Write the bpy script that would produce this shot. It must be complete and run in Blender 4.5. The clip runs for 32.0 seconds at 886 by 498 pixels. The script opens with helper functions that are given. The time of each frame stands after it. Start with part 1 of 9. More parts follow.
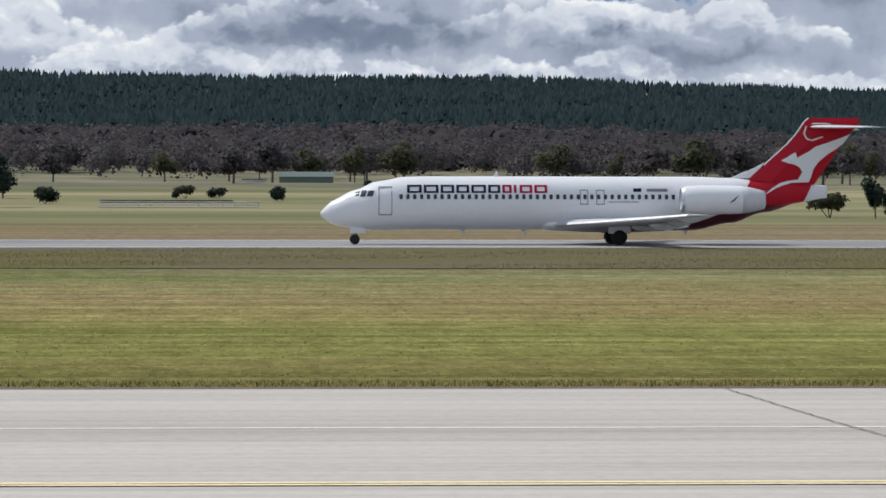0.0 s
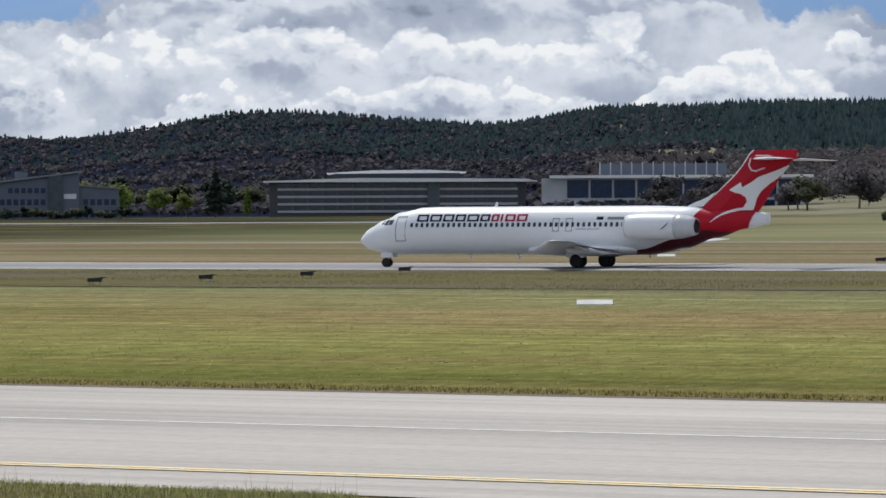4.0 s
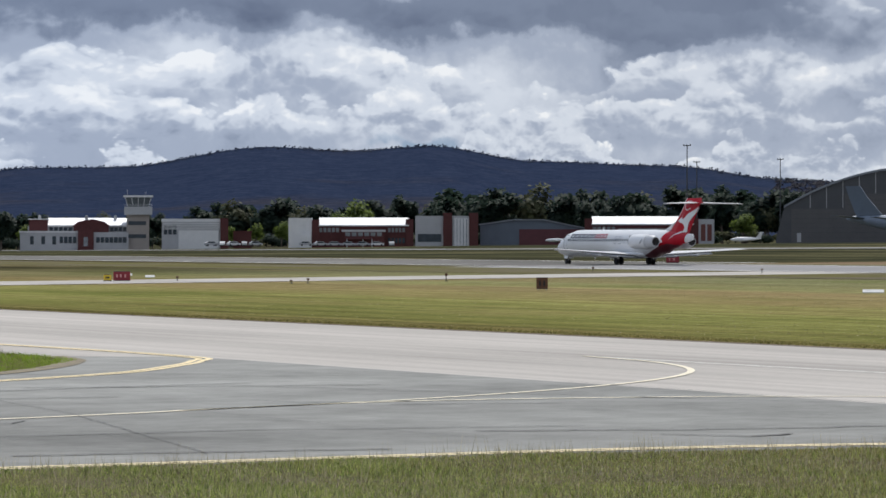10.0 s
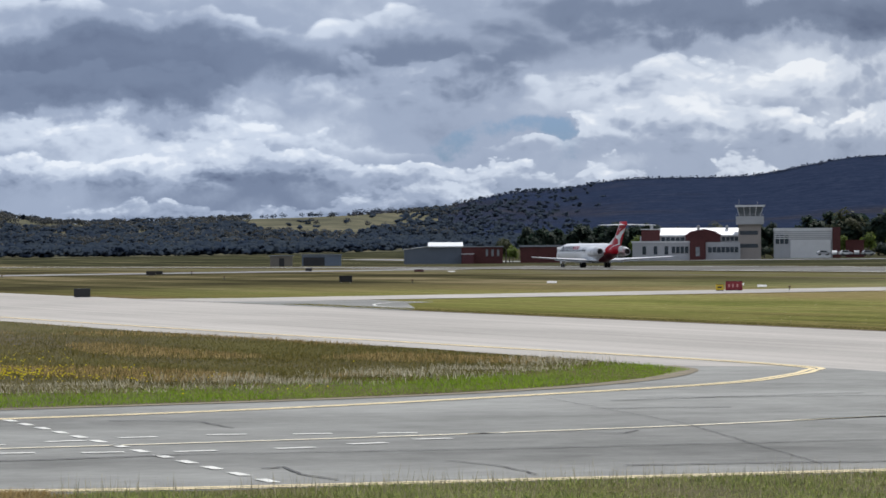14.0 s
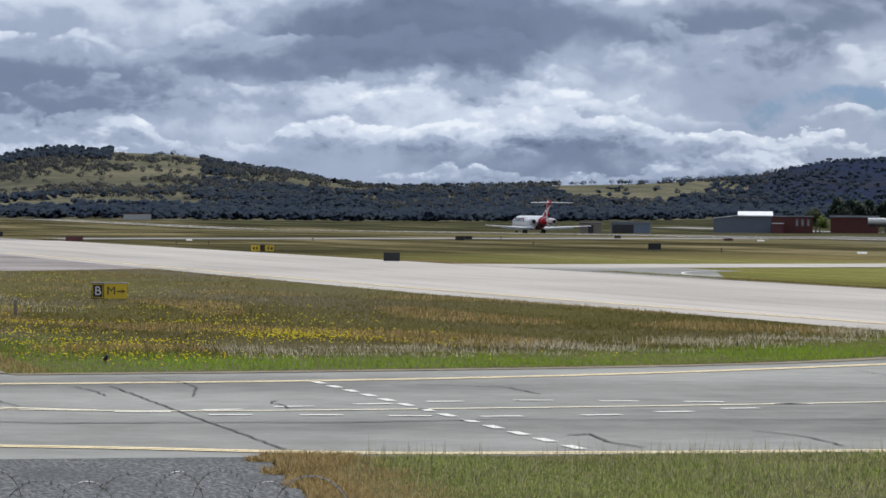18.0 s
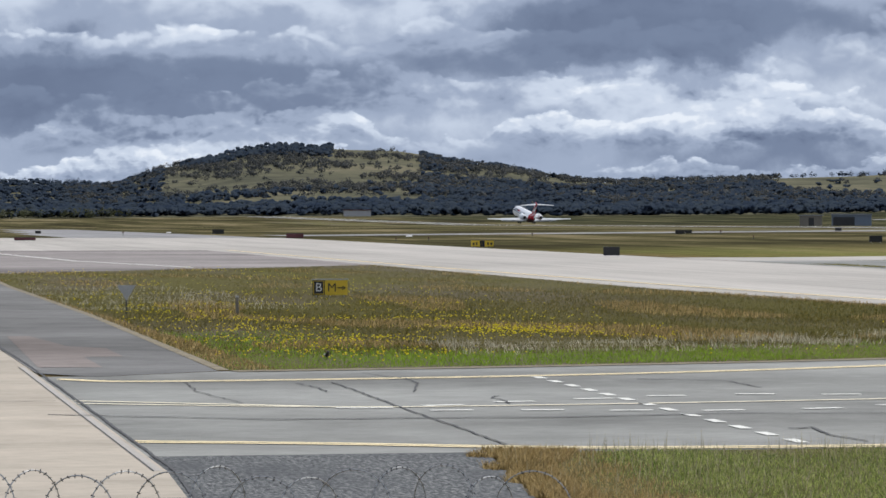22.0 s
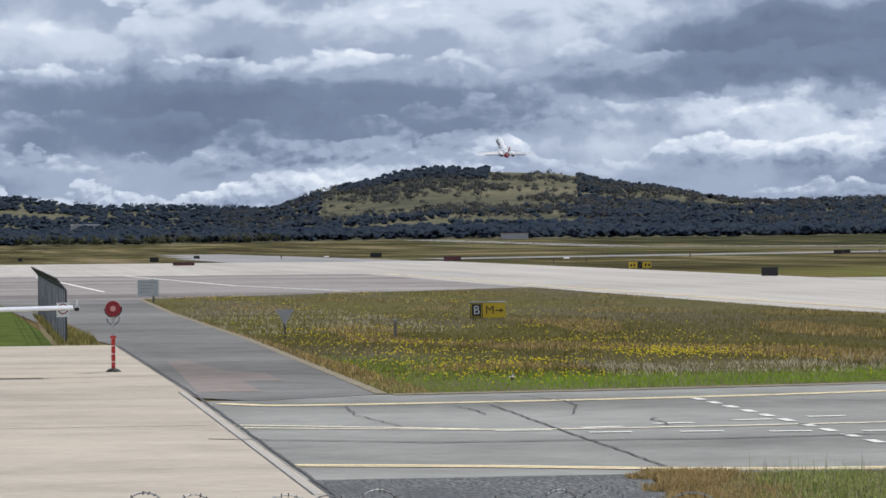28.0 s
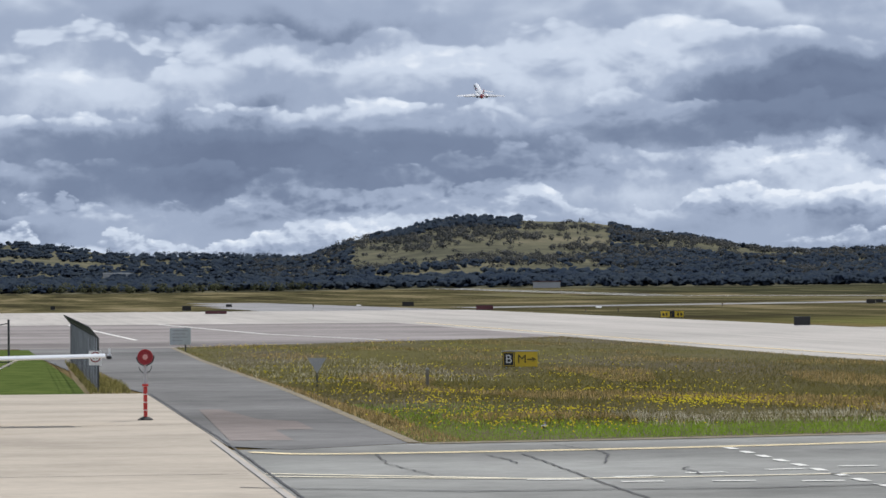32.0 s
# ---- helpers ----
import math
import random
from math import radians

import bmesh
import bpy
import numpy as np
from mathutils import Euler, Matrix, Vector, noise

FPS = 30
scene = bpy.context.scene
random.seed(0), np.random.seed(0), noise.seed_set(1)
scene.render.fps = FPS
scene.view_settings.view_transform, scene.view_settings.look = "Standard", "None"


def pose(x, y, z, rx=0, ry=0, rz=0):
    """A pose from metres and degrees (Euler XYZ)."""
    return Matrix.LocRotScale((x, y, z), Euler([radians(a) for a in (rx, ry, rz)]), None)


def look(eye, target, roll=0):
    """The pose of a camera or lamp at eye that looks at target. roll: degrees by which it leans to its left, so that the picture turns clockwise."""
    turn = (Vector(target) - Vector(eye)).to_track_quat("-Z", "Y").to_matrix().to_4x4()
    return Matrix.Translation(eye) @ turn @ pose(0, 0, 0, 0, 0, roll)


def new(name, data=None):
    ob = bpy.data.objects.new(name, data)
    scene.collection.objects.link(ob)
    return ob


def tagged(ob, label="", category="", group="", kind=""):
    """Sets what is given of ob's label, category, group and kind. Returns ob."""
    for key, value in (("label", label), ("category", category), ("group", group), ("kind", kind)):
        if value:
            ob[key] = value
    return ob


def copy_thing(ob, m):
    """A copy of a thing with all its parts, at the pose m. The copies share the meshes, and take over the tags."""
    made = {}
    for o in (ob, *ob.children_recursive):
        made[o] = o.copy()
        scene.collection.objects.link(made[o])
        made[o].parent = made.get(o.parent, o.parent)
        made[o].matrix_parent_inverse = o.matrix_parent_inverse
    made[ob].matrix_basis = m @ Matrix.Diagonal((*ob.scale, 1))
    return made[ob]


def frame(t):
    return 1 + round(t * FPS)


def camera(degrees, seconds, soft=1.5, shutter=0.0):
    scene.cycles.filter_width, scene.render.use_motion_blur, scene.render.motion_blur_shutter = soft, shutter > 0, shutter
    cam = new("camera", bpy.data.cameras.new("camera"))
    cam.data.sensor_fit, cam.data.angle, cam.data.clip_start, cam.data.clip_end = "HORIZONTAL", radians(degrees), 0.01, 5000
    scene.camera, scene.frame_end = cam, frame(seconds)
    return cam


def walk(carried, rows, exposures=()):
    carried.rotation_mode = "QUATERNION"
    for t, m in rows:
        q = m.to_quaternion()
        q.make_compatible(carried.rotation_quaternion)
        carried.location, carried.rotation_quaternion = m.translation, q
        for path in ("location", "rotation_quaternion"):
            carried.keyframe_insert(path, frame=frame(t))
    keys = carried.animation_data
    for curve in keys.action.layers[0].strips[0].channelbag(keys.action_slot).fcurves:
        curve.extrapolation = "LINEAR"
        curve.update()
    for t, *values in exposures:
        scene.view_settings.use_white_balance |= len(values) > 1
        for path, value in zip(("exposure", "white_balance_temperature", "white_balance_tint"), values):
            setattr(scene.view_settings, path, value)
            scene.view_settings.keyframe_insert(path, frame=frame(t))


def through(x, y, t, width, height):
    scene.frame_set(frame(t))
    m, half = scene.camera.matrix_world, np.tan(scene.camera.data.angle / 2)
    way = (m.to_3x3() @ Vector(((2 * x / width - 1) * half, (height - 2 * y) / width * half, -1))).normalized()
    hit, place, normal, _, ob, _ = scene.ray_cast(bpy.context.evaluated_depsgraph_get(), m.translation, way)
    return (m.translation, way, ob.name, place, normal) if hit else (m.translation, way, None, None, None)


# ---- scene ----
# ---- camera: stands on one spot and pans after the aircraft ----
EYE = (0.0, 0.0, 4.4)
cam = camera(13.604, 32.0, soft=1.6)
# seconds, heading to the left of +y, pitch, lean
PAN = [
    (0.0, -3.058, -0.801, 0.075),
    (0.5, 0.170, -0.649, -0.000),
    (1.0, 3.697, -0.604, -0.339),
    (1.5, 7.459, -0.612, -0.640),
    (2.0, 11.281, -0.614, -0.580),
    (2.5, 15.302, -0.545, -0.569),
    (4.5, 32.540, -0.332, -0.134),
    (5.0, 36.365, -0.266, -0.124),
    (5.5, 39.627, -0.087, -0.124),
    (6.0, 42.908, 0.144, -0.238),
    (6.5, 46.311, 0.345, -0.339),
    (7.0, 49.556, 0.449, -0.301),
    (7.5, 52.282, 0.476, -0.208),
    (8.0, 54.608, 0.467, -0.221),
    (8.5, 56.746, 0.388, -0.291),
    (9.0, 58.734, 0.174, -0.265),
    (9.5, 60.492, 0.002, -0.018),
    (10.0, 62.109, -0.134, 0.025),
    (10.5, 63.768, -0.230, 0.118),
    (11.0, 65.459, -0.383, 0.446),
    (11.5, 66.903, -0.596, 0.353),
    (12.0, 68.007, -0.616, 0.291),
    (12.5, 68.984, -0.411, 0.033),
    (13.0, 69.915, -0.132, -0.229),
    (13.5, 70.782, 0.007, -0.419),
    (14.0, 71.527, 0.037, -0.302),
    (14.5, 72.152, 0.048, -0.075),
    (16.5, 74.486, -0.452, 0.395),
    (17.0, 75.137, -0.419, 0.377),
    (17.5, 75.724, -0.437, 0.425),
    (18.0, 76.290, -0.482, 0.505),
    (18.5, 76.845, -0.523, 0.503),
    (19.0, 77.341, -0.588, 0.459),
    (19.5, 77.766, -0.664, 0.399),
    (20.0, 78.104, -0.702, 0.415),
    (20.5, 78.391, -0.629, 0.317),
    (21.0, 78.732, -0.562, 0.244),
    (21.5, 79.190, -0.543, 0.110),
    (22.0, 79.677, -0.576, 0.007),
    (22.5, 80.097, -0.605, -0.234),
    (23.0, 80.436, -0.664, -0.416),
    (23.5, 80.722, -0.699, -0.442),
    (24.0, 80.976, -0.720, -0.375),
    (24.5, 81.240, -0.732, -0.308),
    (25.0, 81.536, -0.691, -0.215),
    (25.5, 81.817, -0.595, -0.182),
    (27.5, 82.051, -0.298, -0.314),
    (28.0, 82.104, -0.221, -0.481),
    (28.5, 82.221, -0.110, -0.603),
    (29.0, 82.376, 0.037, -0.752),
    (29.5, 82.492, 0.172, -0.744),
    (30.0, 82.519, 0.238, -0.630),
    (30.5, 82.521, 0.262, -0.520),
    (31.0, 82.550, 0.317, -0.481),
    (31.5, 82.592, 0.408, -0.430),
    (32.0, 82.595, 0.536, -0.393),
]

# seconds, stops by which the picture brightens
EXPOSURES = [(0.0, 0.0), (11.0, 0.0), (12.0, 0.07), (12.8, 0.05), (14.0, 0.0), (32.0, 0.0)]


def aim(heading, pitch, lean):
    h, p = radians(heading), radians(pitch)
    way = Vector((-math.sin(h) * math.cos(p), math.cos(h) * math.cos(p), math.sin(p)))
    return look(EYE, Vector(EYE) + way, lean)


walk(cam, [(t, aim(h, p, r)) for t, h, p, r in PAN], EXPOSURES)

# ---- daylight: broken cloud, high sun beyond the runway ----
SUN_WAY = Vector((-0.62, 0.46, 1.0)).normalized()     # towards the sun
sun = new("sun", bpy.data.lights.new("sun", "SUN"))
sun.data.energy, sun.data.angle, sun.data.color = 3.1, radians(0.6), (1.0, 0.965, 0.92)
sun.matrix_world = look(SUN_WAY * 100, (0, 0, 0))
scene.view_settings.exposure = 0.0

world = bpy.data.worlds.new("sky")
scene.world = world
world.use_nodes = True
wt = world.node_tree
wt.nodes.clear()


def wn(kind, **sets):
    n = wt.nodes.new(kind)
    for k, v in sets.items():
        n.inputs[k].default_value = v
    return n


def wmath(op, a, b=None, clamp=False):
    n = wt.nodes.new("ShaderNodeMath")
    n.operation, n.use_clamp = op, clamp
    for i, v in enumerate((a, b)):
        if v is None:
            continue
        if isinstance(v, (int, float)):
            n.inputs[i].default_value = v
        else:
            wt.links.new(v, n.inputs[i])
    return n.outputs[0]


def wramp(src, stops):
    n = wt.nodes.new("ShaderNodeValToRGB")
    n.color_ramp.interpolation = "EASE"
    while len(n.color_ramp.elements) < len(stops):
        n.color_ramp.elements.new(0.5)
    for e, (p, c) in zip(n.color_ramp.elements, stops):
        e.position, e.color = p, (*c, 1) if isinstance(c, tuple) else (c, c, c, 1)
    wt.links.new(src, n.inputs[0])
    return n.outputs[0]


sky = wt.nodes.new("ShaderNodeTexSky")
sky.sky_type, sky.sun_disc = "NISHITA", False
sky.sun_elevation, sky.sun_rotation = math.asin(SUN_WAY.z), math.atan2(SUN_WAY.x, SUN_WAY.y)
coord = wt.nodes.new("ShaderNodeTexCoord")


# bearing to the left of +y and elevation, in degrees
way = wt.nodes.new("ShaderNodeSeparateXYZ")
wt.links.new(coord.outputs["Generated"], way.inputs[0])
bearing = wmath("MULTIPLY", wmath("ARCTAN2", wmath("MULTIPLY", way.outputs[0], -1.0), way.outputs[1]), 57.2958)
height = wmath("MULTIPLY", wmath("ARCSINE", way.outputs[2]), 57.2958)
along = wmath("SUBTRACT", bearing, wmath("MULTIPLY", wmath("MAXIMUM", wmath("SUBTRACT", bearing, 66.0), 0.0), 0.26))


def joined(a, b):
    n = wt.nodes.new("ShaderNodeCombineXYZ")
    for k, v in enumerate((a, b)):
        wt.links.new(v, n.inputs[k])
    return n.outputs[0]


def wvec(op, a, b):
    n = wt.nodes.new("ShaderNodeVectorMath")
    n.operation = op
    for k, v in enumerate((a, b)):
        if isinstance(v, tuple):
            n.inputs[k].default_value = v
        else:
            wt.links.new(v, n.inputs[k])
    return n.outputs[0]


def wnoise(at, scale, detail, rough, out="Fac"):
    n = wn("ShaderNodeTexNoise", Scale=scale, Detail=detail, Roughness=rough)
    n.noise_dimensions = "2D"
    wt.links.new(at, n.inputs["Vector"])
    return n.outputs[out]


def warped(at, scale, amount, detail=5.0):
    c = wvec("SUBTRACT", wnoise(at, scale, detail, 0.55, "Color"), (0.5, 0.5, 0.5))
    return wvec("ADD", at, wvec("MULTIPLY", c, (amount, amount, 0.0)))


def puffs(at, scale, detail=3.0):
    """Rounded heaps on heaps, about 0 in the creases to 1 on the heaps."""
    v = wn("ShaderNodeTexVoronoi", Scale=scale, Detail=detail, Roughness=0.55, Lacunarity=2.2)
    v.voronoi_dimensions, v.feature, v.normalize = "2D", "SMOOTH_F1", True
    v.inputs["Smoothness"].default_value = 0.25
    wt.links.new(at, v.inputs["Vector"])
    return wmath("SUBTRACT", 1.0, v.outputs["Distance"])


def spots(at, rows):
    """Sum of soft-edged spots: bearing, elevation, half width, half height, amount."""
    total = 0.0
    for b, e, w, h, k in rows:
        m = wt.nodes.new("ShaderNodeMapping")
        m.vector_type = "TEXTURE"
        m.inputs["Location"].default_value = (b, e, 0)
        m.inputs["Scale"].default_value = (w, h, 1)
        wt.links.new(at, m.inputs["Vector"])
        g = wt.nodes.new("ShaderNodeTexGradient")
        g.gradient_type = "SPHERICAL"
        wt.links.new(m.outputs[0], g.inputs["Vector"])
        total = wmath("ADD", wmath("MULTIPLY", g.outputs[1], k), total)
    return total


# shaded cloud bases, sunlit heaps and open gaps: bearing, elevation, half width, half height, amount
BASES = [(-1.8, 2.6, 3.4, 0.6, 1.0), (-7.5, 2.2, 2.5, 0.4, 0.6), (16.8, 2.75, 2.6, 0.6, 0.7), (37.3, 2.6, 1.3, 1.1, 0.7), (42.4, 2.0, 3.4, 0.75, 1.0),
         (46.5, 3.2, 2.2, 0.9, 0.5), (59.5, 3.65, 5.0, 0.95, 1.0), (53.0, 3.15, 6.5, 0.55, 0.75), (56.0, 2.1, 3.0, 0.5, 0.35), (56.0, 1.5, 2.6, 0.35, 0.40), (62.5, 3.55, 7.0, 0.55, 1.0),
         (71.0, 3.1, 3.0, 0.8, 0.6), (68.0, 3.75, 5.0, 0.55, 0.8), (76.3, 3.1, 3.4, 1.0, 0.75), (74.0, 2.95, 5.5, 0.6, 0.4), (78.6, 2.5, 5.0, 0.6, 0.5),
         (85.6, 1.9, 5.8, 0.95, 1.25), (80.2, 2.0, 3.2, 0.5, 0.5), (77.0, 2.6, 3.0, 0.7, 0.35), (84.6, 3.85, 2.6, 0.45, 0.6), (74.0, 0.7, 8.0, 0.6, 0.55), (88.5, 0.9, 5.0, 0.5, 0.3)]
TOPS = [(-5.6, 2.95, 1.6, 0.5, 0.6), (3.0, 2.6, 3.0, 0.7, 0.3), (9.5, 2.5, 4.5, 0.9, 0.35), (28.0, 2.4, 7.0, 1.4, 0.5), (38.9, 3.0, 1.4, 0.8, 0.5), (33.0, 2.4, 2.4, 0.8, 0.5),
        (44.8, 3.5, 1.8, 0.7, 0.4), (41.0, 1.35, 4.0, 0.45, 0.45), (52.6, 3.9, 3.6, 0.5, 0.3), (56.0, 2.45, 2.6, 0.4, 0.45), (51.0, 2.5, 2.0, 0.4, 0.35), (63.5, 2.5, 4.5, 0.7, 0.4),
        (68.0, 2.2, 3.0, 0.7, 0.4), (66.4, 2.9, 2.0, 0.7, 0.3), (74.5, 1.7, 3.6, 0.45, 0.35), (77.5, 1.8, 2.2, 0.4, 0.3), (83.0, 3.2, 1.7, 0.5, 0.5), (79.3, 3.5, 2.0, 0.6, 0.6),
        (87.6, 3.0, 2.6, 0.75, 0.45), (77.0, 1.5, 3.0, 0.5, 0.35), (88.0, 1.0, 1.4, 0.4, 0.25), (84.0, 0.95, 1.2, 0.35, 0.3)]
GAPS = [(48.4, 3.85, 1.3, 0.75, 1.2), (35.0, 3.5, 2.1, 0.7, 1.2), (38.7, 3.75, 1.2, 0.4, 1.0), (-6.0, 3.15, 1.6, 0.28, 1.0), (11, 3.6, 4.5, 0.45, 0.8), (71.3, 1.78, 1.3, 0.40, 0.40), (69.8, 1.62, 1.5, 0.34, 0.38),
        (22, 3.5, 3, 0.5, 0.8), (62.5, 1.6, 1.2, 0.3, 0.5)]
spot_at = joined(bearing, height)
drift = warped(spot_at, 0.7, 1.3, 7.0)
gap = spots(drift, GAPS)
# far bearings run slower, so that the clouds there lie longer
lie = joined(along, height)


def deck(base, thick, scale, seed, cov):
    """One row of cumulus: how far it covers the sky, and how brightly its heaps are lit."""
    at = wvec("ADD", wvec("MULTIPLY", lie, (scale, scale * 1.35, 1.0)), (seed, seed * 0.37, 0.0))
    at = warped(at, 1.3, 0.35, 4.0)
    pf = puffs(at, 1.0)
    rise = wnoise(wvec("ADD", wvec("MULTIPLY", lie, (scale * 0.32, 0.35, 1.0)), (seed * 1.7, 3.0, 0.0)), 1.0, 3.0, 0.55)
    top = wmath("ADD", wmath("MULTIPLY", wmath("SUBTRACT", rise, 0.5 - cov), 3.2), wmath("MULTIPLY", wmath("SUBTRACT", pf, 0.62), 1.5))
    top = wmath("SUBTRACT", top, wmath("MULTIPLY", gap, 2.2))
    v = wmath("DIVIDE", wmath("SUBTRACT", height, base), thick)
    d = wmath("SUBTRACT", top, v)
    cover = wmath("MULTIPLY", wramp(d, [(0.0, 0.0), (0.16, 1.0)]), wramp(wmath("ADD", wmath("MULTIPLY", v, 1.3), 0.75), [(0.0, 0.0), (1.0, 1.0)]))
    relief = wmath("SUBTRACT", pf, puffs(wvec("ADD", at, (-0.05, 0.16, 0.0)), 1.0))
    lit = wmath("SUBTRACT", 1.0, wmath("MULTIPLY", wramp(wmath("MULTIPLY", d, 0.55), [(0.0, 0.0), (1.0, 1.0)]), 0.52))
    lit = wmath("SUBTRACT", lit, wmath("MULTIPLY", wramp(v, [(0.0, 1.0), (0.9, 0.0)]), 0.22))
    return cover, wmath("ADD", lit, wmath("MULTIPLY", relief, 1.5))


lit = wmath("ADD", 0.60, wmath("MULTIPLY", wmath("SUBTRACT", wnoise(lie, 0.45, 6.0, 0.55), 0.5), 0.9))
open_sky = wramp(wmath("ADD", gap, wmath("MULTIPLY", wmath("SUBTRACT", wnoise(lie, 1.2, 6.0, 0.6), 0.5), 0.7)), [(0.22, 0.0), (0.42, 1.0)])
for base, thick, scale, seed, cov in ((0.55, 0.55, 1.7, 3.0, 0.16), (1.15, 0.62, 1.25, 11.0, 0.14), (1.75, 0.75, 0.95, 23.0, 0.13), (2.45, 0.9, 0.75, 37.0, 0.12), (3.3, 1.1, 0.6, 53.0, 0.12), (4.6, 2.5, 0.3, 71.0, 0.2), (9.0, 8.0, 0.12, 89.0, 0.15)):
    over, bright = deck(base, thick, scale, seed, cov)
    keep = wmath("SUBTRACT", 1.0, over)
    lit = wmath("ADD", wmath("MULTIPLY", lit, keep), wmath("MULTIPLY", bright, over))
    open_sky = wmath("MULTIPLY", open_sky, keep)
lit = wmath("ADD", wmath("SUBTRACT", lit, 0.045), wmath("MULTIPLY", spots(drift, TOPS), 0.42))
lit = wmath("MULTIPLY", lit, wmath("SUBTRACT", 1.0, wmath("MINIMUM", wmath("MULTIPLY", spots(drift, BASES), 0.80), 0.70)))
cover = wmath("SUBTRACT", 1.0, open_sky)
cloud = wramp(lit, [(0.0, (0.115, 0.145, 0.220)), (0.26, (0.200, 0.243, 0.335)), (0.5, (0.370, 0.424, 0.530)), (0.78, (0.640, 0.690, 0.770)), (1.0, (0.86, 0.88, 0.905))])
# the deeper cloud over the runway's far end is greyer blue
cool = wt.nodes.new("ShaderNodeMixRGB")
cool.blend_type = "MULTIPLY"
cool.inputs[2].default_value = (0.94, 0.985, 1.055, 1)
wt.links.new(wmath("MULTIPLY", wmath("SUBTRACT", bearing, 60.0), 0.07, True), cool.inputs[0])
wt.links.new(cloud, cool.inputs[1])
blue = wt.nodes.new("ShaderNodeMixRGB")
blue.blend_type = "MULTIPLY"
blue.inputs[0].default_value = 1.0
blue.inputs[2].default_value = (0.030, 0.046, 0.088, 1)
wt.links.new(sky.outputs[0], blue.inputs[1])
mixed = wt.nodes.new("ShaderNodeMixRGB")
wt.links.new(cover, mixed.inputs[0])
wt.links.new(blue.outputs[0], mixed.inputs[1])
wt.links.new(cool.outputs[0], mixed.inputs[2])
bg = wt.nodes.new("ShaderNodeBackground")
bg.inputs[1].default_value = 1.0
wt.links.new(mixed.outputs[0], bg.inputs[0])
wout = wt.nodes.new("ShaderNodeOutputWorld")
wt.links.new(bg.outputs[0], wout.inputs[0])

# ---- materials ----
class Nodes:
    """A principled material and short ways to wire it."""

    def __init__(self, name, rough=0.6, metal=0.0, spec=0.5):
        self.m = bpy.data.materials.new(name)
        self.m.use_nodes = True
        self.t = self.m.node_tree
        self.b = self.t.nodes["Principled BSDF"]
        self.b.inputs["Roughness"].default_value = rough
        self.b.inputs["Metallic"].default_value = metal
        self.b.inputs["Specular IOR Level"].default_value = spec
        self.at = self.t.nodes.new("ShaderNodeTexCoord").outputs["Object"]

    def link(self, a, b):
        self.t.links.new(a, b)

    def world(self):
        self.at = self.t.nodes.new("ShaderNodeNewGeometry").outputs["Position"]
        return self

    def noise(self, scale, detail=4.0, rough=0.55, stretch=(1, 1, 1), warp=0.0):
        m = self.t.nodes.new("ShaderNodeMapping")
        m.inputs["Scale"].default_value = stretch
        self.link(self.at, m.inputs["Vector"])
        n = self.t.nodes.new("ShaderNodeTexNoise")
        n.inputs["Scale"].default_value, n.inputs["Detail"].default_value = scale, detail
        n.inputs["Roughness"].default_value, n.inputs["Distortion"].default_value = rough, warp
        self.link(m.outputs[0], n.inputs["Vector"])
        return n.outputs["Fac"]

    def ramp(self, src, stops):
        n = self.t.nodes.new("ShaderNodeValToRGB")
        while len(n.color_ramp.elements) < len(stops):
            n.color_ramp.elements.new(0.5)
        for e, (p, c) in zip(n.color_ramp.elements, stops):
            e.position, e.color = p, (*c, 1) if isinstance(c, tuple) else (c, c, c, 1)
        self.link(src, n.inputs[0])
        return n.outputs[0]

    def mix(self, fac, a, b, how="MIX"):
        n = self.t.nodes.new("ShaderNodeMixRGB")
        n.blend_type = how
        for i, v in enumerate((fac, a, b)):
            if isinstance(v, tuple):
                n.inputs[i].default_value = (*v, 1)
            elif isinstance(v, (int, float)):
                n.inputs[i].default_value = v if i == 0 else (v, v, v, 1)
            else:
                self.link(v, n.inputs[i])
        return n.outputs[0]

    def math(self, op, a, b=0.0):
        n = self.t.nodes.new("ShaderNodeMath")
        n.operation = op
        for i, v in enumerate((a, b)):
            if isinstance(v, (int, float)):
                n.inputs[i].default_value = v
            else:
                self.link(v, n.inputs[i])
        return n.outputs[0]

    def axis(self, i):
        n = self.t.nodes.new("ShaderNodeSeparateXYZ")
        self.link(self.at, n.inputs[0])
        return n.outputs[i]

    def color(self, c):
        if isinstance(c, tuple):
            self.b.inputs["Base Color"].default_value = (*c, 1)
        else:
            self.link(c, self.b.inputs["Base Color"])
        return self

    def bump(self, src, strength, dist):
        n = self.t.nodes.new("ShaderNodeBump")
        n.inputs["Strength"].default_value, n.inputs["Distance"].default_value = strength, dist
        self.link(src, n.inputs["Height"])
        self.link(n.outputs[0], self.b.inputs["Normal"])
        return self

    def random(self):
        return self.t.nodes.new("ShaderNodeObjectInfo").outputs["Random"]

    def island(self):
        return self.t.nodes.new("ShaderNodeNewGeometry").outputs["Random Per Island"]


def plain(name, c, rough=0.6, metal=0.0, vary=0.12, scale=3.0, spec=0.5):
    """A painted or solid surface with faint soiling at two scales."""
    n = Nodes(name, rough, metal, spec)
    soil = n.mix(0.5, n.noise(scale, 5), n.noise(scale * 9, 3))
    lo = tuple(v * (1 - vary) for v in c)
    hi = tuple(min(1, v * (1 + vary * 0.6)) for v in c)
    n.color(n.ramp(soil, [(0.35, lo), (0.65, hi)]))
    n.bump(n.noise(scale * 20, 3), 0.05, 0.01)
    return n.m


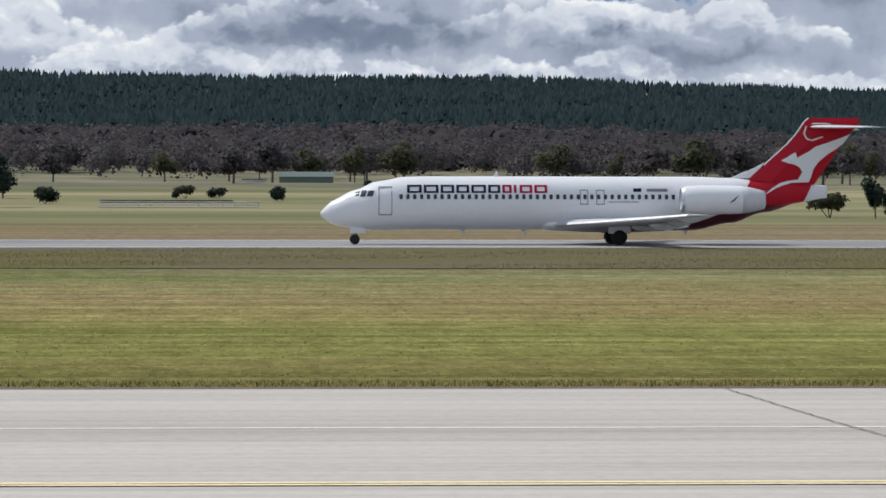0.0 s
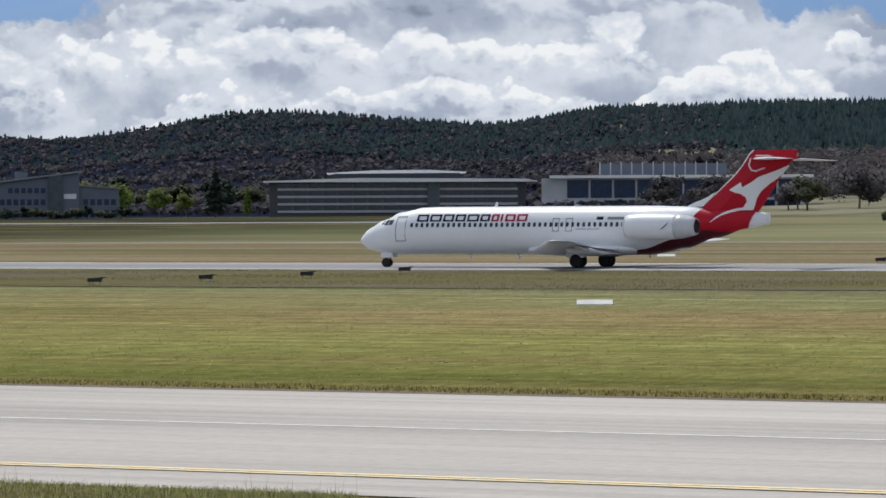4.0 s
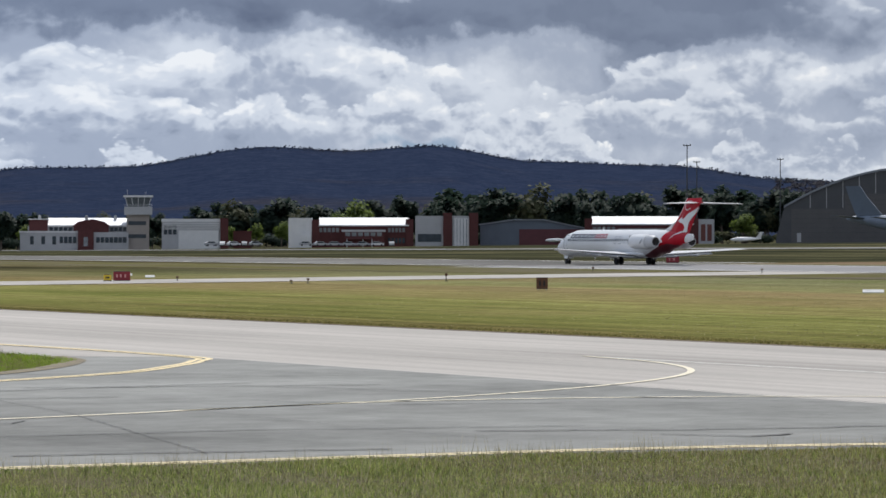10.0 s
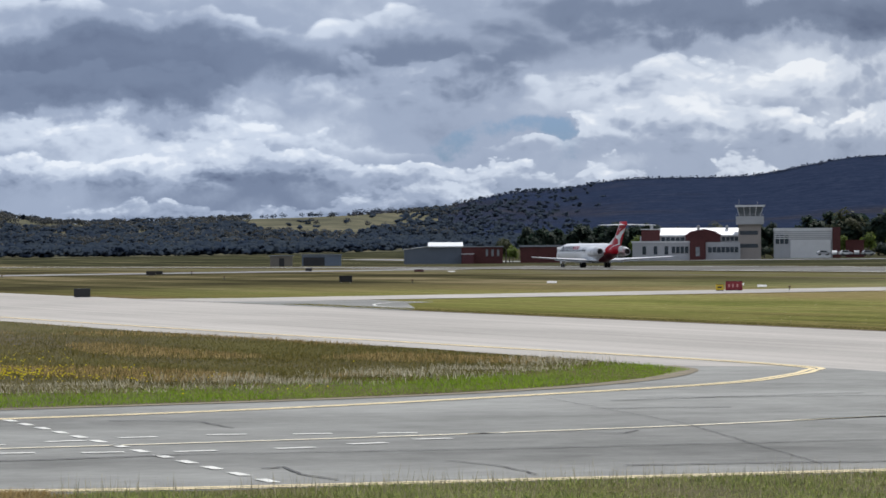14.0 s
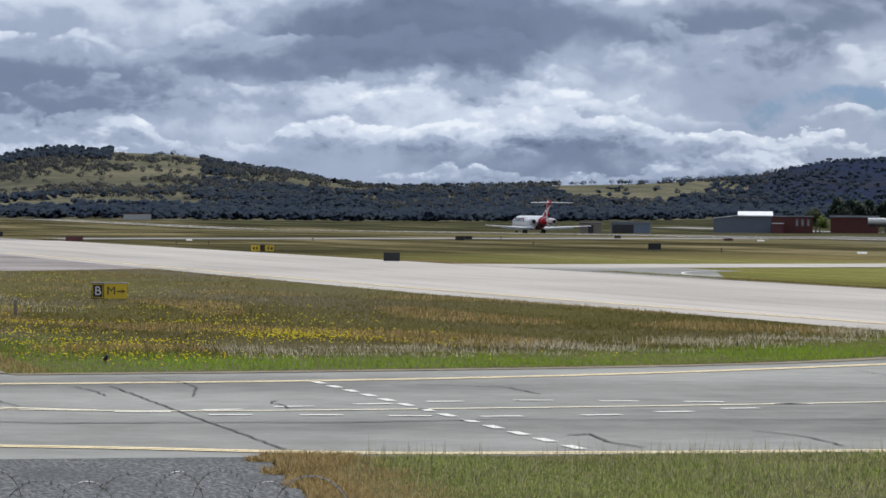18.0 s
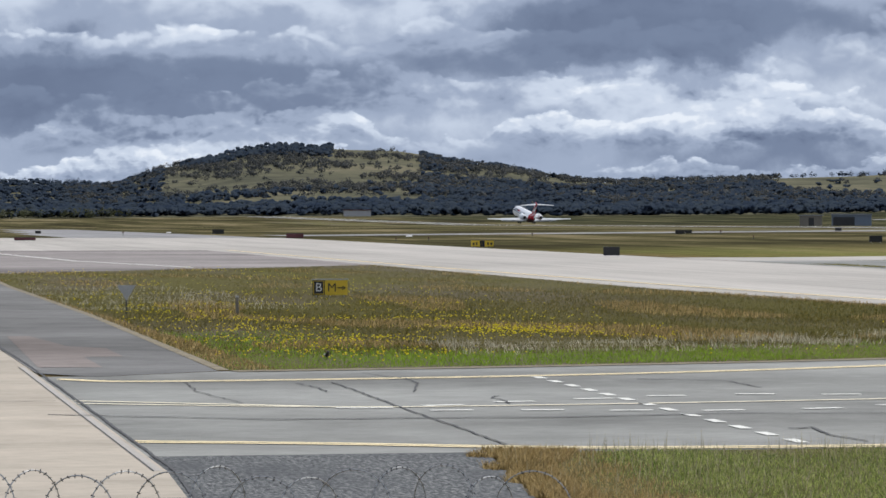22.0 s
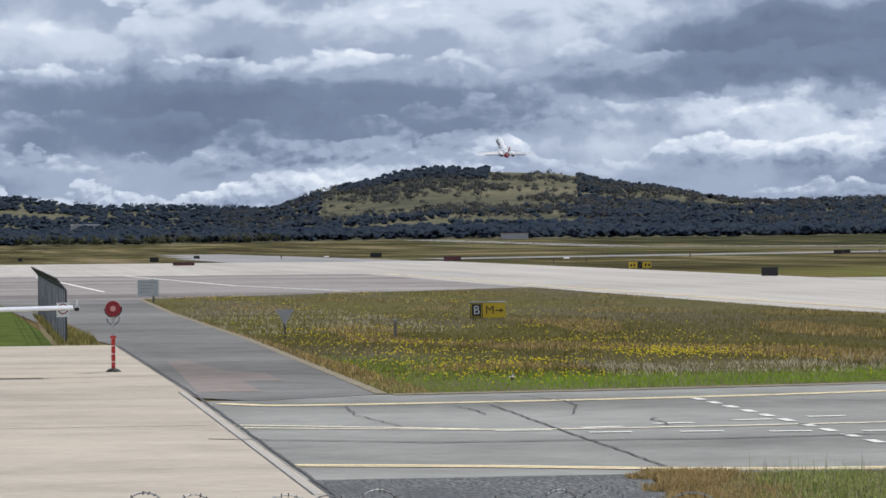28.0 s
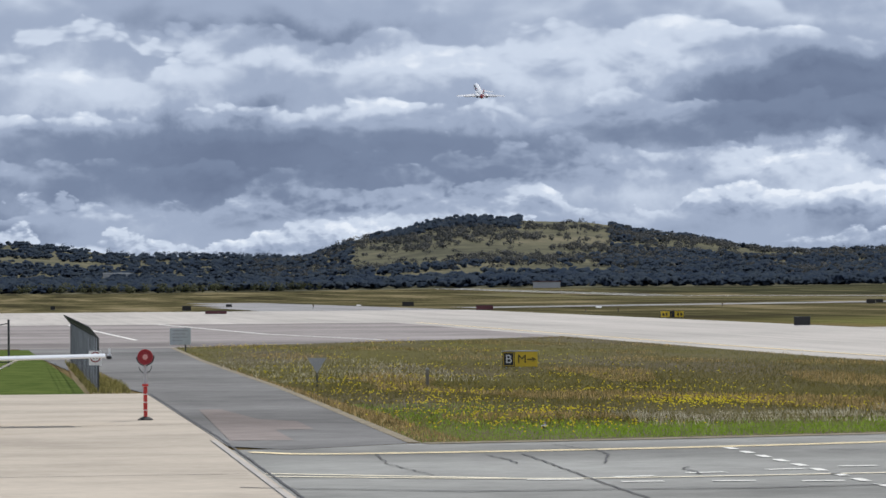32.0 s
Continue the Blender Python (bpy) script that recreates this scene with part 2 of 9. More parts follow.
def foliage(name, dark, light, spread=0.5, through=0.45):
    """Leaves and blades: part of the light goes through them."""
    n = Nodes(name, 0.7, 0, 0.15)
    v = n.mix(spread, n.island(), n.noise(0.35, 4))
    c = n.ramp(v, [(0.2, dark), (0.8, light)])
    n.color(c)
    tr = n.t.nodes.new("ShaderNodeBsdfTranslucent")
    n.link(c, tr.inputs["Color"])
    mx = n.t.nodes.new("ShaderNodeMixShader")
    mx.inputs[0].default_value = through
    n.link(n.b.outputs[0], mx.inputs[1])
    n.link(tr.outputs[0], mx.inputs[2])
    n.link(mx.outputs[0], n.t.nodes["Material Output"].inputs["Surface"])
    return n.m


def crowns(name, dark, light, through=0.2):
    """Whole crowns seen from afar: soft lumps with a leafy relief."""
    n = Nodes(name, 1.0, 0, 0.0)
    v = n.mix(0.45, n.island(), n.noise(0.5, 5, 0.65))
    c = n.ramp(v, [(0.2, dark), (0.8, light)])
    n.color(c)
    n.bump(n.noise(1.6, 5, 0.7), 0.3, 0.4)
    tr = n.t.nodes.new("ShaderNodeBsdfTranslucent")
    n.link(c, tr.inputs["Color"])
    mx = n.t.nodes.new("ShaderNodeMixShader")
    mx.inputs[0].default_value = through
    n.link(n.b.outputs[0], mx.inputs[1])
    n.link(tr.outputs[0], mx.inputs[2])
    n.link(mx.outputs[0], n.t.nodes["Material Output"].inputs["Surface"])
    return n.m


def shade_tones(name, dark, brown, scale):
    """Forest crowns, cloud shade put into the colour: patches dark blue-green, the rest brown."""
    n = Nodes(name, 1.0, 0, 0.0).world()
    own = n.island()
    which = n.ramp(n.noise(scale, 5, 0.6), [(0.46, 0.0), (0.62, 1.0)])
    c = n.mix(which, n.ramp(own, [(0.0, dark[0]), (1.0, dark[1])]), n.ramp(own, [(0.0, brown[0]), (1.0, brown[1])]))
    n.color(c)
    return n.m


def grass_ground():
    n = Nodes("airfield_grass", 1.0, 0, 0.0).world()
    x, y = n.axis(0), n.axis(1)
    rows = n.noise(0.55, 6, 0.7, (0.03, 1.0, 1.0), 0.4)
    patch = n.noise(0.03, 6, 0.65, (0.45, 1.6, 1.0))
    clump = n.noise(1.5, 6, 0.75, (0.5, 0.22, 1.0))
    tuft = n.noise(7.0, 5, 0.8, (0.6, 0.16, 1.0))
    # mowing bands along the field, each with its own mix of green and straw
    sway = n.math("MULTIPLY", n.math("SUBTRACT", n.noise(0.03, 5, 0.65, (0.35, 1.0, 1)), 0.5), 26.0)
    band = n.math("MULTIPLY", n.math("SUBTRACT", n.math("ADD", y, sway), 84.0), 0.01)
    base = n.ramp(band, [(0.0, (0.140, 0.105, 0.050)), (0.05, (0.165, 0.143, 0.055)), (0.11, (0.152, 0.150, 0.048)), (0.24, (0.190, 0.190, 0.062)), (0.40, (0.218, 0.206, 0.074)),
                         (0.55, (0.232, 0.192, 0.086)), (0.66, (0.238, 0.190, 0.094)), (0.76, (0.228, 0.220, 0.098)), (1.0, (0.190, 0.186, 0.096))])
    c = n.mix(0.85, base, n.ramp(rows, [(0.30, 0.50), (0.48, 0.95), (0.58, 1.15), (0.70, 1.7)]), "MULTIPLY")
    c = n.mix(n.ramp(patch, [(0.50, 0.0), (0.66, 0.55)]), c, (0.235, 0.170, 0.085))
    c = n.mix(n.ramp(patch, [(0.34, 0.6), (0.46, 0.0)]), c, (0.105, 0.125, 0.030))
    c = n.mix(0.8, c, n.ramp(clump, [(0.30, 0.62), (0.5, 1.0), (0.70, 1.40)]), "MULTIPLY")
    c = n.mix(0.7, c, n.ramp(tuft, [(0.32, 0.60), (0.5, 1.0), (0.66, 1.5)]), "MULTIPLY")
    # the long field beside the runway: olive and straw in lanes and drifts, toned down for cloud shade
    drifts = n.math("ADD", n.math("MULTIPLY", n.noise(0.05, 6, 0.7, (0.06, 1.0, 1)), 0.5), n.math("MULTIPLY", n.noise(0.012, 7, 0.75), 0.5))
    field = n.ramp(drifts, [(0.43, (0.040, 0.036, 0.022)), (0.48, (0.072, 0.066, 0.033)), (0.52, (0.115, 0.100, 0.050)), (0.58, (0.225, 0.185, 0.108))])
    c = n.mix(n.ramp(n.math("MULTIPLY", x, -0.001), [(0.34, 0.0), (0.46, 1.0)]), c, field)
    # paddocks beyond: pale by the woods; the sward before the old station has cloud shade in its colour
    pale = n.ramp(n.noise(0.010, 6, 0.65, (0.5, 1.4, 1)), [(0.38, (0.145, 0.152, 0.080)), (0.50, (0.205, 0.200, 0.112)), (0.62, (0.32, 0.285, 0.178))])
    sward = n.ramp(drifts, [(0.42, (0.028, 0.030, 0.021)), (0.48, (0.048, 0.050, 0.029)), (0.53, (0.070, 0.068, 0.036)), (0.60, (0.15, 0.13, 0.075))])
    there = n.mix(n.ramp(n.math("MULTIPLY", x, -0.001), [(0.20, 0.0), (0.34, 1.0)]), pale, sward)
    c = n.mix(n.ramp(n.math("MULTIPLY", y, 0.001), [(0.274, 0.0), (0.30, 1.0)]), c, there)
    n.color(c)
    n.bump(n.mix(0.5, clump, tuft), 0.8, 0.15)
    return n.m


def verge_grass():
    """Longer, greyer rank grass along the runway edge and round the islands."""
    n = Nodes("rank_grass", 1.0, 0, 0.0).world()
    tuft = n.noise(2.4, 6, 0.75, (1, 0.3, 1))
    seed = n.noise(8.0, 4, 0.7, (1, 0.25, 1))
    c = n.ramp(tuft, [(0.28, (0.095, 0.090, 0.036)), (0.72, (0.195, 0.178, 0.082))])
    drift = n.noise(0.09, 5, 0.65, (0.25, 1, 1))
    c = n.mix(n.ramp(drift, [(0.44, 0.0), (0.60, 0.75)]), c, (0.165, 0.142, 0.112))
    c = n.mix(n.ramp(seed, [(0.55, 0.0), (0.72, 0.55)]), c, (0.24, 0.22, 0.14))
    n.color(c)
    n.bump(n.mix(0.5, tuft, seed), 0.9, 0.25)
    return n.m


def dry_grass():
    n = Nodes("dry_grass", 1.0, 0, 0.0).world()
    tuft = n.noise(1.6, 6, 0.75, (0.8, 0.2, 1))
    band = n.noise(0.12, 4, 0.6, (0.06, 1, 1))
    c = n.ramp(tuft, [(0.3, (0.160, 0.128, 0.078)), (0.7, (0.31, 0.256, 0.160))])
    c = n.mix(n.ramp(band, [(0.48, 0.0), (0.62, 0.8)]), c, (0.13, 0.125, 0.06))
    worn = n.noise(0.035, 6, 0.75, (0.12, 1, 1))
    c = n.mix(n.ramp(worn, [(0.50, 0.0), (0.60, 0.7)]), c, (0.205, 0.135, 0.092))
    c = n.mix(n.ramp(worn, [(0.40, 0.7), (0.48, 0.0)]), c, (0.115, 0.108, 0.058))
    n.color(c)
    n.bump(tuft, 0.6, 0.15)
    return n.m


def lawn():
    n = Nodes("green_lawn", 1.0, 0, 0.0).world()
    a = n.noise(0.5, 6, 0.7)
    n.color(n.ramp(a, [(0.35, (0.060, 0.090, 0.025)), (0.65, (0.12, 0.15, 0.045))]))
    n.bump(n.noise(6, 4), 0.6, 0.1)
    return n.m


def concrete(name, c, joint=0.0, streak=(0.03, 1, 1)):
    n = Nodes(name, 0.95, 0, 0.03).world()
    a = n.noise(0.12, 6, 0.6, streak)
    b = n.noise(3.0, 6, 0.7)
    s = n.noise(0.03, 4, 0.5)
    v = n.math("ADD", n.math("MULTIPLY", a, 0.55), n.math("MULTIPLY", b, 0.2))
    v = n.math("ADD", v, n.math("MULTIPLY", s, 0.3))
    tone = n.ramp(v, [(0.40, tuple(k * 0.80 for k in c)), (0.54, c), (0.68, tuple(min(1, k * 1.12) for k in c))])
    # tyre and weather streaks along the pavement
    lane = n.ramp(n.noise(0.9, 5, 0.65, (0.02, 1.0, 1) if streak[0] < 1 else (0.5, 0.25, 1)), [(0.34, 0.86), (0.50, 1.0), (0.66, 1.08)])
    speck = n.ramp(n.noise(6.0, 5, 0.8, (0.5, 0.3, 1)), [(0.30, 0.90), (0.50, 1.0), (0.72, 1.08)])
    n.color(n.mix(1.0, n.mix(1.0, tone, lane, "MULTIPLY"), speck, "MULTIPLY"))
    n.bump(b, 0.12, 0.02)
    return n.m


def asphalt(name, c, streak=(0.7, 0.4, 1)):
    n = Nodes(name, 0.95, 0, 0.03).world()
    a = n.noise(0.10, 7, 0.62, streak)
    b = n.noise(14.0, 4, 0.7)
    d = n.noise(0.5, 5, 0.6)
    v = n.math("ADD", n.math("MULTIPLY", a, 0.6), n.math("MULTIPLY", d, 0.3))
    v = n.math("ADD", v, n.math("MULTIPLY", b, 0.15))
    tone = n.ramp(v, [(0.38, tuple(k * 0.66 for k in c)), (0.52, c), (0.66, tuple(k * 1.30 for k in c))])
    # paver lanes and stained areas
    lane = n.ramp(n.noise(0.045, 4, 0.5, (1.0, 0.22, 1)), [(0.40, 0.80), (0.50, 1.0), (0.60, 1.14)])
    speck = n.ramp(n.noise(4.0, 5, 0.8, (1.0, 0.3, 1)), [(0.30, 0.84), (0.50, 1.0), (0.72, 1.14)])
    n.color(n.mix(1.0, n.mix(1.0, tone, lane, "MULTIPLY"), speck, "MULTIPLY"))
    n.bump(b, 0.25, 0.01)
    return n.m


def broken_asphalt():
    n = Nodes("old_asphalt", 0.95, 0, 0.03).world()
    stone = n.noise(13.0, 5, 0.8, (0.3, 1, 1))
    worn = n.noise(0.5, 5, 0.65, (0.4, 1, 1))
    c = n.ramp(stone, [(0.36, (0.05, 0.052, 0.055)), (0.5, (0.13, 0.135, 0.138)), (0.64, (0.30, 0.30, 0.29))])
    n.color(n.mix(n.ramp(worn, [(0.45, 0.0), (0.65, 0.7)]), c, (0.10, 0.103, 0.108)))
    n.bump(stone, 0.2, 0.01)
    return n.m


def line_paint(name, c):
    n = Nodes(name, 0.9, 0, 0.03).world()
    w = n.noise(3.5, 6, 0.7)
    n.color(n.ramp(w, [(0.30, tuple(k * 0.55 for k in c)), (0.45, c), (0.8, tuple(min(1, k * 1.1) for k in c))]))
    return n.m


def hill_ground(name="hill_pasture", gain=1.0):
    n = Nodes(name, 1.0, 0, 0.0).world()
    a = n.noise(0.008, 6, 0.6)
    b = n.noise(0.06, 5, 0.6)
    v = n.mix(0.4, a, b)
    n.color(n.ramp(v, [(p, tuple(q * gain for q in c)) for p, c in ((0.36, (0.078, 0.080, 0.062)), (0.5, (0.132, 0.128, 0.088)), (0.66, (0.212, 0.190, 0.130)))]))
    n.bump(b, 0.5, 2.0)
    return n.m


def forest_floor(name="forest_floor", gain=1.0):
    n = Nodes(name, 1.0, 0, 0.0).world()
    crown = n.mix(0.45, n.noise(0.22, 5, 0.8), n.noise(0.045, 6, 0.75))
    # cloud shade in the colour: this noise sets dark navy against brown
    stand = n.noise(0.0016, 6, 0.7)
    # both tones are blued to imitate distance haze
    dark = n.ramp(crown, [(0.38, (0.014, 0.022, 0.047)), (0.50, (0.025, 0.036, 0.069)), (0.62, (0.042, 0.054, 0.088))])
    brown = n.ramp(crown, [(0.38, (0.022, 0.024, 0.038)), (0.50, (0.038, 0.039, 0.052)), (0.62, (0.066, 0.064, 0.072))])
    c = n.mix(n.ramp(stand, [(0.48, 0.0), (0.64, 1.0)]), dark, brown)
    # a gain below 1 paints canopy shade into the floor's colour
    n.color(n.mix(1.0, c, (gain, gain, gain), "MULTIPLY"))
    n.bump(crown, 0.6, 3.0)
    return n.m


def window_glass(name, c=(0.02, 0.03, 0.04), spec=0.5):
    n = Nodes(name, 0.10, 0, spec)
    n.color(n.ramp(n.noise(0.8, 2), [(0.3, c), (0.7, tuple(k * 1.8 for k in c))]))
    return n.m


M = dict(
    grass=grass_ground(), verge=verge_grass(), hill=hill_ground(), paddock=hill_ground("pale_paddock", 1.35), forest=forest_floor(), shadefloor=forest_floor("shaded_forest_floor", 0.62),
    taxi=concrete("taxiway_concrete", (0.475, 0.445, 0.408)),
    runway=concrete("runway_surface", (0.30, 0.295, 0.295)),
    apron=concrete("apron_concrete", (0.47, 0.415, 0.345), streak=(1, 0.25, 1)),
    farrunway=asphalt("weathered_runway_asphalt", (0.190, 0.184, 0.170)),
    link=asphalt("connector_asphalt", (0.266, 0.266, 0.250)),
    redapron=asphalt("worn_reddish_asphalt", (0.27, 0.245, 0.235)),
    dryverge=dry_grass(),
    road=asphalt("service_road_asphalt", (0.180, 0.177, 0.172)),
    patch=asphalt("road_patch", (0.225, 0.196, 0.182)),
    gravel=broken_asphalt(),
    white_line=line_paint("white_marking", (0.78, 0.77, 0.72)),
    cream_line=line_paint("cream_marking", (0.84, 0.77, 0.61)),
    yellow_line=line_paint("yellow_marking", (0.87, 0.73, 0.47)),
    crack=plain("crack_sealant", (0.03, 0.03, 0.032), 0.7),
    edgesoil=plain("dry_soil_rim", (0.235, 0.195, 0.125), 0.95, scale=1.4, vary=0.45),
    soil=plain("bare_soil_edge", (0.13, 0.095, 0.06), 0.95, scale=1.0, vary=0.4),
    white=plain("aircraft_white", (0.80, 0.81, 0.82), 0.28, vary=0.04, scale=0.6),
    red=plain("tail_red", (0.46, 0.003, 0.018), 0.38, vary=0.08, scale=0.6, spec=0.25),
    darkred=plain("belly_shade_red", (0.10, 0.006, 0.012), 0.35, vary=0.2, scale=0.6),
    navy=plain("navy_lettering", (0.014, 0.018, 0.045), 0.7, spec=0.1),
    crimson=plain("crimson_lettering", (0.36, 0.008, 0.04), 0.7, spec=0.1),
    metal=plain("bare_aluminium", (0.62, 0.63, 0.65), 0.32, 0.9, vary=0.1),
    wing=plain("wing_grey_paint", (0.56, 0.57, 0.59), 0.35, 0.0, vary=0.08),
    dark=plain("dark_rubber", (0.018, 0.018, 0.019), 0.8, vary=0.3),
    black=plain("black_paint", (0.012, 0.012, 0.013), 0.5),
    glass=window_glass("dark_glazing"),
    tealglass=window_glass("teal_glazing", (0.005, 0.055, 0.085), 0.22),
    seam=plain("panel_seam", (0.20, 0.21, 0.23), 0.5),
    steel=plain("galvanised_steel", (0.42, 0.43, 0.44), 0.45, 0.6, vary=0.2),
    darksteel=plain("dark_grey_steel", (0.06, 0.065, 0.07), 0.5, 0.3, vary=0.25),
    greywall=plain("grey_cladding", (0.115, 0.140, 0.180), 0.6, vary=0.12, scale=0.4),
    hangarwall=plain("hangar_cladding", (0.080, 0.082, 0.090), 0.65, vary=0.14, scale=0.25),
    hangardoor=plain("hangar_door_panel", (0.108, 0.105, 0.108), 0.65, vary=0.12, scale=0.25),
    palewall=plain("pale_render", (0.44, 0.445, 0.46), 0.7, vary=0.1, scale=0.4),
    whitewall=plain("white_wall", (0.72, 0.72, 0.72), 0.6, vary=0.1, scale=0.4),
    towertan=plain("tan_concrete", (0.36, 0.32, 0.29), 0.75, vary=0.12, scale=0.4),
    roofwhite=plain("white_metal_roof", (0.78, 0.79, 0.80), 0.4, 0.1, vary=0.08, scale=0.4),
    roofgrey=plain("grey_metal_roof", (0.24, 0.26, 0.29), 0.45, 0.2, vary=0.12, scale=0.4),
    roofdark=plain("dark_metal_roof", (0.09, 0.11, 0.13), 0.5, 0.2, vary=0.15, scale=0.4),
    brick=plain("red_brick", (0.095, 0.028, 0.027), 0.85, vary=0.25, scale=1.2),
    maroon=plain("maroon_door", (0.11, 0.028, 0.035), 0.6, vary=0.2, scale=0.6),
    darkwall=plain("charcoal_wall", (0.035, 0.036, 0.04), 0.7, vary=0.3, scale=0.8),
    camogrey=plain("military_grey_paint", (0.17, 0.21, 0.27), 0.6, vary=0.06, scale=0.3),
    camodark=plain("military_grey_dark", (0.11, 0.14, 0.18), 0.6, vary=0.1, scale=0.3),
    roofcream=plain("cream_metal_roof", (0.46, 0.42, 0.30), 0.5, vary=0.12),
    roofgreen=plain("green_metal_roof", (0.10, 0.14, 0.12), 0.5, vary=0.12),
    shedgreen=plain("green_shed_wall", (0.12, 0.17, 0.14), 0.6, vary=0.12),
    palecabin=plain("cabin_grey_white", (0.50, 0.53, 0.56), 0.6, vary=0.06),
    bluewall=plain("blue_grey_wall", (0.16, 0.20, 0.26), 0.6, vary=0.12),
    tealroof=plain("teal_metal_roof", (0.006, 0.058, 0.100), 0.75, vary=0.12, spec=0.2),
    glasswall=plain("dark_teal_wall", (0.03, 0.05, 0.06), 0.4, vary=0.2),
    darkglasswall=plain("dark_office_wall", (0.05, 0.055, 0.065), 0.5, vary=0.2),
    blueglass=window_glass("blue_glazing", (0.010, 0.024, 0.055), 0.25),
    cabglass=window_glass("cab_glazing", (0.045, 0.055, 0.06)),
    whiteglass=window_glass("pale_glazing", (0.16, 0.17, 0.18)),
    brickpane=plain("brick_infill", (0.17, 0.06, 0.05), 0.8, vary=0.2),
    rust=plain("rust_brown_paint", (0.13, 0.060, 0.032), 0.7, vary=0.3),
    reelred=plain("reel_dark_red", (0.30, 0.016, 0.025), 0.5),
    pink=plain("faded_pink_hub", (0.62, 0.30, 0.28), 0.5),
    conered=plain("red_plastic", (0.52, 0.035, 0.03), 0.5),
    noticepale=plain("pale_notice_panel", (0.52, 0.55, 0.55), 0.5),
    timber=plain("weathered_timber", (0.22, 0.20, 0.17), 0.9, vary=0.3),
    lawn=lawn(),
    dryverge2=dry_grass(),
    signred=plain("sign_red", (0.24, 0.016, 0.026), 0.5),
    signyellow=plain("sign_yellow", (0.72, 0.50, 0.03), 0.5),
    signblack=plain("sign_black", (0.015, 0.015, 0.016), 0.5),
    signwhite=plain("sign_white", (0.78, 0.78, 0.77), 0.5),
    orange=plain("marker_orange", (0.62, 0.075, 0.02), 0.6),
    cone=plain("marker_white_slab", (0.52, 0.52, 0.51), 0.8, vary=0.25),
    bark=plain("eucalypt_bark", (0.16, 0.13, 0.11), 0.9, vary=0.35, scale=2.0),
    gum=foliage("eucalypt_leaf", (0.040, 0.050, 0.026), (0.115, 0.120, 0.065)),
    darkgum=foliage("pine_leaf", (0.016, 0.030, 0.026), (0.046, 0.070, 0.046)),
    brightleaf=foliage("spring_leaf", (0.06, 0.10, 0.02), (0.22, 0.28, 0.065)),
    redleaf=foliage("red_hedge_leaf", (0.05, 0.018, 0.018), (0.14, 0.05, 0.045)),
    russet=foliage("russet_leaf", (0.06, 0.042, 0.030), (0.15, 0.095, 0.062)),
    # far-hill foliage: distance haze put in as bluish, lifted colours
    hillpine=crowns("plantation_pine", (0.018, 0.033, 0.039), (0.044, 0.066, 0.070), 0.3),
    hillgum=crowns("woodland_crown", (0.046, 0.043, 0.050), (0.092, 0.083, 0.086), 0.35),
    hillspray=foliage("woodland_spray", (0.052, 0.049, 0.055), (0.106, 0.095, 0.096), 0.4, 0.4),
    slopegum=shade_tones("slope_woodland", ((0.024, 0.031, 0.043), (0.036, 0.044, 0.056)), ((0.040, 0.037, 0.040), (0.062, 0.056, 0.053)), 0.004),
    hilldark=crowns("hazed_woodland", (0.044, 0.063, 0.100), (0.078, 0.099, 0.122), 0.45),
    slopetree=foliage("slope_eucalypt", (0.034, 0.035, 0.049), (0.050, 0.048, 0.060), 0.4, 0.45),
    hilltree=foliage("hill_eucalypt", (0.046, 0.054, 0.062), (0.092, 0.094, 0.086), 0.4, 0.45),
    mountain=shade_tones("mountain_forest", ((0.028, 0.037, 0.062), (0.037, 0.047, 0.073)), ((0.054, 0.055, 0.062), (0.078, 0.076, 0.076)), 0.0016),
    blade=foliage("grass_blade", (0.125, 0.235, 0.010), (0.33, 0.49, 0.04), 0.6),
    nearblade=foliage("verge_grass_blade", (0.066, 0.124, 0.015), (0.50, 0.56, 0.17), 0.3),
    dullblade=foliage("dull_grass_blade", (0.115, 0.115, 0.052), (0.27, 0.25, 0.14), 0.6),
    mownblade=foliage("mown_grass_blade", (0.125, 0.135, 0.034), (0.30, 0.285, 0.095), 0.5),
    islandblade=foliage("dark_rank_grass_blade", (0.050, 0.050, 0.008), (0.235, 0.195, 0.046), 0.35),
    rank=foliage("olive_grass_blade", (0.070, 0.078, 0.018), (0.38, 0.33, 0.12), 0.3),
    seedhead=foliage("seeding_grass", (0.22, 0.20, 0.11), (0.52, 0.47, 0.32), 0.5),
    dryblade=foliage("dry_grass_blade", (0.20, 0.140, 0.050), (0.58, 0.43, 0.20), 0.35),
    plume=foliage("pale_grass_plume", (0.36, 0.33, 0.22), (0.74, 0.69, 0.54), 0.4),
    flower=foliage("yellow_flower", (0.80, 0.62, 0.01), (0.95, 0.84, 0.04), 0.5),
)

# ---- building helpers ----
def part(name, bm, material, parent, label="", smooth=False, kind=""):
    """Links a bmesh as one mesh object under a thing or a part."""
    me = bpy.data.meshes.new(name)
    bm.normal_update()
    bm.to_mesh(me)
    bm.free()
    if smooth:
        for p in me.polygons:
            p.use_smooth = True
    me.materials.append(material)
    ob = new(name, me)
    if parent is not None:
        ob.parent = parent
    return tagged(ob, label=label, kind=kind)


def arrays(name, verts, faces, material, parent=None, label="", smooth=False, kind=""):
    me = bpy.data.meshes.new(name)
    me.from_pydata(verts, [], faces)
    me.update()
    if smooth:
        for p in me.polygons:
            p.use_smooth = True
    me.materials.append(material)
    ob = new(name, me)
    if parent is not None:
        ob.parent = parent
    return tagged(ob, label=label, kind=kind)


def again(src, name, parent, m):
    """The same mesh once more, as a part of its own."""
    ob = new(name, src.data)
    ob.parent = parent
    ob.matrix_basis = m
    return ob


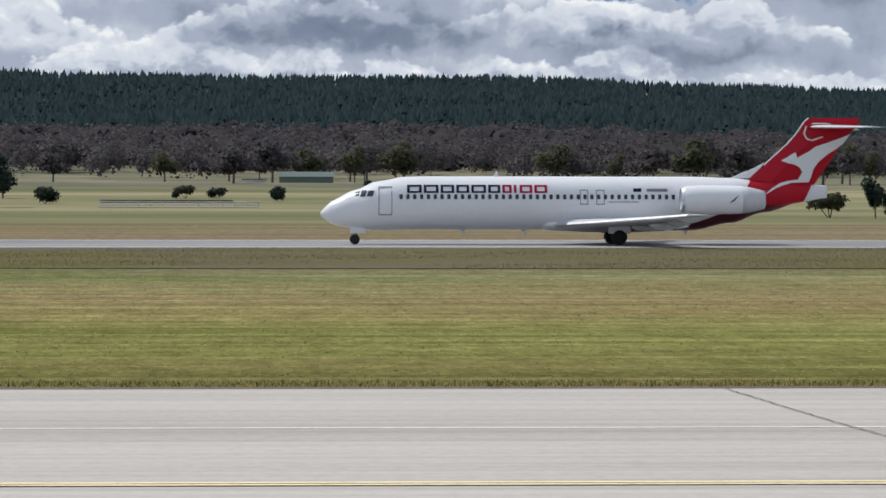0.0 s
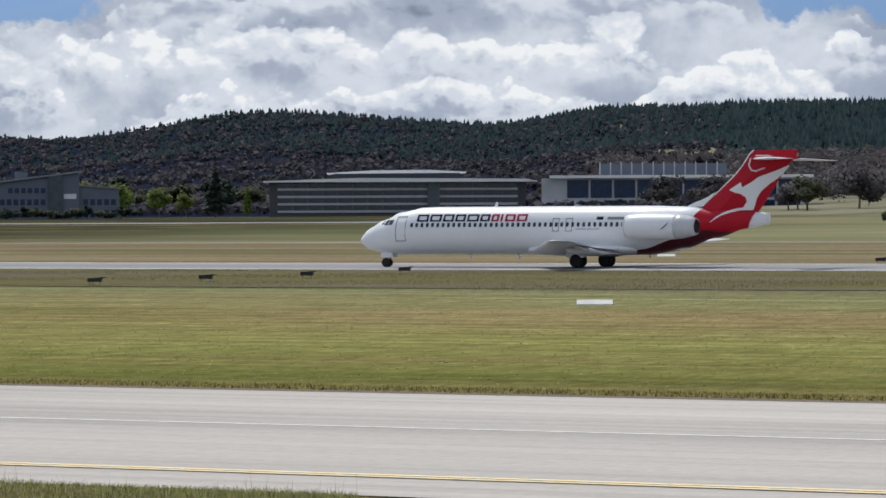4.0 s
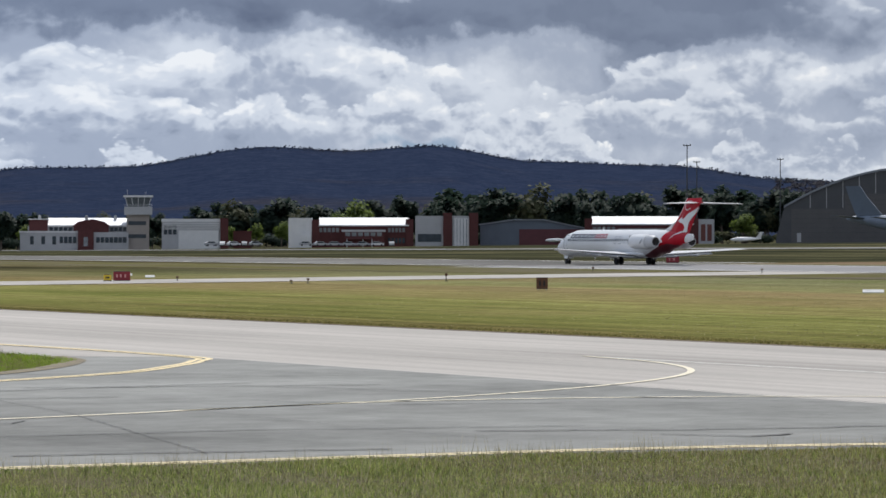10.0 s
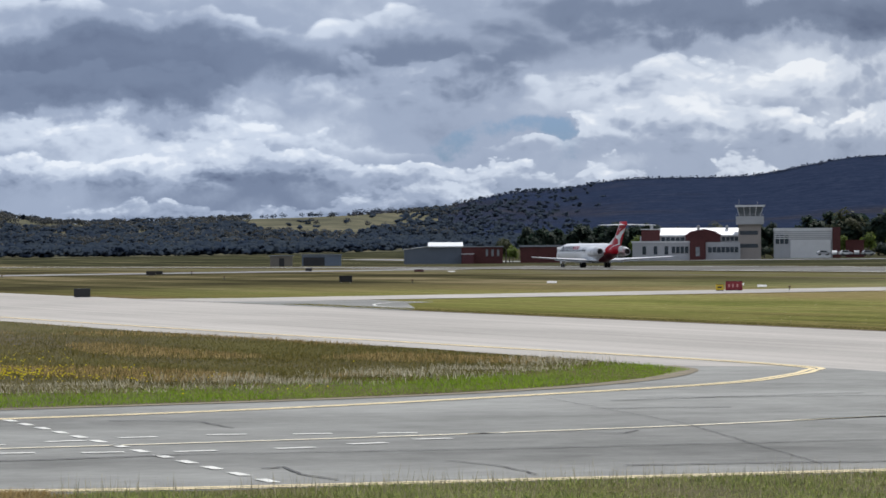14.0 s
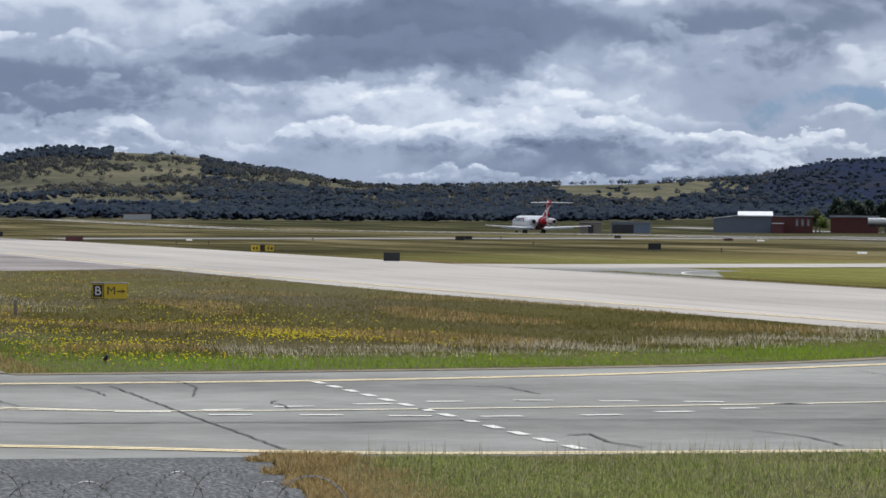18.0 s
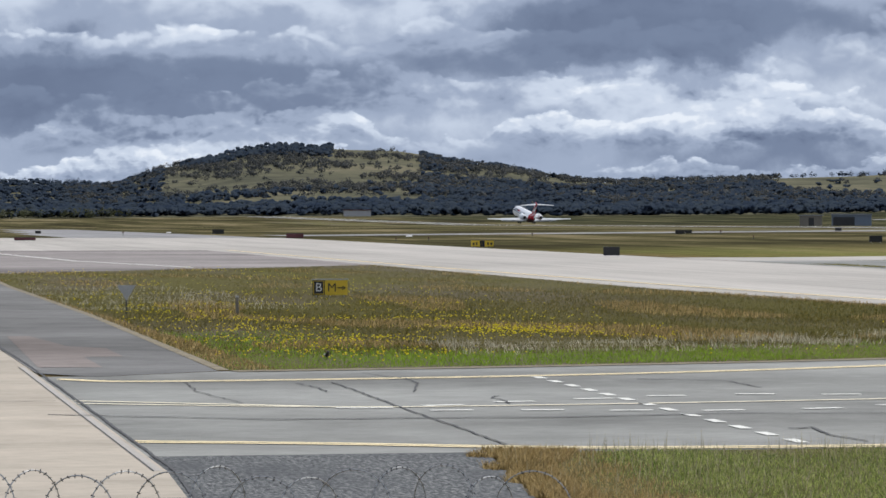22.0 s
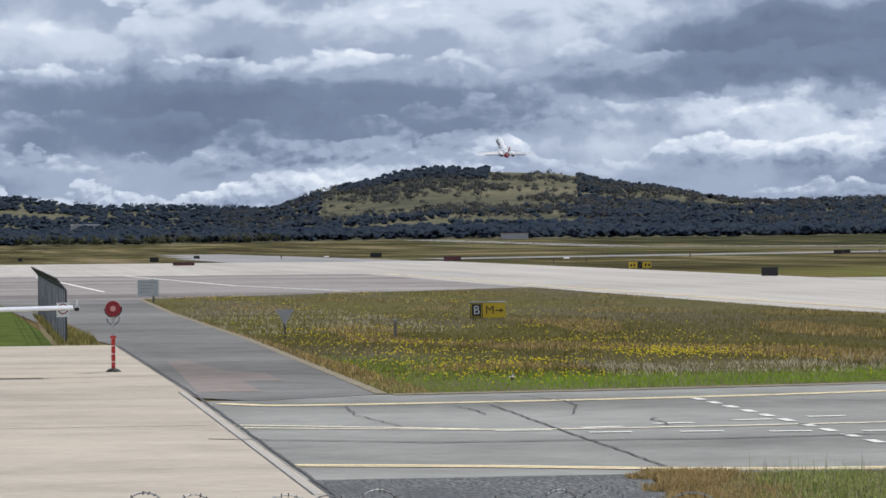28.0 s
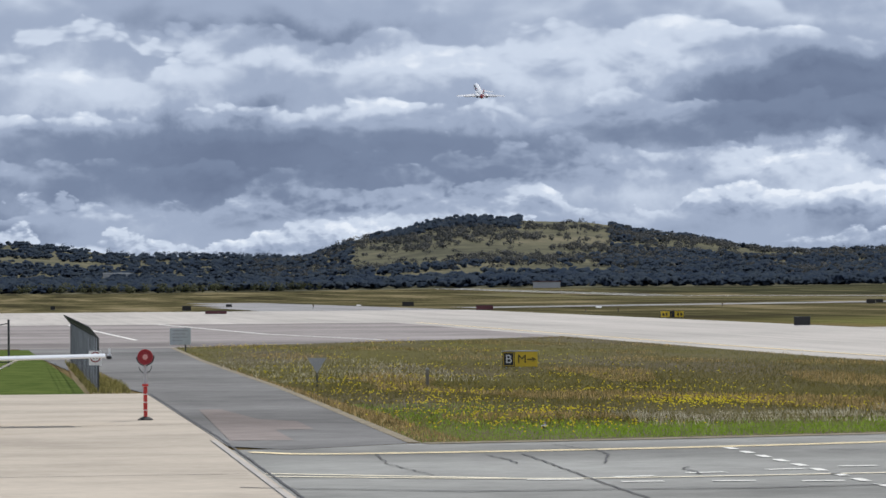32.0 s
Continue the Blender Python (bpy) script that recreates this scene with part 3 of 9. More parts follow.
def thing(name, label, category, at=(0, 0, 0), turn=0.0, group="", kind=""):
    ob = new(name)
    ob.empty_display_size = 0.3
    ob.matrix_basis = pose(*at, 0, 0, turn)
    return tagged(ob, label, category, group, kind)


def box(bm, x0, x1, y0, y1, z0, z1, bevel=0.0):
    r = bmesh.ops.create_cube(bm, size=1.0)
    for v in r["verts"]:
        v.co = ((x0 + x1) / 2 + v.co.x * (x1 - x0), (y0 + y1) / 2 + v.co.y * (y1 - y0), (z0 + z1) / 2 + v.co.z * (z1 - z0))
    if bevel:
        edges = list({e for v in r["verts"] for e in v.link_edges})
        bmesh.ops.bevel(bm, geom=edges, offset=bevel, segments=1, affect="EDGES")
    return bm


def boxes(*dims, bevel=0.0):
    bm = bmesh.new()
    for d in dims:
        box(bm, *d, bevel=bevel)
    return bm


def tube(bm, a, b, r0, r1=None, n=10):
    a, b = Vector(a), Vector(b)
    q = (b - a).to_track_quat("Z", "Y")
    r1 = r0 if r1 is None else r1
    rings = []
    for p, r in ((a, r0), (b, r1)):
        rings.append([bm.verts.new(p + q @ Vector((r * math.cos(k * math.tau / n), r * math.sin(k * math.tau / n), 0))) for k in range(n)])
    for k in range(n):
        bm.faces.new((rings[0][k], rings[0][(k + 1) % n], rings[1][(k + 1) % n], rings[1][k]))
    bm.faces.new(rings[0][::-1])
    bm.faces.new(rings[1])
    return bm


def tubes(*runs, n=8):
    bm = bmesh.new()
    for r in runs:
        tube(bm, *r, n=n)
    return bm


def prism(bm, outline, axis, lo, hi):
    """An outline of (u, v) pushed from lo to hi along x, y or z."""
    def put(u, v, w):
        return {"x": (w, u, v), "y": (u, w, v), "z": (u, v, w)}[axis]
    a = [bm.verts.new(put(u, v, lo)) for u, v in outline]
    b = [bm.verts.new(put(u, v, hi)) for u, v in outline]
    k = len(outline)
    fs = [bm.faces.new(a), bm.faces.new(b[::-1])]
    for i in range(k):
        fs.append(bm.faces.new((a[i], b[i], b[(i + 1) % k], a[(i + 1) % k])))
    bmesh.ops.recalc_face_normals(bm, faces=fs)
    return bm


def loft(bm, rings, cap=True, closed=True):
    """Skins a row of vertex rings of equal length."""
    vs = [[bm.verts.new(p) for p in r] for r in rings]
    n = len(vs[0])
    fs = []
    for a, b in zip(vs, vs[1:]):
        for k in range(n if closed else n - 1):
            fs.append(bm.faces.new((a[k], a[(k + 1) % n], b[(k + 1) % n], b[k])))
    if cap:
        fs.append(bm.faces.new(vs[0][::-1]))
        fs.append(bm.faces.new(vs[-1]))
    bmesh.ops.recalc_face_normals(bm, faces=fs)
    return bm


def smooth_at(x, pts):
    """Eased run through a few (x, value) pairs."""
    if x <= pts[0][0]:
        return pts[0][1]
    for (x0, v0), (x1, v1) in zip(pts, pts[1:]):
        if x <= x1:
            k = (x - x0) / (x1 - x0)
            return v0 + (v1 - v0) * k * k * (3 - 2 * k)
    return pts[-1][1]


def lerp_at(x, pts):
    return float(np.interp(x, [p[0] for p in pts], [p[1] for p in pts]))


def place(bearing, dist):
    """The spot at that bearing (degrees to the left of +y) and distance from the camera's mast."""
    a = radians(bearing)
    return (-dist * math.sin(a), dist * math.cos(a))


# ---- land ----
RISE = [(-50, 0.0), (95, 0.0), (250, 1.19), (420, 2.3), (600, 5.0), (900, 7.0), (2000, 9.0), (6000, 14.0)]
ALONG = [(650, 0.0), (1000, -0.8), (1300, -1.5), (2500, 3.0), (4500, 8.0)]


def land(x, y):
    """Height of the airfield: level by the taxiway, a faint rise across the runway and beyond."""
    k = lerp_at(-x, [(400, 1.1), (1250, 0.68)])
    far = lerp_at(y, [(250, 0.0), (420, 1.0)])
    return lerp_at(y, RISE) * (1 + (k - 1) * far) + lerp_at(-x, ALONG) * lerp_at(y, [(95, 0.6), (250, 1.0)])


def on_land(x, y, up=0.0):
    return (x, y, land(x, y) + up)


def sheet(name, x0, x1, y0, y1, material, up, label="", category="", cuts=(), kind="structure", dx=40.0):
    """A slab of ground cover that follows the land between two pairs of edges."""
    xs = sorted({x0, x1, *[x for x in (-650, -1000, -1300, -400, -1250, -2500) if x0 < x < x1], *np.arange(x0, x1, dx)})
    ys = sorted({y0, y1, *[y for y in (95, 250, 420, 600, 900, 2000) if y0 < y < y1], *cuts})
    verts = [on_land(x, y, up) for y in ys for x in xs]
    w = len(xs)
    faces = [(j * w + i, j * w + i + 1, (j + 1) * w + i + 1, (j + 1) * w + i) for j in range(len(ys) - 1) for i in range(w - 1)]
    return tagged(arrays(name, verts, faces, material), label, category, kind=kind)


def flat(name, outline, material, z, label="", category="", kind="structure", parent=None):
    """A level patch with the given outline."""
    bm = bmesh.new()
    f = bm.faces.new([bm.verts.new((x, y, z)) for x, y in outline])
    f.normal_update()
    if f.normal.z < 0:
        f.normal_flip()
    bmesh.ops.triangulate(bm, faces=[f])
    ob = part(name, bm, material, parent)
    return tagged(ob, label, category, kind=kind)


gx = sorted({*np.arange(-4900, -1000, 100.0), *np.arange(-1000, 300, 25.0), *np.arange(300, 2001, 100.0), -650, -1250, -1300, -400})
gy = [-2500, -1200, -600, -300, -120, -50, 0, 30, 60, 95, 130, 170, 210, 250, 300, 360, 420, 480, 540, 600, 700, 800, 900, 1200, 1600, 2000, 2600, 3400, 4900]
verts = [on_land(x, y, -0.02) for y in gy for x in gx]
gw = len(gx)
faces = [(j * gw + i, j * gw + i + 1, (j + 1) * gw + i + 1, (j + 1) * gw + i) for j in range(len(gy) - 1) for i in range(gw - 1)]
tagged(arrays("ground", verts, faces, M["grass"], smooth=True), "mown airfield grass, green and straw in mowing bands", "grass", kind="structure")

# hills round the airfield: bearing and elevation of the ridge line, in degrees
RIDGE = [(-20, 1.5), (-10, 1.7), (-7.5, 1.78), (-4, 1.91), (-1, 1.91), (2.3, 1.94), (4.4, 2.0), (6.3, 1.86), (8.9, 1.62), (11.1, 1.70), (12.9, 1.79), (14.6, 2.13),
         (16.3, 1.98), (22.1, 1.94), (25.5, 1.91), (27.6, 1.66), (30.9, 1.85), (34.4, 1.42), (35.9, 1.49), (39, 1.36), (41.5, 1.19), (44.1, 1.14), (48, 0.75), (54, 0.75),
         (56.8, 1.0), (58.6, 1.21), (60.7, 1.28), (62.3, 1.52), (63.5, 1.44), (64.8, 1.5), (67.2, 1.18), (68.5, 1.17), (70, 1.0), (72.2, 0.70), (73.5, 0.65), (77, 0.58),
         (79.2, 0.80), (80.6, 0.98), (82.3, 1.04), (83.7, 0.86), (84.9, 0.56), (87, 0.59), (89.4, 0.78), (95, 0.9), (115, 0.9)]
RIDGE_AT = [(-20, 2500), (24, 2500), (36, 3000), (48, 3600), (56, 4200), (70, 4200), (73, 3000), (115, 3000)]
FOOT_AT = [(-20, 640), (20, 640), (28, 900), (40, 1100), (50, 1500), (56, 2200), (70, 2300), (74, 1900), (115, 1900)]
TREE_TOP = [(-20, 0.17), (30, 0.13), (36, 0.08), (52, 0.07), (60, 0.06), (70, 0.06), (74, 0.12), (78, 0.14), (80, 0.03), (82, 0.05), (84, 0.14), (115, 0.15)]


def hill(bearing, dist):
    """Height of the hills."""
    crest = smooth_at(bearing, RIDGE) - lerp_at(bearing, TREE_TOP)
    ra, fo = lerp_at(bearing, RIDGE_AT), lerp_at(bearing, FOOT_AT)
    x, y = place(bearing, dist)
    base = math.degrees(math.atan2(land(x, y) - 4.4, dist))
    k = (dist - fo) / (ra - fo)
    if k <= 0:
        return land(x, y) - 0.6 * min(1.0, (fo - dist) / 60 + 0.3)
    if k > 1:
        return 4.4 + math.tan(radians(crest)) * ra - (dist - ra) * 0.12
    shape = k * k * (3 - 2 * k) * 0.55 + k * 0.45
    rough = noise.noise((x * 0.004, y * 0.004, 3.1)) * 10 * k * (1 - k) * 2
    return 4.4 + math.tan(radians(base + (crest - base) * shape)) * dist + rough


def hill_sheet(name, b0, b1, label, material="hill"):
    bs = np.arange(b0, b1 + 0.01, 0.4)
    verts, faces = [], []
    n = 36
    for b in bs:
        r0, r1 = lerp_at(b, FOOT_AT) - 80, lerp_at(b, RIDGE_AT) + 350
        ra = lerp_at(b, RIDGE_AT)
        for i in range(n):
            d = r0 + (ra - r0) * i / (n - 6) if i < n - 5 else ra + (r1 - ra) * (i - n + 6) / 5
            verts.append((*place(b, d), hill(b, d)))
    for j in range(len(bs) - 1):
        for i in range(n - 1):
            faces.append((j * n + i, (j + 1) * n + i, (j + 1) * n + i + 1, j * n + i + 1))
    ob = arrays(name, verts, faces, M[material], smooth=True)
    return tagged(ob, label, "hill", kind="structure")


hill_sheet("hills", -20, 25.6, "pasture slopes below the pine hill", "paddock")
hill_sheet("hills", 25.6, 55.6, "wooded slope behind the offices", "shadefloor")
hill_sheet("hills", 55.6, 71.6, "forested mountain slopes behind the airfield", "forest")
hill_sheet("hills", 71.6, 115, "grassy hill slopes at the runway's end")

# runway, its shoulders and the parallel taxiway
RUN_Y = 249.8
RUNS = ((-2400, -1250, 240, 256), (-1250, -760, 238, 258), (-760, -420, 231, 274), (-420, -215, 222, 259.5), (-215, 700, 238.5, 265.5))
for x0, x1, y0, y1 in RUNS:
    sheet("runway", x0, x1, y0, y1, M["farrunway" if x1 <= -420 else "runway"], 0.03, "grey grooved runway with white edge lines", "runway", cuts=(RUN_Y,))
    for y in (y0 + 2, y1 - 1.5):
        sheet("runway_edge_line", x0, x1, y - 0.45, y + 0.45, M["white_line"], 0.05, "white runway edge line", "marking")
sheet("rank_verge", -215, 700, 190, 238.4, M["verge"], 0.02, "rank grey-green grass beside the runway", "grass", cuts=(205, 215))
sheet("rank_verge", -1500, -215, 196, 221.9, M["verge"], 0.02, "rank grey-green grass beside the runway", "grass", cuts=(205, 215))
sheet("dry_verge", -215, 700, 265.6, 345, M["dryverge"], 0.02, "dry straw-coloured grass beyond the runway", "grass", cuts=(290,))
sheet("dry_verge", -420, -215.1, 259.6, 330, M["dryverge"], 0.02, "dry straw-coloured grass beyond the runway", "grass", cuts=(290,))
sheet("dry_verge", -420, -100, 345.1, 390, M["dryverge"], 0.02, "dry straw-coloured grass beyond the runway", "grass")
sheet("dry_verge", -420, -215.1, 330.1, 345, M["dryverge"], 0.02, "dry straw-coloured grass beyond the runway", "grass")
sheet("field_track", -420, -100, 390.1, 395, M["runway"], 0.03, "pale worn track along the dry grass", "road")
sheet("taxiway", -620, 700, 52.6, 85.0, M["taxi"], 0.004, "pale concrete parallel taxiway", "taxiway", cuts=(60, 70, 80))
flat("taxiway_shoulder", [(-131, 52.7), (-158, 52.6), (-208, 49.8), (-302, 49.2), (-430, 49), (-620, 50), (-620, 52.7)], M["taxi"], 0.003, "concrete taxiway shoulder", "taxiway")
# the greyer runway material puts cloud shade into the far end's colour
for x0, x1, y0, y1 in ((-760, -619.9, 49.6, 82.5), (-880, -760, 54.0, 82.0), (-1015, -880, 61.0, 81.0)):
    sheet("taxiway_end", x0, x1, y0, y1, M["runway"], 0.012, "far end of the concrete taxiway, darkened for cloud shade", "taxiway")
sheet("taxiway_centre_line", -122, 700, 70.45, 70.70, M["white_line"], 0.012, "white taxiway centre line", "marking")
sheet("soil_edge", -300, 700, 84.9, 86.1, M["soil"], 0.006, "bare soil along the taxiway edge", "soil")

# connectors, apron, service road and old asphalt
flat("connector", [(-66.0, 4.5), (-66.2, 38), (-64.6, 45), (-61, 50), (-56, 52.7), (-50, 57.2), (-128, 57.2), (-131, 52.7), (-126, 51.6), (-118, 46.6), (-111, 40), (-106.5, 32), (-103, 20), (-101.5, 12.2), (-99, 9), (-99, 4.5)], M["link"], 0.008, "grey asphalt connector taxiway with sealed cracks", "taxiway")
sheet("runway_connector", -345, -322, 84.8, 228, M["taxi"], 0.022, "concrete connector between taxiway and runway", "taxiway", dx=10)
flat("connector_fillet", [(-322, 84.9), (-322, 128), (-312, 108), (-300, 97), (-272, 88.6), (-262, 84.9)], M["link"], 0.024, "asphalt fillet of the runway connector", "taxiway")
sheet("far_connector", -700, -660, 92, 228, M["runway"], 0.022, "far connector to the runway", "taxiway", dx=10)
flat("far_apron", [(-262, 14.6), (-301.5, 49.1), (-420, 49.1), (-420, -120), (-262, -120)], M["redapron"], 0.006, "reddish worn asphalt apron", "apron")
flat("far_apron_concrete", [(-420, 49.1), (-620, 50), (-618, 20), (-618, -120), (-420, -120)], M["taxi"], 0.007, "worn concrete apron", "apron")
flat("apron", [(-20, 5.4), (-56, 6.3), (-62.5, 6.65), (-105, 7.2), (-151.5, 7.45), (-151.5, -160), (-20, -160)], M["apron"], 0.02, "cream concrete parking apron", "apron")
flat("service_road", [(-101.6, 12.2), (-158, 13.4), (-215, 13.8), (-262, 14.6), (-262, 4), (-175, 6.0), (-151.5, 7.47), (-105, 7.22), (-101, 7.2), (-98.6, 8.6)], M["road"], 0.016, "patched dark asphalt service road", "road")
flat("road_patch", [(-104.6, 7.5), (-104.5, 9.3), (-112, 9.4), (-112.2, 10.6), (-119, 10.7), (-121, 9.6), (-131, 9.1), (-131, 8.3)], M["patch"], 0.024, "brownish patch in the service road", "road")
flat("old_asphalt", [(-66.3, 4.4), (-66.5, 12.9), (-62, 12.4), (-55, 11.5), (-30, 9.0), (-20, 5.5)], M["gravel"], 0.013, "broken dark asphalt strip", "road")


def stripe(name, pts, width, material, z=0.024, label="", category="marking", spread=1.0):
    """A painted line or crack along a few points."""
    bm = bmesh.new()
    pts = [Vector((x, y, z)) for x, y in pts]
    rows = []
    for i, p in enumerate(pts):
        d = (pts[min(i + 1, len(pts) - 1)] - pts[max(i - 1, 0)]).normalized()
        s = Vector((-d.y * spread, d.x, 0)) * width / 2
        rows.append((bm.verts.new(p - s), bm.verts.new(p + s)))
    for a, b in zip(rows, rows[1:]):
        bm.faces.new((a[0], b[0], b[1], a[1]))
    for f in bm.faces:
        f.normal_update()
        if f.normal.z < 0:
            f.normal_flip()
    return tagged(part(name, bm, material, None), label, category, kind="structure")


def curve(p, n=10):
    """Eased points through a few corners (Catmull-Rom)."""
    q = [Vector((*v, 0)) for v in p]
    q = [q[0] * 2 - q[1], *q, q[-1] * 2 - q[-2]]
    out = []
    for i in range(1, len(q) - 2):
        for k in range(n):
            t = k / n
            a, b, c, d = q[i - 1:i + 3]
            v = 0.5 * (2 * b + (c - a) * t + (2 * a - 5 * b + 4 * c - d) * t * t + (3 * b - a - 3 * c + d) * t ** 3)
            out.append((v.x, v.y))
    return out + [(q[-2].x, q[-2].y)]


Y, W, C = M["yellow_line"], M["white_line"], M["cream_line"]
for off in (0, 0.42):
    stripe("edge_line", [(700, 56.5 + off), (-50, 56.5 + off)] + curve([(-55, 56.4 + off), (-61, 53.6 + off), (-65.2 - off, 48), (-66.9 - off, 40), (-66.8 - off, 28), (-66.8 - off, 18), (-67.4 - off, 14.2), (-69.2 - off, 10.3), (-70.4 - off, 6.9)]), 0.27, Y, label="double yellow taxiway edge line")
    stripe("edge_line", curve([(-97.4 + off, 7.5), (-95.8 + off, 10), (-97.3 + off, 20), (-100.8 + off, 29), (-106.3 + off, 38), (-113 + off * 0.7, 47.2 + off * 0.7), (-119, 52.2 + off), (-123.4, 55.0 + off), (-127.5, 56.6 + off), (-140, 56.7 + off), (-166, 55.3 + off), (-223, 52.8 + off), (-300, 51.6 + off), (-420, 51.4 + off)]), 0.27, Y, label="double yellow taxiway edge line")
stripe("centre_line", curve([(-84.8, 7.0), (-82.5, 12.3), (-82.3, 16.5), (-83.7, 25.8), (-86.0, 34.8), (-88.9, 42.3), (-89.9, 48.0), (-88.2, 56.5), (-83.0, 64), (-76.8, 68.6), (-66, 70.5)]), 0.30, C, label="cream connector centre line")
stripe("centre_line", [(-86.1, 7.0), (-82.7, 12.2)], 0.3, C, label="cream connector centre line")
stripe("lead_line", curve([(-87.6, 38.6), (-90.6, 46.6), (-95.3, 54.6), (-100.6, 61), (-106.8, 66), (-114.1, 69.2), (-122, 70.6)]), 0.25, C, label="yellow lead-off line")
stripe("marking_block", [(-81.95, 12.5), (-81.75, 13.75)], 0.32, W, label="broad cream marking block")
for i in range(13):
    x = -96.6 + i * 2.28
    stripe("holding_dash", [(x, 20.1 - i * 0.06), (x + 1.15, 20.07 - i * 0.06)], 0.26, W, label="yellow intermediate holding dash")
# two rows of guide dashes that part from the centre line and meet it again
for row in (((-82.6, 14.6), (-83.9, 16.5), (-84.9, 18.6), (-86.0, 20.6), (-86.5, 22.9), (-86.0, 24.9), (-85.6, 26.9), (-84.5, 28.8)),
            ((-80.6, 14.4), (-80.4, 16.4), (-79.9, 18.3), (-79.5, 20.3), (-79.8, 22.7), (-81.0, 24.8), (-82.4, 26.8))):
    for (x, y), (x1, y1) in zip(row, row[1:] + ((-83.9, 30.5),)):
        k = 0.95 / (y1 - y)
        stripe("guide_dash", [(x, y), (x + (x1 - x) * k * 0.4, y + 0.95)], 0.36, W, label="thin white guide dash")
stripe("apron_limit", [(-420, 22), (-330, 27), (-290, 33)], 0.5, W, label="white apron marking")
stripe("apron_limit", [(-420, 12), (-300, 14)], 0.4, W, label="white apron marking")
stripe("fillet_line", curve([(-270, 87.2), (-292, 91.5), (-308, 100), (-319, 116), (-321, 130)]), 0.25, W, 0.04, label="pale edge line of the fillet")


def crack(pts, width=0.09, wander=0.12, seed=0, spread=2.6):
    """A sealed crack that wanders between its corners; those across the connector were sealed with a broader band."""
    rnd = random.Random(seed)
    out = []
    for (x0, y0), (x1, y1) in zip(pts, pts[1:]):
        n = max(3, int(math.hypot(x1 - x0, y1 - y0) / 0.5))
        for k in range(n):
            t = k / n
            out.append((x0 + (x1 - x0) * t + rnd.uniform(-wander, wander) * 2, y0 + (y1 - y0) * t + rnd.uniform(-wander, wander) * 0.7))
    stripe("sealed_crack", out + [pts[-1]], width * 0.75, M["crack"], 0.030, "dark sealed crack in the pavement", "crack", spread)


crack([(11.0, 84.7), (11.5, 72), (11.8, 67.3), (12.2, 57)], 0.05, 0.012, 1, 1.0)
stripe("slab_joint", [(-13.4, 84.5), (-12.7, 70.7)], 0.02, M["redapron"], 0.030, "thin slab joint", "crack")
crack([(-95.3, 10.6), (-90, 10.3), (-84.2, 10.7)], 0.055, 0.06, 2)
crack([(-94.0, 13.3), (-91.5, 13.5), (-89.4, 13.4)], 0.07, 0.06, 3)
crack([(-94.3, 14.3), (-81, 13.95), (-68.5, 13.7)], 0.075, 0.05, 4)
crack([(-99.6, 15.9), (-96.0, 16.5), (-93.5, 16.4), (-91.5, 15.95), (-89.0, 15.5)], 0.07, 0.04, 5, 1.4)
crack([(-86.7, 17.1), (-85.6, 16.75), (-84.7, 16.85), (-83.2, 16.7)], 0.08, 0.06, 6, 1.4)
crack([(-78.3, 20.4), (-77.6, 27), (-77.8, 36), (-76.0, 44)], 0.06, 0.05, 8)
crack([(-80.2, 5.95), (-77.6, 10.7), (-77.5, 17), (-78.3, 20.4)], 0.09, 0.04, 21)
crack([(-103.7, 37.9), (-87.4, 35.6), (-69.6, 31.4)], 0.04, 0.03, 31)
crack([(-101.2, 39), (-102.4, 43), (-103.3, 48)], 0.09, 0.05, 32)
crack([(-87.1, 39), (-77.1, 39), (-70.5, 39.2)], 0.035, 0.03, 33)
crack([(-92.4, 42.9), (-90.5, 43.5), (-89.8, 46.5)], 0.09, 0.06, 34)
crack([(-94.8, 22.4), (-94.4, 23.4), (-93.2, 24.5), (-89.6, 24.4)], 0.09, 0.08, 35)
crack([(-72.6, 20.3), (-72.9, 20.9), (-70.4, 20.5), (-68.3, 20.7)], 0.10, 0.06, 36)
crack([(-73.8, 24.7), (-71.6, 25.1), (-68.5, 24.8)], 0.08, 0.06, 37)
crack([(-84.6, 31.0), (-83.2, 32.4), (-84.4, 33.2)], 0.07, 0.06, 38)
crack([(-70.6, 27.5), (-70.2, 31), (-69.4, 35.5)], 0.09, 0.05, 39)
crack([(-100.5, 47.5), (-84, 56.2)], 0.09, 0.03, 13)
crack([(-103, 40.5), (-101.5, 46), (-100.4, 51)], 0.09, 0.05, 14)
crack([(-75.2, 40.6), (-73.2, 45.8), (-72.6, 50), (-71.4, 53.5)], 0.09, 0.12, 15)
crack([(-71.8, 43.6), (-70.0, 45.0), (-70.8, 46.4)], 0.12, 0.1, 16)
crack([(-96.5, 36.5), (-95.7, 40.4)], 0.09, 0.05, 17)
crack([(-88.4, 45.2), (-86.8, 49.6)], 0.09, 0.05, 18)
crack([(-56, 6.42), (-62.5, 6.78), (-105, 7.33), (-151, 7.6)], 0.09, 0.03, 19)
stripe("slab_joint", [(-100, 57.3), (-50, 57.25)], 0.06, M["crack"], 0.030, "thin slab joint", "crack")
for x in (-116.8, -86.0, -56.5):
    stripe("slab_joint", [(x, 7.4 if x < -100 else 6.6), (x + 1.5, -60)], 0.07, M["crack"], 0.028, "straight apron joint", "crack")
stripe("drain", [(-62.5, 6.5), (-104.8, 7.05)], 0.16, M["taxi"], 0.024, "narrow drain along the apron edge", "drain")
stripe("drain_slot", [(-62.5, 6.42), (-104.8, 6.97)], 0.035, M["crack"], 0.028, "dark drain slot", "drain")
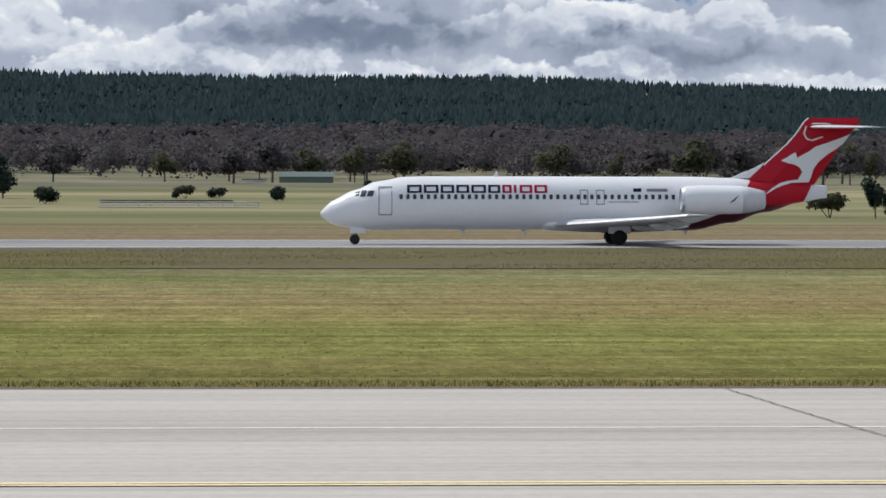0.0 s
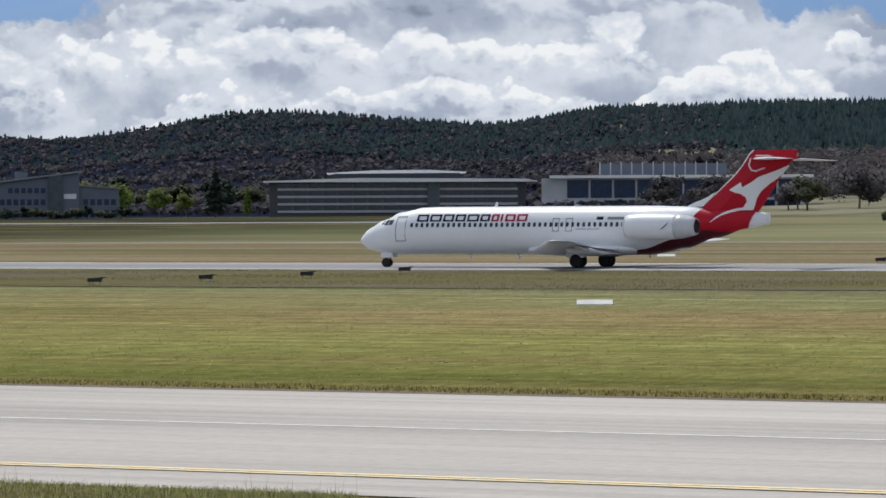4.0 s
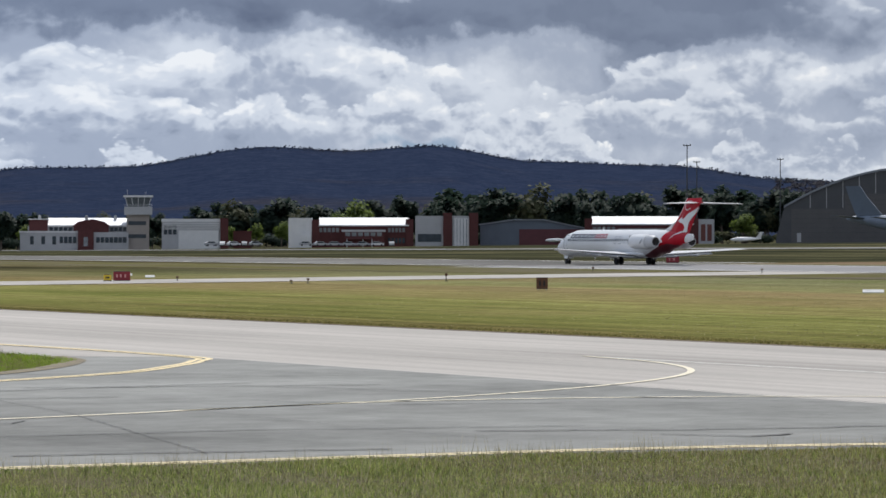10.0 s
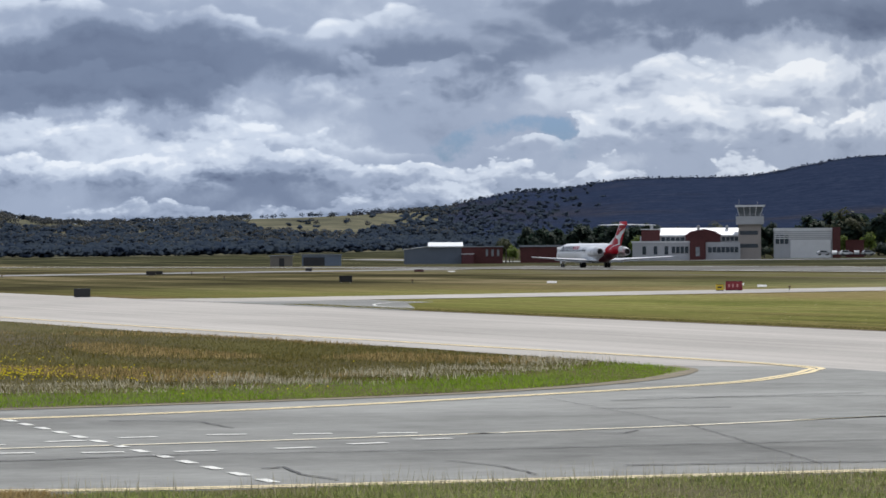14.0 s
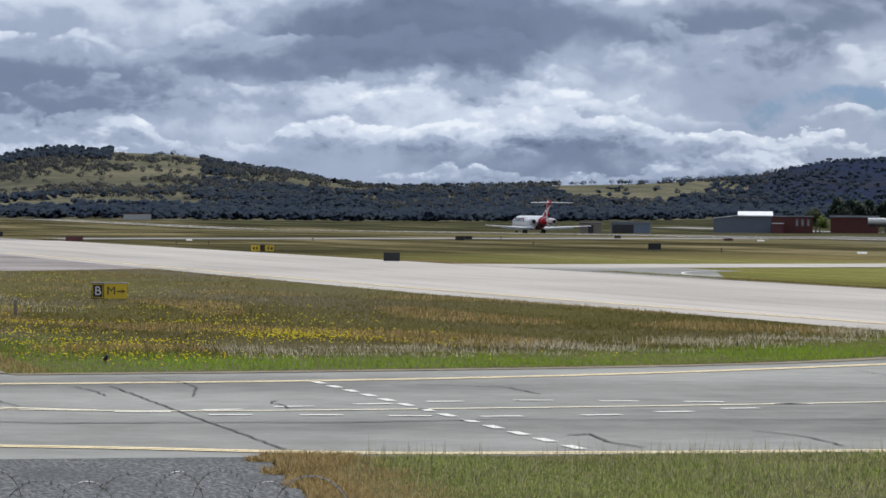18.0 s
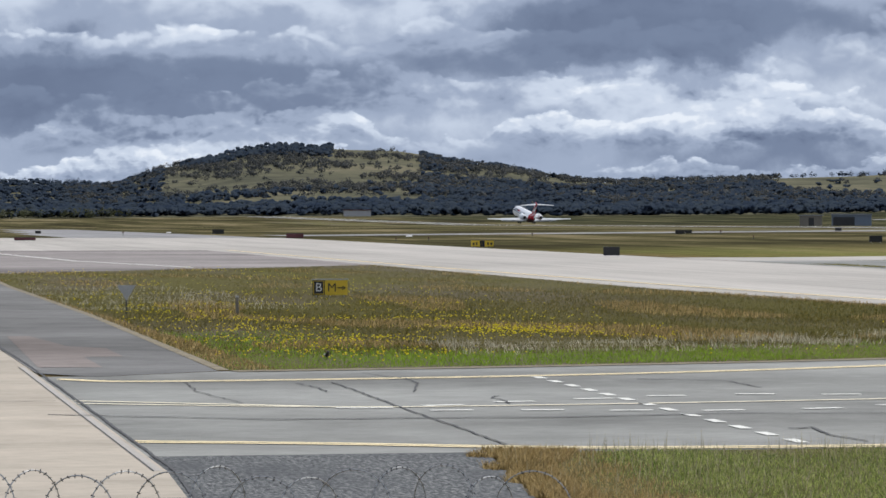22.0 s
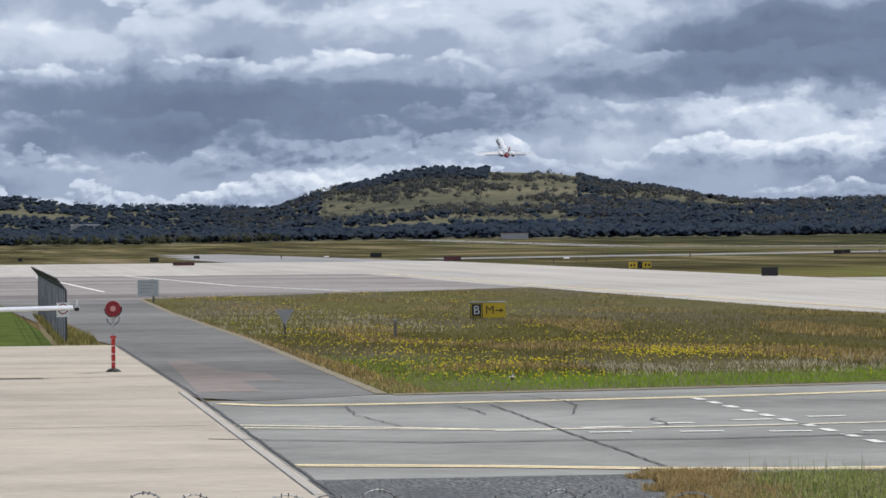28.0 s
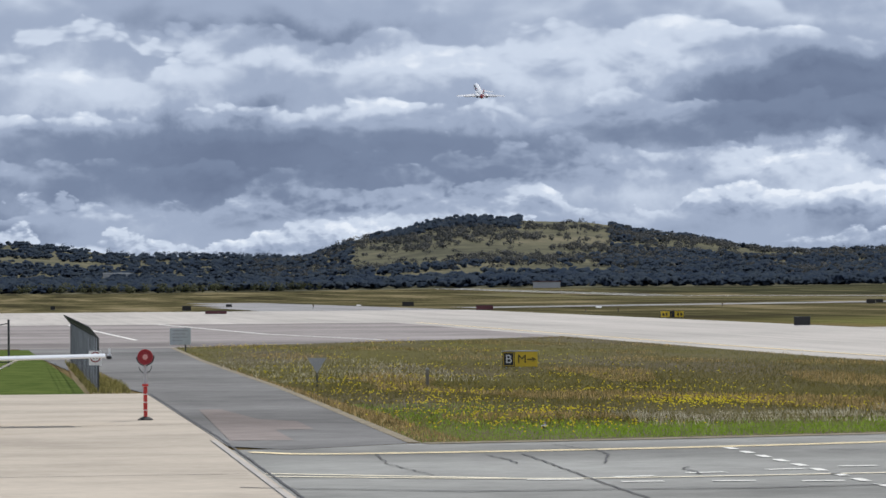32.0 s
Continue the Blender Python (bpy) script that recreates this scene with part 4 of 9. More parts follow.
stripe("island_edge_soil", curve([(-101.3, 12.6), (-102.7, 20), (-106.2, 32), (-110.7, 40), (-117.6, 46.6), (-125.4, 51.2), (-131, 52.6)]), 0.9, M["edgesoil"], 0.026, "strip of dry soil along the island", "soil")
stripe("road_edge_soil", [(-101.9, 12.4), (-158, 13.5), (-215, 13.9), (-262, 14.8)], 0.35, M["edgesoil"], 0.024, "bare soil along the road edge", "soil")

# ---- the departing twin jet ----
def ring_at(x, zc, ry, rz, n=28, squash=0.0):
    out = []
    for k in range(n):
        a = k * math.tau / n
        out.append((x, ry * math.cos(a), zc + rz * math.sin(a)))
    return out


def wing_ring(y, le, te, z, thick, dihedral_z=0.0):
    """An aerofoil section at span y."""
    c = te - le
    prof = [(0.0, 0.0), (0.03, 0.45), (0.12, 0.85), (0.35, 1.0), (0.65, 0.7), (1.0, 0.05), (1.0, -0.05), (0.65, -0.35), (0.35, -0.55), (0.12, -0.5), (0.03, -0.3)]
    return [(le + u * c, y, z + v * thick * c * 0.5) for u, v in prof]


def fuselage(rings):
    return loft(bmesh.new(), rings)


def wheel(name, parent, at, r, w):
    bm = bmesh.new()
    prof = [(-w / 2, r * 0.55), (-w / 2, r * 0.9), (-w * 0.36, r), (w * 0.36, r), (w / 2, r * 0.9), (w / 2, r * 0.55)]
    loft(bm, [[(rr * math.cos(k * math.tau / 20), u, rr * math.sin(k * math.tau / 20)) for k in range(20)] for u, rr in prof])
    ty = part(name, bm, M["dark"], parent, smooth=True)
    ty.matrix_basis = pose(*at)
    bm = bmesh.new()
    tube(bm, (0, -w * 0.42, 0), (0, w * 0.42, 0), r * 0.5, n=14)
    part("rim", bm, M["steel"], ty)
    return ty


def body_radius(x):
    """Half width, half height and middle height of the fuselage at x from the main gear; the nose is at -19.9."""
    rz = smooth_at(x, [(-19.9, 0.05), (-19.75, 0.34), (-19.2, 0.75), (-18.0, 1.20), (-16.0, 1.66), (-14.0, 1.80), (5.0, 1.80), (7.85, 1.50), (10.0, 1.05), (12.74, 0.60), (14.36, 0.42)])
    ry = smooth_at(x, [(-19.9, 0.05), (-19.75, 0.32), (-19.2, 0.72), (-18.0, 1.12), (-16.0, 1.55), (-14.0, 1.69), (5.0, 1.69), (7.85, 1.35), (10.0, 0.85), (12.74, 0.38), (14.36, 0.20)])
    zc = smooth_at(x, [(-19.9, 2.05), (-19.2, 2.12), (-17.5, 2.38), (-16.0, 2.60), (-14.0, 2.78), (5.0, 2.78), (7.85, 3.00), (10.0, 3.25), (12.74, 3.50), (14.36, 3.58)])
    return ry, rz, zc


def side_spot(x, z, out=0.012):
    """A spot on the fuselage's side facing the camera, with the skin's lean."""
    ry, rz, zc = body_radius(x)
    s = max(-0.98, min(0.98, (z - zc) / rz))
    a = math.asin(s)
    return -(ry + out) * math.cos(a), math.degrees(math.atan2(rz * math.cos(a), ry * s if abs(s) > 1e-6 else 1e-6)) - 90, zc + (rz + out) * s


def decal(name, u0, u1, z0, z1, material, parent, label="", slant=0.0, both=True, steps=3, out=0.014):
    """A thin plate that hugs the fuselage between two stations and two heights."""
    made = None
    for side in (1, -1) if both else (1,):
        bm = bmesh.new()
        rows = []
        for j in range(steps + 1):
            z = z0 + (z1 - z0) * j / steps
            row = []
            for x in (u0, u1):
                xx = x + slant * (z - z0)
                y, _, zz = side_spot(xx, z, out)
                row.append(bm.verts.new((xx, y * side, zz)))
            rows.append(row)
        fs = [bm.faces.new((a[0], a[1], b[1], b[0])) for a, b in zip(rows, rows[1:])]
        bmesh.ops.recalc_face_normals(bm, faces=fs)
        ext = bmesh.ops.extrude_face_region(bm, geom=fs)
        for v in ext["geom"]:
            if isinstance(v, bmesh.types.BMVert):
                v.co.y += 0.02 * side
        made = part(name, bm, material, parent, label)
    return made


GEAR = []      # parts of the undercarriage and how far each is drawn in


def build_jet():
    jet = thing("airliner", "white twin-engine airliner with a red tail, on its take-off run", "airplane")
    xs = [-19.9, -19.82, -19.6, -19.2, -18.6, -18.0, -17.2, -16.4, -15.5, -14.5, -13, -10, -6, -2, 2, 4, *np.arange(5.0, 14.3, 0.5), 14.36]
    rings = []
    for x in xs:
        ry, rz, zc = body_radius(x)
        rings.append(ring_at(x, zc, ry, rz))
    body = part("fuselage", fuselage(rings), M["white"], jet, smooth=True)
    # red after-body skin, a hair proud of the white
    bm = bmesh.new()
    n = 28
    skin = []
    for j in range(9):
        ring = []
        for k in range(n):
            u = math.sin(k * math.tau / n)
            x = (8.3 + 0.85 * u) + ((13.04 + 0.3 * u) - (8.3 + 0.85 * u)) * j / 8
            ry, rz, zc = body_radius(x)
            ring.append((x, (ry + 0.02) * math.cos(k * math.tau / n), zc + (rz + 0.02) * u))
        skin.append(ring)
    part("tail_band", loft(bm, skin, cap=False), M["red"], jet, "red painted after-body", smooth=True)
    # underside shade put into a dark red panel that narrows forward
    bm = bmesh.new()
    belly = []
    for x in np.arange(0.5, 11.6, 0.5):
        top = lerp_at(x, [(0.5, -1.79), (2.5, -1.68), (5.0, -1.35), (7.0, -0.85), (8.5, -0.50), (9.6, -0.42), (10.5, -0.60), (11.5, -0.72)])
        ry, rz, zc = body_radius(x)
        r = []
        for k in range(13):
            a = radians(-90) + (k - 6) / 6 * math.acos(min(1, max(-1, -max(-1.0, top / rz * 1.0)))) if top / rz > -1 else radians(-90)
            r.append((x, (ry + 0.04) * math.cos(a), zc + (rz + 0.04) * math.sin(a)))
        belly.append(r)
    part("belly_panel", loft(bm, belly, cap=False, closed=False), M["darkred"], jet, "dark red belly paint with the underside's shade in it", smooth=True)
    # cockpit panes
    for u0, u1, z0, z1 in ((-17.75, -17.4, 3.15, 3.55), (-17.3, -16.95, 3.2, 3.62), (-16.85, -16.45, 3.22, 3.6)):
        decal("cockpit_window", u0, u1, z0, z1, M["glass"], jet, slant=0.35)
    # cabin windows
    src = None
    for i in range(41):
        x = -14.55 + i * 0.457
        if 4.0 < x:
            break
        y, lean, zz = side_spot(x, 3.2, 0.02)
        for s in (1, -1):
            if src is None:
                bm = bmesh.new()
                prof = [(-0.11, -0.12), (-0.07, -0.165), (0.07, -0.165), (0.11, -0.12), (0.11, 0.12), (0.07, 0.165), (-0.07, 0.165), (-0.11, 0.12)]
                prism(bm, prof, "y", -0.012, 0.012)
                src = part("cabin_window", bm, M["glass"], jet)
                w = src
            else:
                w = again(src, "cabin_window", jet, Matrix())
            w.matrix_basis = pose(x, y * s, zz, -14 * s, 0, 0)
    # doors and exits as thin frames
    for x, w, z0, z1 in ((-16.05, 0.86, 2.0, 3.85), (-2.55, 0.5, 2.72, 3.65), (-1.45, 0.5, 2.72, 3.65)):
        for u0, u1, a, b in ((x, x + 0.05, z0, z1), (x + w, x + w + 0.05, z0, z1), (x, x + w + 0.05, z0 - 0.03, z0 + 0.03), (x, x + w + 0.05, z1 - 0.03, z1 + 0.03)):
            decal("door_seam", u0, u1, a, b, M["seam"], jet, steps=4)
    # the maker's name becomes plain blocks, the flag and registration plain bars
    x, st = -14.15, 0.17
    for i, w in enumerate((0.98, 0.98, 0.90, 0.86, 0.98, 0.80, 0.62, 0.24, 0.84, 0.86)):
        paint = M["navy"] if i < 6 else M["crimson"]
        if w < 0.5:
            decal("name_bar", x, x + 0.17, 3.46, 4.00, paint, jet)
        else:
            for u0, u1, z0, z1 in ((x, x + w, 3.87, 4.00), (x, x + w, 3.46, 3.58), (x, x + st, 3.58, 3.87), (x + w - st, x + w, 3.58, 3.87)):
                decal("name_bar", u0, u1, z0, z1, paint, jet, slant=0.0, steps=2)
        x += w + 0.15
    decal("flag_bar", 1.05, 1.6, 3.55, 3.78, M["navy"], jet)
    decal("registration_bar", 1.95, 3.35, 3.56, 3.76, M["seam"], jet)
    decal("static_bar", -0.6, 1.4, 2.84, 2.89, M["seam"], jet)
    # wings with dihedral
    for s in (-1, 1):
        secs = [(1.2, -4.3, 3.0, 1.30, 0.13), (1.7, -4.0, 2.9, 1.32, 0.125), (5.0, -2.1, 2.7, 1.50, 0.115), (9.5, 0.6, 3.8, 1.76, 0.105), (13.9, 3.2, 4.9, 2.02, 0.10), (14.15, 3.7, 4.95, 2.04, 0.05)]
        bm = bmesh.new()
        loft(bm, [wing_ring(y * s, le, te, z, th) for y, le, te, z, th in secs])
        wing = part("wing", bm, M["wing"], jet, smooth=False)
        bm = bmesh.new()
        loft(bm, [[(le - 0.04, y * s, z - 0.02), (le + 0.10, y * s, z + 0.10), (le + 0.34, y * s, z + 0.13), (le + 0.34, y * s, z + 0.05), (le + 0.05, y * s, z - 0.10)] for y, le, te, z, th in secs[1:5]])
        part("slat", bm, M["metal"], wing, "bare metal leading edge")
        bm = bmesh.new()
        loft(bm, [[(te - 0.9, y * s, z - 0.10), (te - 0.5, y * s, z - 0.06), (te + 0.15, y * s, z - 0.34), (te + 0.05, y * s, z - 0.40)] for y, le, te, z, th in secs[1:4]])
        part("flap", bm, M["wing"], wing)
        for y, le, te, z in ((4.4, 0.6, 3.4, 1.40), (7.4, 1.4, 4.1, 1.58)):
            bm = bmesh.new()
            loft(bm, [ring_at(u, z - 0.28 + dz, r * 0.55, r, 10) for u, r, dz in ((le, 0.03, 0.1), (le + 0.6, 0.22, 0), (te - 0.7, 0.2, 0), (te, 0.03, -0.05))])
            ft = part("flap_fairing", bm, M["wing"], wing, smooth=True)
            ft.matrix_basis = pose(0, y * s, 0)
    bm = bmesh.new()
    loft(bm, [ring_at(x, 1.35, ry, rz, 20) for x, ry, rz in ((-5.8, 0.3, 0.1), (-4.6, 1.25, 0.42), (-2, 1.75, 0.52), (1.5, 1.75, 0.52), (3.6, 1.3, 0.42), (5.2, 0.4, 0.1))])
    part("wing_fairing", bm, M["white"], jet, smooth=True)
    # engines on the after-body
    for s in (-1, 1):
        bm = bmesh.new()
        stations = [(4.25, 0.66), (4.12, 0.74), (4.15, 0.82), (4.5, 0.92), (5.4, 0.97), (7.6, 0.95), (8.2, 0.92)]
        loft(bm, [ring_at(x, 3.02, r, r, 24) for x, r in stations], cap=False)
        eng = part("engine_nacelle", bm, M["white"], jet, smooth=True)
        eng.matrix_basis = pose(0, 2.72 * s, 0)
        bm = bmesh.new()
        loft(bm, [ring_at(x, 3.02, r, r, 24) for x, r in ((4.16, 0.70), (4.09, 0.75), (4.14, 0.815), (4.3, 0.87))], cap=False)
        part("intake_lip", bm, M["metal"], eng, "bare metal intake lip", smooth=True)
        bm = bmesh.new()
        loft(bm, [ring_at(x, 3.02, r, r, 24) for x, r in ((4.9, 0.64), (4.95, 0.2))])
        part("fan", bm, M["darksteel"], eng)
        bm = bmesh.new()
        loft(bm, [ring_at(x, 3.02, r, r, 24) for x, r in ((8.0, 0.925), (8.7, 0.86), (9.4, 0.70), (9.75, 0.60), (9.76, 0.52), (9.0, 0.46))], cap=True)
        part("exhaust_sleeve", bm, M["wing"], eng, "grey exhaust sleeve", smooth=True)
        bm = bmesh.new()
        loft(bm, [ring_at(x, 3.02, r, r, 20) for x, r in ((9.2, 0.5), (9.72, 0.535), (9.80, 0.50), (9.5, 0.42))])
        part("exhaust_nozzle", bm, M["black"], eng, "sooty black exhaust nozzle", smooth=True)
        bm = bmesh.new()
        prism(bm, [(5.2, 2.75), (5.2, 3.2), (9.2, 3.25), (9.4, 2.9)], "y", min(0, s * -1.0 - s * 0.2) if s > 0 else 0.7, 0 if s > 0 else 1.2)
        part("pylon", bm, M["white"], eng)
        bm = bmesh.new()
        prism(bm, [(7.25, 2.78), (7.5, 3.0), (7.95, 3.38), (7.6, 2.95)], "y", -0.012, 0.012)
        mk = part("emblem", bm, M["navy"], eng, "small dark emblem")
        mk.matrix_basis = pose(0, s * 0.968, 0, 0, 0, 0)
    # fin, its white sweep and the tailplane
    fin_rows = [(3.9, 8.5, 13.38, 0.30), (4.55, 9.15, 13.84, 0.29), (5.34, 10.04, 14.38, 0.26), (6.08, 10.85, 14.88, 0.22), (6.83, 11.67, 15.40, 0.19), (7.48, 12.24, 15.84, 0.16),
                (8.01, 12.6, 16.4, 0.14), (8.33, 12.81, 16.55, 0.12), (8.57, 13.1, 16.65, 0.05)]

    def fin_section(z, le, te, th):
        c = te - le
        return [(le, 0, z), (le + 0.08 * c, th * 0.6, z), (le + 0.35 * c, th, z), (te, 0.02, z), (te, -0.02, z), (le + 0.35 * c, -th, z), (le + 0.08 * c, -th * 0.6, z)]

    def flank(x, z):
        """Half width of the tail at a spot of its side: fin or after-body, whichever is wider."""
        le, te, th = (lerp_at(z, [(q[0], q[k]) for q in fin_rows]) for k in (1, 2, 3))
        fin_y = lerp_at((x - le) / (te - le), [(0, 0.0), (0.08, th * 0.6), (0.35, th), (1, 0.02)])
        ry, rz, zc = body_radius(x)
        return max(fin_y, ry * math.sqrt(max(0.0, 1 - ((z - zc) / rz) ** 2)))
    bm = bmesh.new()
    loft(bm, [fin_section(*r) for r in fin_rows])
    fin = part("fin", bm, M["red"], jet, "swept red fin", smooth=False)
    bm = bmesh.new()
    prism(bm, [(7.7, 4.45), (8.5, 4.82), (9.3, 5.12), (10.08, 5.54), (9.85, 5.2), (9.1, 4.5)], "y", -0.1, 0.1)
    part("fin_root", bm, M["white"], fin, "white fin root fillet")
    part("leading_edge", tubes(*[((a[1], 0, a[0]), (b[1], 0, b[0]), 0.055) for a, b in zip(fin_rows[2:], fin_rows[3:])], n=6), M["white"], fin, "pale leading edge strip")
    # a plain curved sweep up the fin, its tail running down over the after-body
    sweep = [(16.0, 7.64), (15.12, 7.28), (14.26, 6.97), (13.64, 6.77), (13.17, 6.42), (12.36, 5.96), (12.24, 6.35), (11.27, 5.77), (11.77, 5.57), (12.24, 5.46), (12.55, 5.26),
             (12.71, 4.94), (12.4, 4.43), (11.77, 4.35), (11.15, 4.17), (10.53, 3.78), (9.95, 3.27), (10.84, 3.82), (11.46, 4.05), (12.08, 4.21), (13.17, 4.24), (13.33, 4.63), (13.49, 5.18), (13.8, 5.65), (14.42, 6.19), (15.04, 6.58), (15.51, 6.97)]
    loop = [(15.2, 8.25), (14.26, 8.37), (13.49, 8.37), (12.96, 8.14), (12.83, 7.67), (13.02, 7.28), (13.4, 7.2), (14.1, 7.44)]
    sweep, loop = ([(x - 0.05, z - 0.04 * max(0.0, z - 3.6)) for x, z in q] for q in (sweep, loop))
    for s in (-1, 1):
        bm = bmesh.new()
        f = bm.faces.new([bm.verts.new((x, 0, z)) for x, z in sweep])
        f.normal_update()
        bmesh.ops.triangulate(bm, faces=[f])
        bmesh.ops.subdivide_edges(bm, edges=bm.edges[:], cuts=4, use_grid_fill=True)
        for v in bm.verts:
            v.co.y = s * (flank(v.co.x, v.co.z) + 0.05)
        part("white_sweep", bm, M["white"], fin, "plain white curved sweep")
        bm = bmesh.new()
        for (a, b), (c, d) in zip(loop, loop[1:]):
            tube(bm, (a, s * (flank(a, b) + 0.01), b), (c, s * (flank(c, d) + 0.01), d), 0.06, n=5)
        part("loop_line", bm, M["white"], fin)
    bm = bmesh.new()
    loft(bm, [ring_at(x, 8.0, r, r, 12) for x, r in ((12.6, 0.03), (13.2, 0.22), (15.5, 0.24), (16.9, 0.03))])
    part("bullet_fairing", bm, M["red"], jet, smooth=True)
    for s in (-1, 1):
        bm = bmesh.new()
        loft(bm, [wing_ring(y * s, le, te, z, 0.10) for y, le, te, z in ((0.1, 13.1, 16.3, 7.95), (5.4, 16.0, 17.5, 7.85), (5.6, 16.4, 17.5, 7.85))])
        part("tailplane", bm, M["wing"], jet)
    # undercarriage
    nose = [part("nose_leg", tubes(((-17.55, 0, 0.45), (-17.35, 0, 1.6), 0.09), ((-17.45, 0, 0.9), (-16.7, 0, 1.5), 0.05)), M["steel"], jet)]
    for s in (-1, 1):
        nose.append(wheel("nose_wheel", jet, (-17.6, 0.22 * s, 0.34), 0.34, 0.2))
        part("nose_door", boxes((-17.9, -16.9, 0.42 * s - 0.02, 0.42 * s + 0.02, 0.75, 1.35)), M["white"], jet)
        main = [part("main_leg", tubes(((0, 2.44 * s, 0.5), (0.05, 2.5 * s, 1.5), 0.12), ((0, 2.44 * s, 0.7), (-0.3, 1.3 * s, 1.4), 0.07)), M["steel"], jet)]
        for w in (-0.32, 0.32):
            main.append(wheel("main_wheel", jet, (0, 2.44 * s + w, 0.52), 0.52, 0.36))
        main.append(part("gear_door", boxes((-0.75, 0.75, 2.9 * s - 0.03, 2.9 * s + 0.03, 0.75, 1.45)), M["white"], jet))
        GEAR.extend((ob, (0, -1.25 * s, 0.9)) for ob in main)
    GEAR.extend((ob, (0.6, 0, 0.95)) for ob in nose)
    # antennas and lights
    for u, z, h in ((-8.3, 4.58, 0.35), (-10.5, 0.98, -0.3), (-6.4, 0.98, -0.35), (4.5, 1.05, -0.35)):
        bm = bmesh.new()
        prism(bm, [(u, z), (u + 0.35, z), (u + 0.3, z + h), (u + 0.2, z + h)], "y", -0.02, 0.02)
        part("blade_antenna", bm, M["white"], jet)
    return jet


JET = build_jet()


# seconds, x, y, z and nose-up angle once the nose comes up
FLIGHT = [
    (22.0, -1217.0, 250.1, 0.4, 6.0),
    (23.0, -1292.0, 250.9, 0.7, 11.0),
    (24.0, -1372.0, 253.2, 3.8, 14.0),
    (25.0, -1455.0, 255.2, 7.6, 16.0),
    (25.5, -1498.0, 257.0, 10.5, 16.0),
    (27.5, -1680.0, 265.6, 34.2, 18.0),
    (28.0, -1728.0, 269.0, 41.3, 18.0),
    (29.0, -1825.0, 275.5, 56.8, 18.0),
    (30.0, -1925.0, 283.0, 75.2, 18.0),
    (31.0, -2025.0, 290.9, 93.0, 18.0),
    (32.0, -2130.0, 298.9, 112.1, 18.0),
]

# ---- standing grass and flowers ----
def blades(name, spots, heights, width, material, label, lean=0.35, seed=1, up=0.0):
    """Single tapered blades at the given spots, as one body of grass."""
    r = np.random.RandomState(seed)
    n = len(spots)
    a = r.uniform(0, math.tau, n)
    dx, dy = np.cos(a) * width / 2, np.sin(a) * width / 2
    b = r.uniform(0, math.tau, n)
    h = heights
    k = r.uniform(0.1, lean, n) * h
    v = np.empty((n, 3, 3))
    v[:, 0] = np.stack([spots[:, 0] - dx, spots[:, 1] - dy, 0 * h + up], -1)
    v[:, 1] = np.stack([spots[:, 0] + dx, spots[:, 1] + dy, 0 * h + up], -1)
    v[:, 2] = np.stack([spots[:, 0] + np.cos(b) * k, spots[:, 1] + np.sin(b) * k, h + up], -1)
    me = bpy.data.meshes.new(name)
    me.vertices.add(n * 3)
    me.vertices.foreach_set("co", v.ravel())
    me.loops.add(n * 3)
    me.loops.foreach_set("vertex_index", np.arange(n * 3))
    me.polygons.add(n)
    me.polygons.foreach_set("loop_start", np.arange(n) * 3)
    me.update(calc_edges=True)
    up_way = np.stack([r.uniform(-0.35, 0.35, n), r.uniform(-0.35, 0.35, n), np.ones(n)], -1)
    up_way /= np.linalg.norm(up_way, axis=1)[:, None]
    me.normals_split_custom_set_from_vertices(np.repeat(up_way, 3, 0).tolist())
    me.materials.append(material)
    return tagged(new(name, me), label, "grass", kind="stuff")


def inside(p, outline):
    x, y = p[:, 0], p[:, 1]
    c = np.zeros(len(p), bool)
    k = len(outline)
    for i in range(k):
        (x0, y0), (x1, y1) = outline[i], outline[(i + 1) % k]
        cross = (y0 > y) != (y1 > y)
        c ^= cross & (x < (x1 - x0) * (y - y0) / (y1 - y0 + 1e-9) + x0)
    return c


def scatter(outline, n, seed):
    r = np.random.RandomState(seed)
    o = np.array(outline)
    lo, hi = o.min(0), o.max(0)
    p = r.uniform(lo, hi, (int(n), 2))
    return p[inside(p, outline)]


def clumpy(p, scale, seed):
    """A slow random value for each spot, about 0 to 1."""
    r = np.random.RandomState(seed)
    v = np.zeros(len(p))
    for k in range(5):
        a = r.uniform(0, math.tau)
        f = scale * r.uniform(0.6, 1.9)
        v += np.sin((p[:, 0] * math.cos(a) + p[:, 1] * math.sin(a)) * f + r.uniform(0, 6.3))
    return 0.5 + v / 7.0


NEAR_BED = [(-66.3, 12.9), (-66.35, 38), (-64.9, 45), (-61.2, 50), (-56, 52.5), (-30, 52.5), (-20, 40), (-45, 20), (-52, 11.4), (-62, 12.5)]
ISLAND = [(-101.8, 12.6), (-103.3, 20), (-106.8, 32), (-111.3, 40), (-118.2, 46.8), (-126, 51.6), (-131, 52.4), (-158, 52.2), (-208, 49.6), (-300, 48.9), (-263, 15.0), (-215, 14.0), (-158, 13.6)]
flat("near_verge", NEAR_BED, M["verge"], 0.018, "rank green grass verge", "grass")
flat("island_verge", ISLAND, M["verge"], 0.018, "rank grass island with yellow flowers", "grass")

p = scatter(NEAR_BED, 1000000, 3)
d = np.hypot(p[:, 0], p[:, 1])
p = p[(d > 54)]
c = clumpy(p, 0.9, 5)
dry = (p[:, 1] + np.random.RandomState(2).normal(0, 0.28, len(p)) < 14.6 + 0.15 * np.sin(p[:, 0] * 1.7) - 0.085 * (p[:, 0] + 66)) & (np.random.RandomState(12).uniform(0, 1, len(p)) < 0.94)
rnd = np.random.RandomState(9)
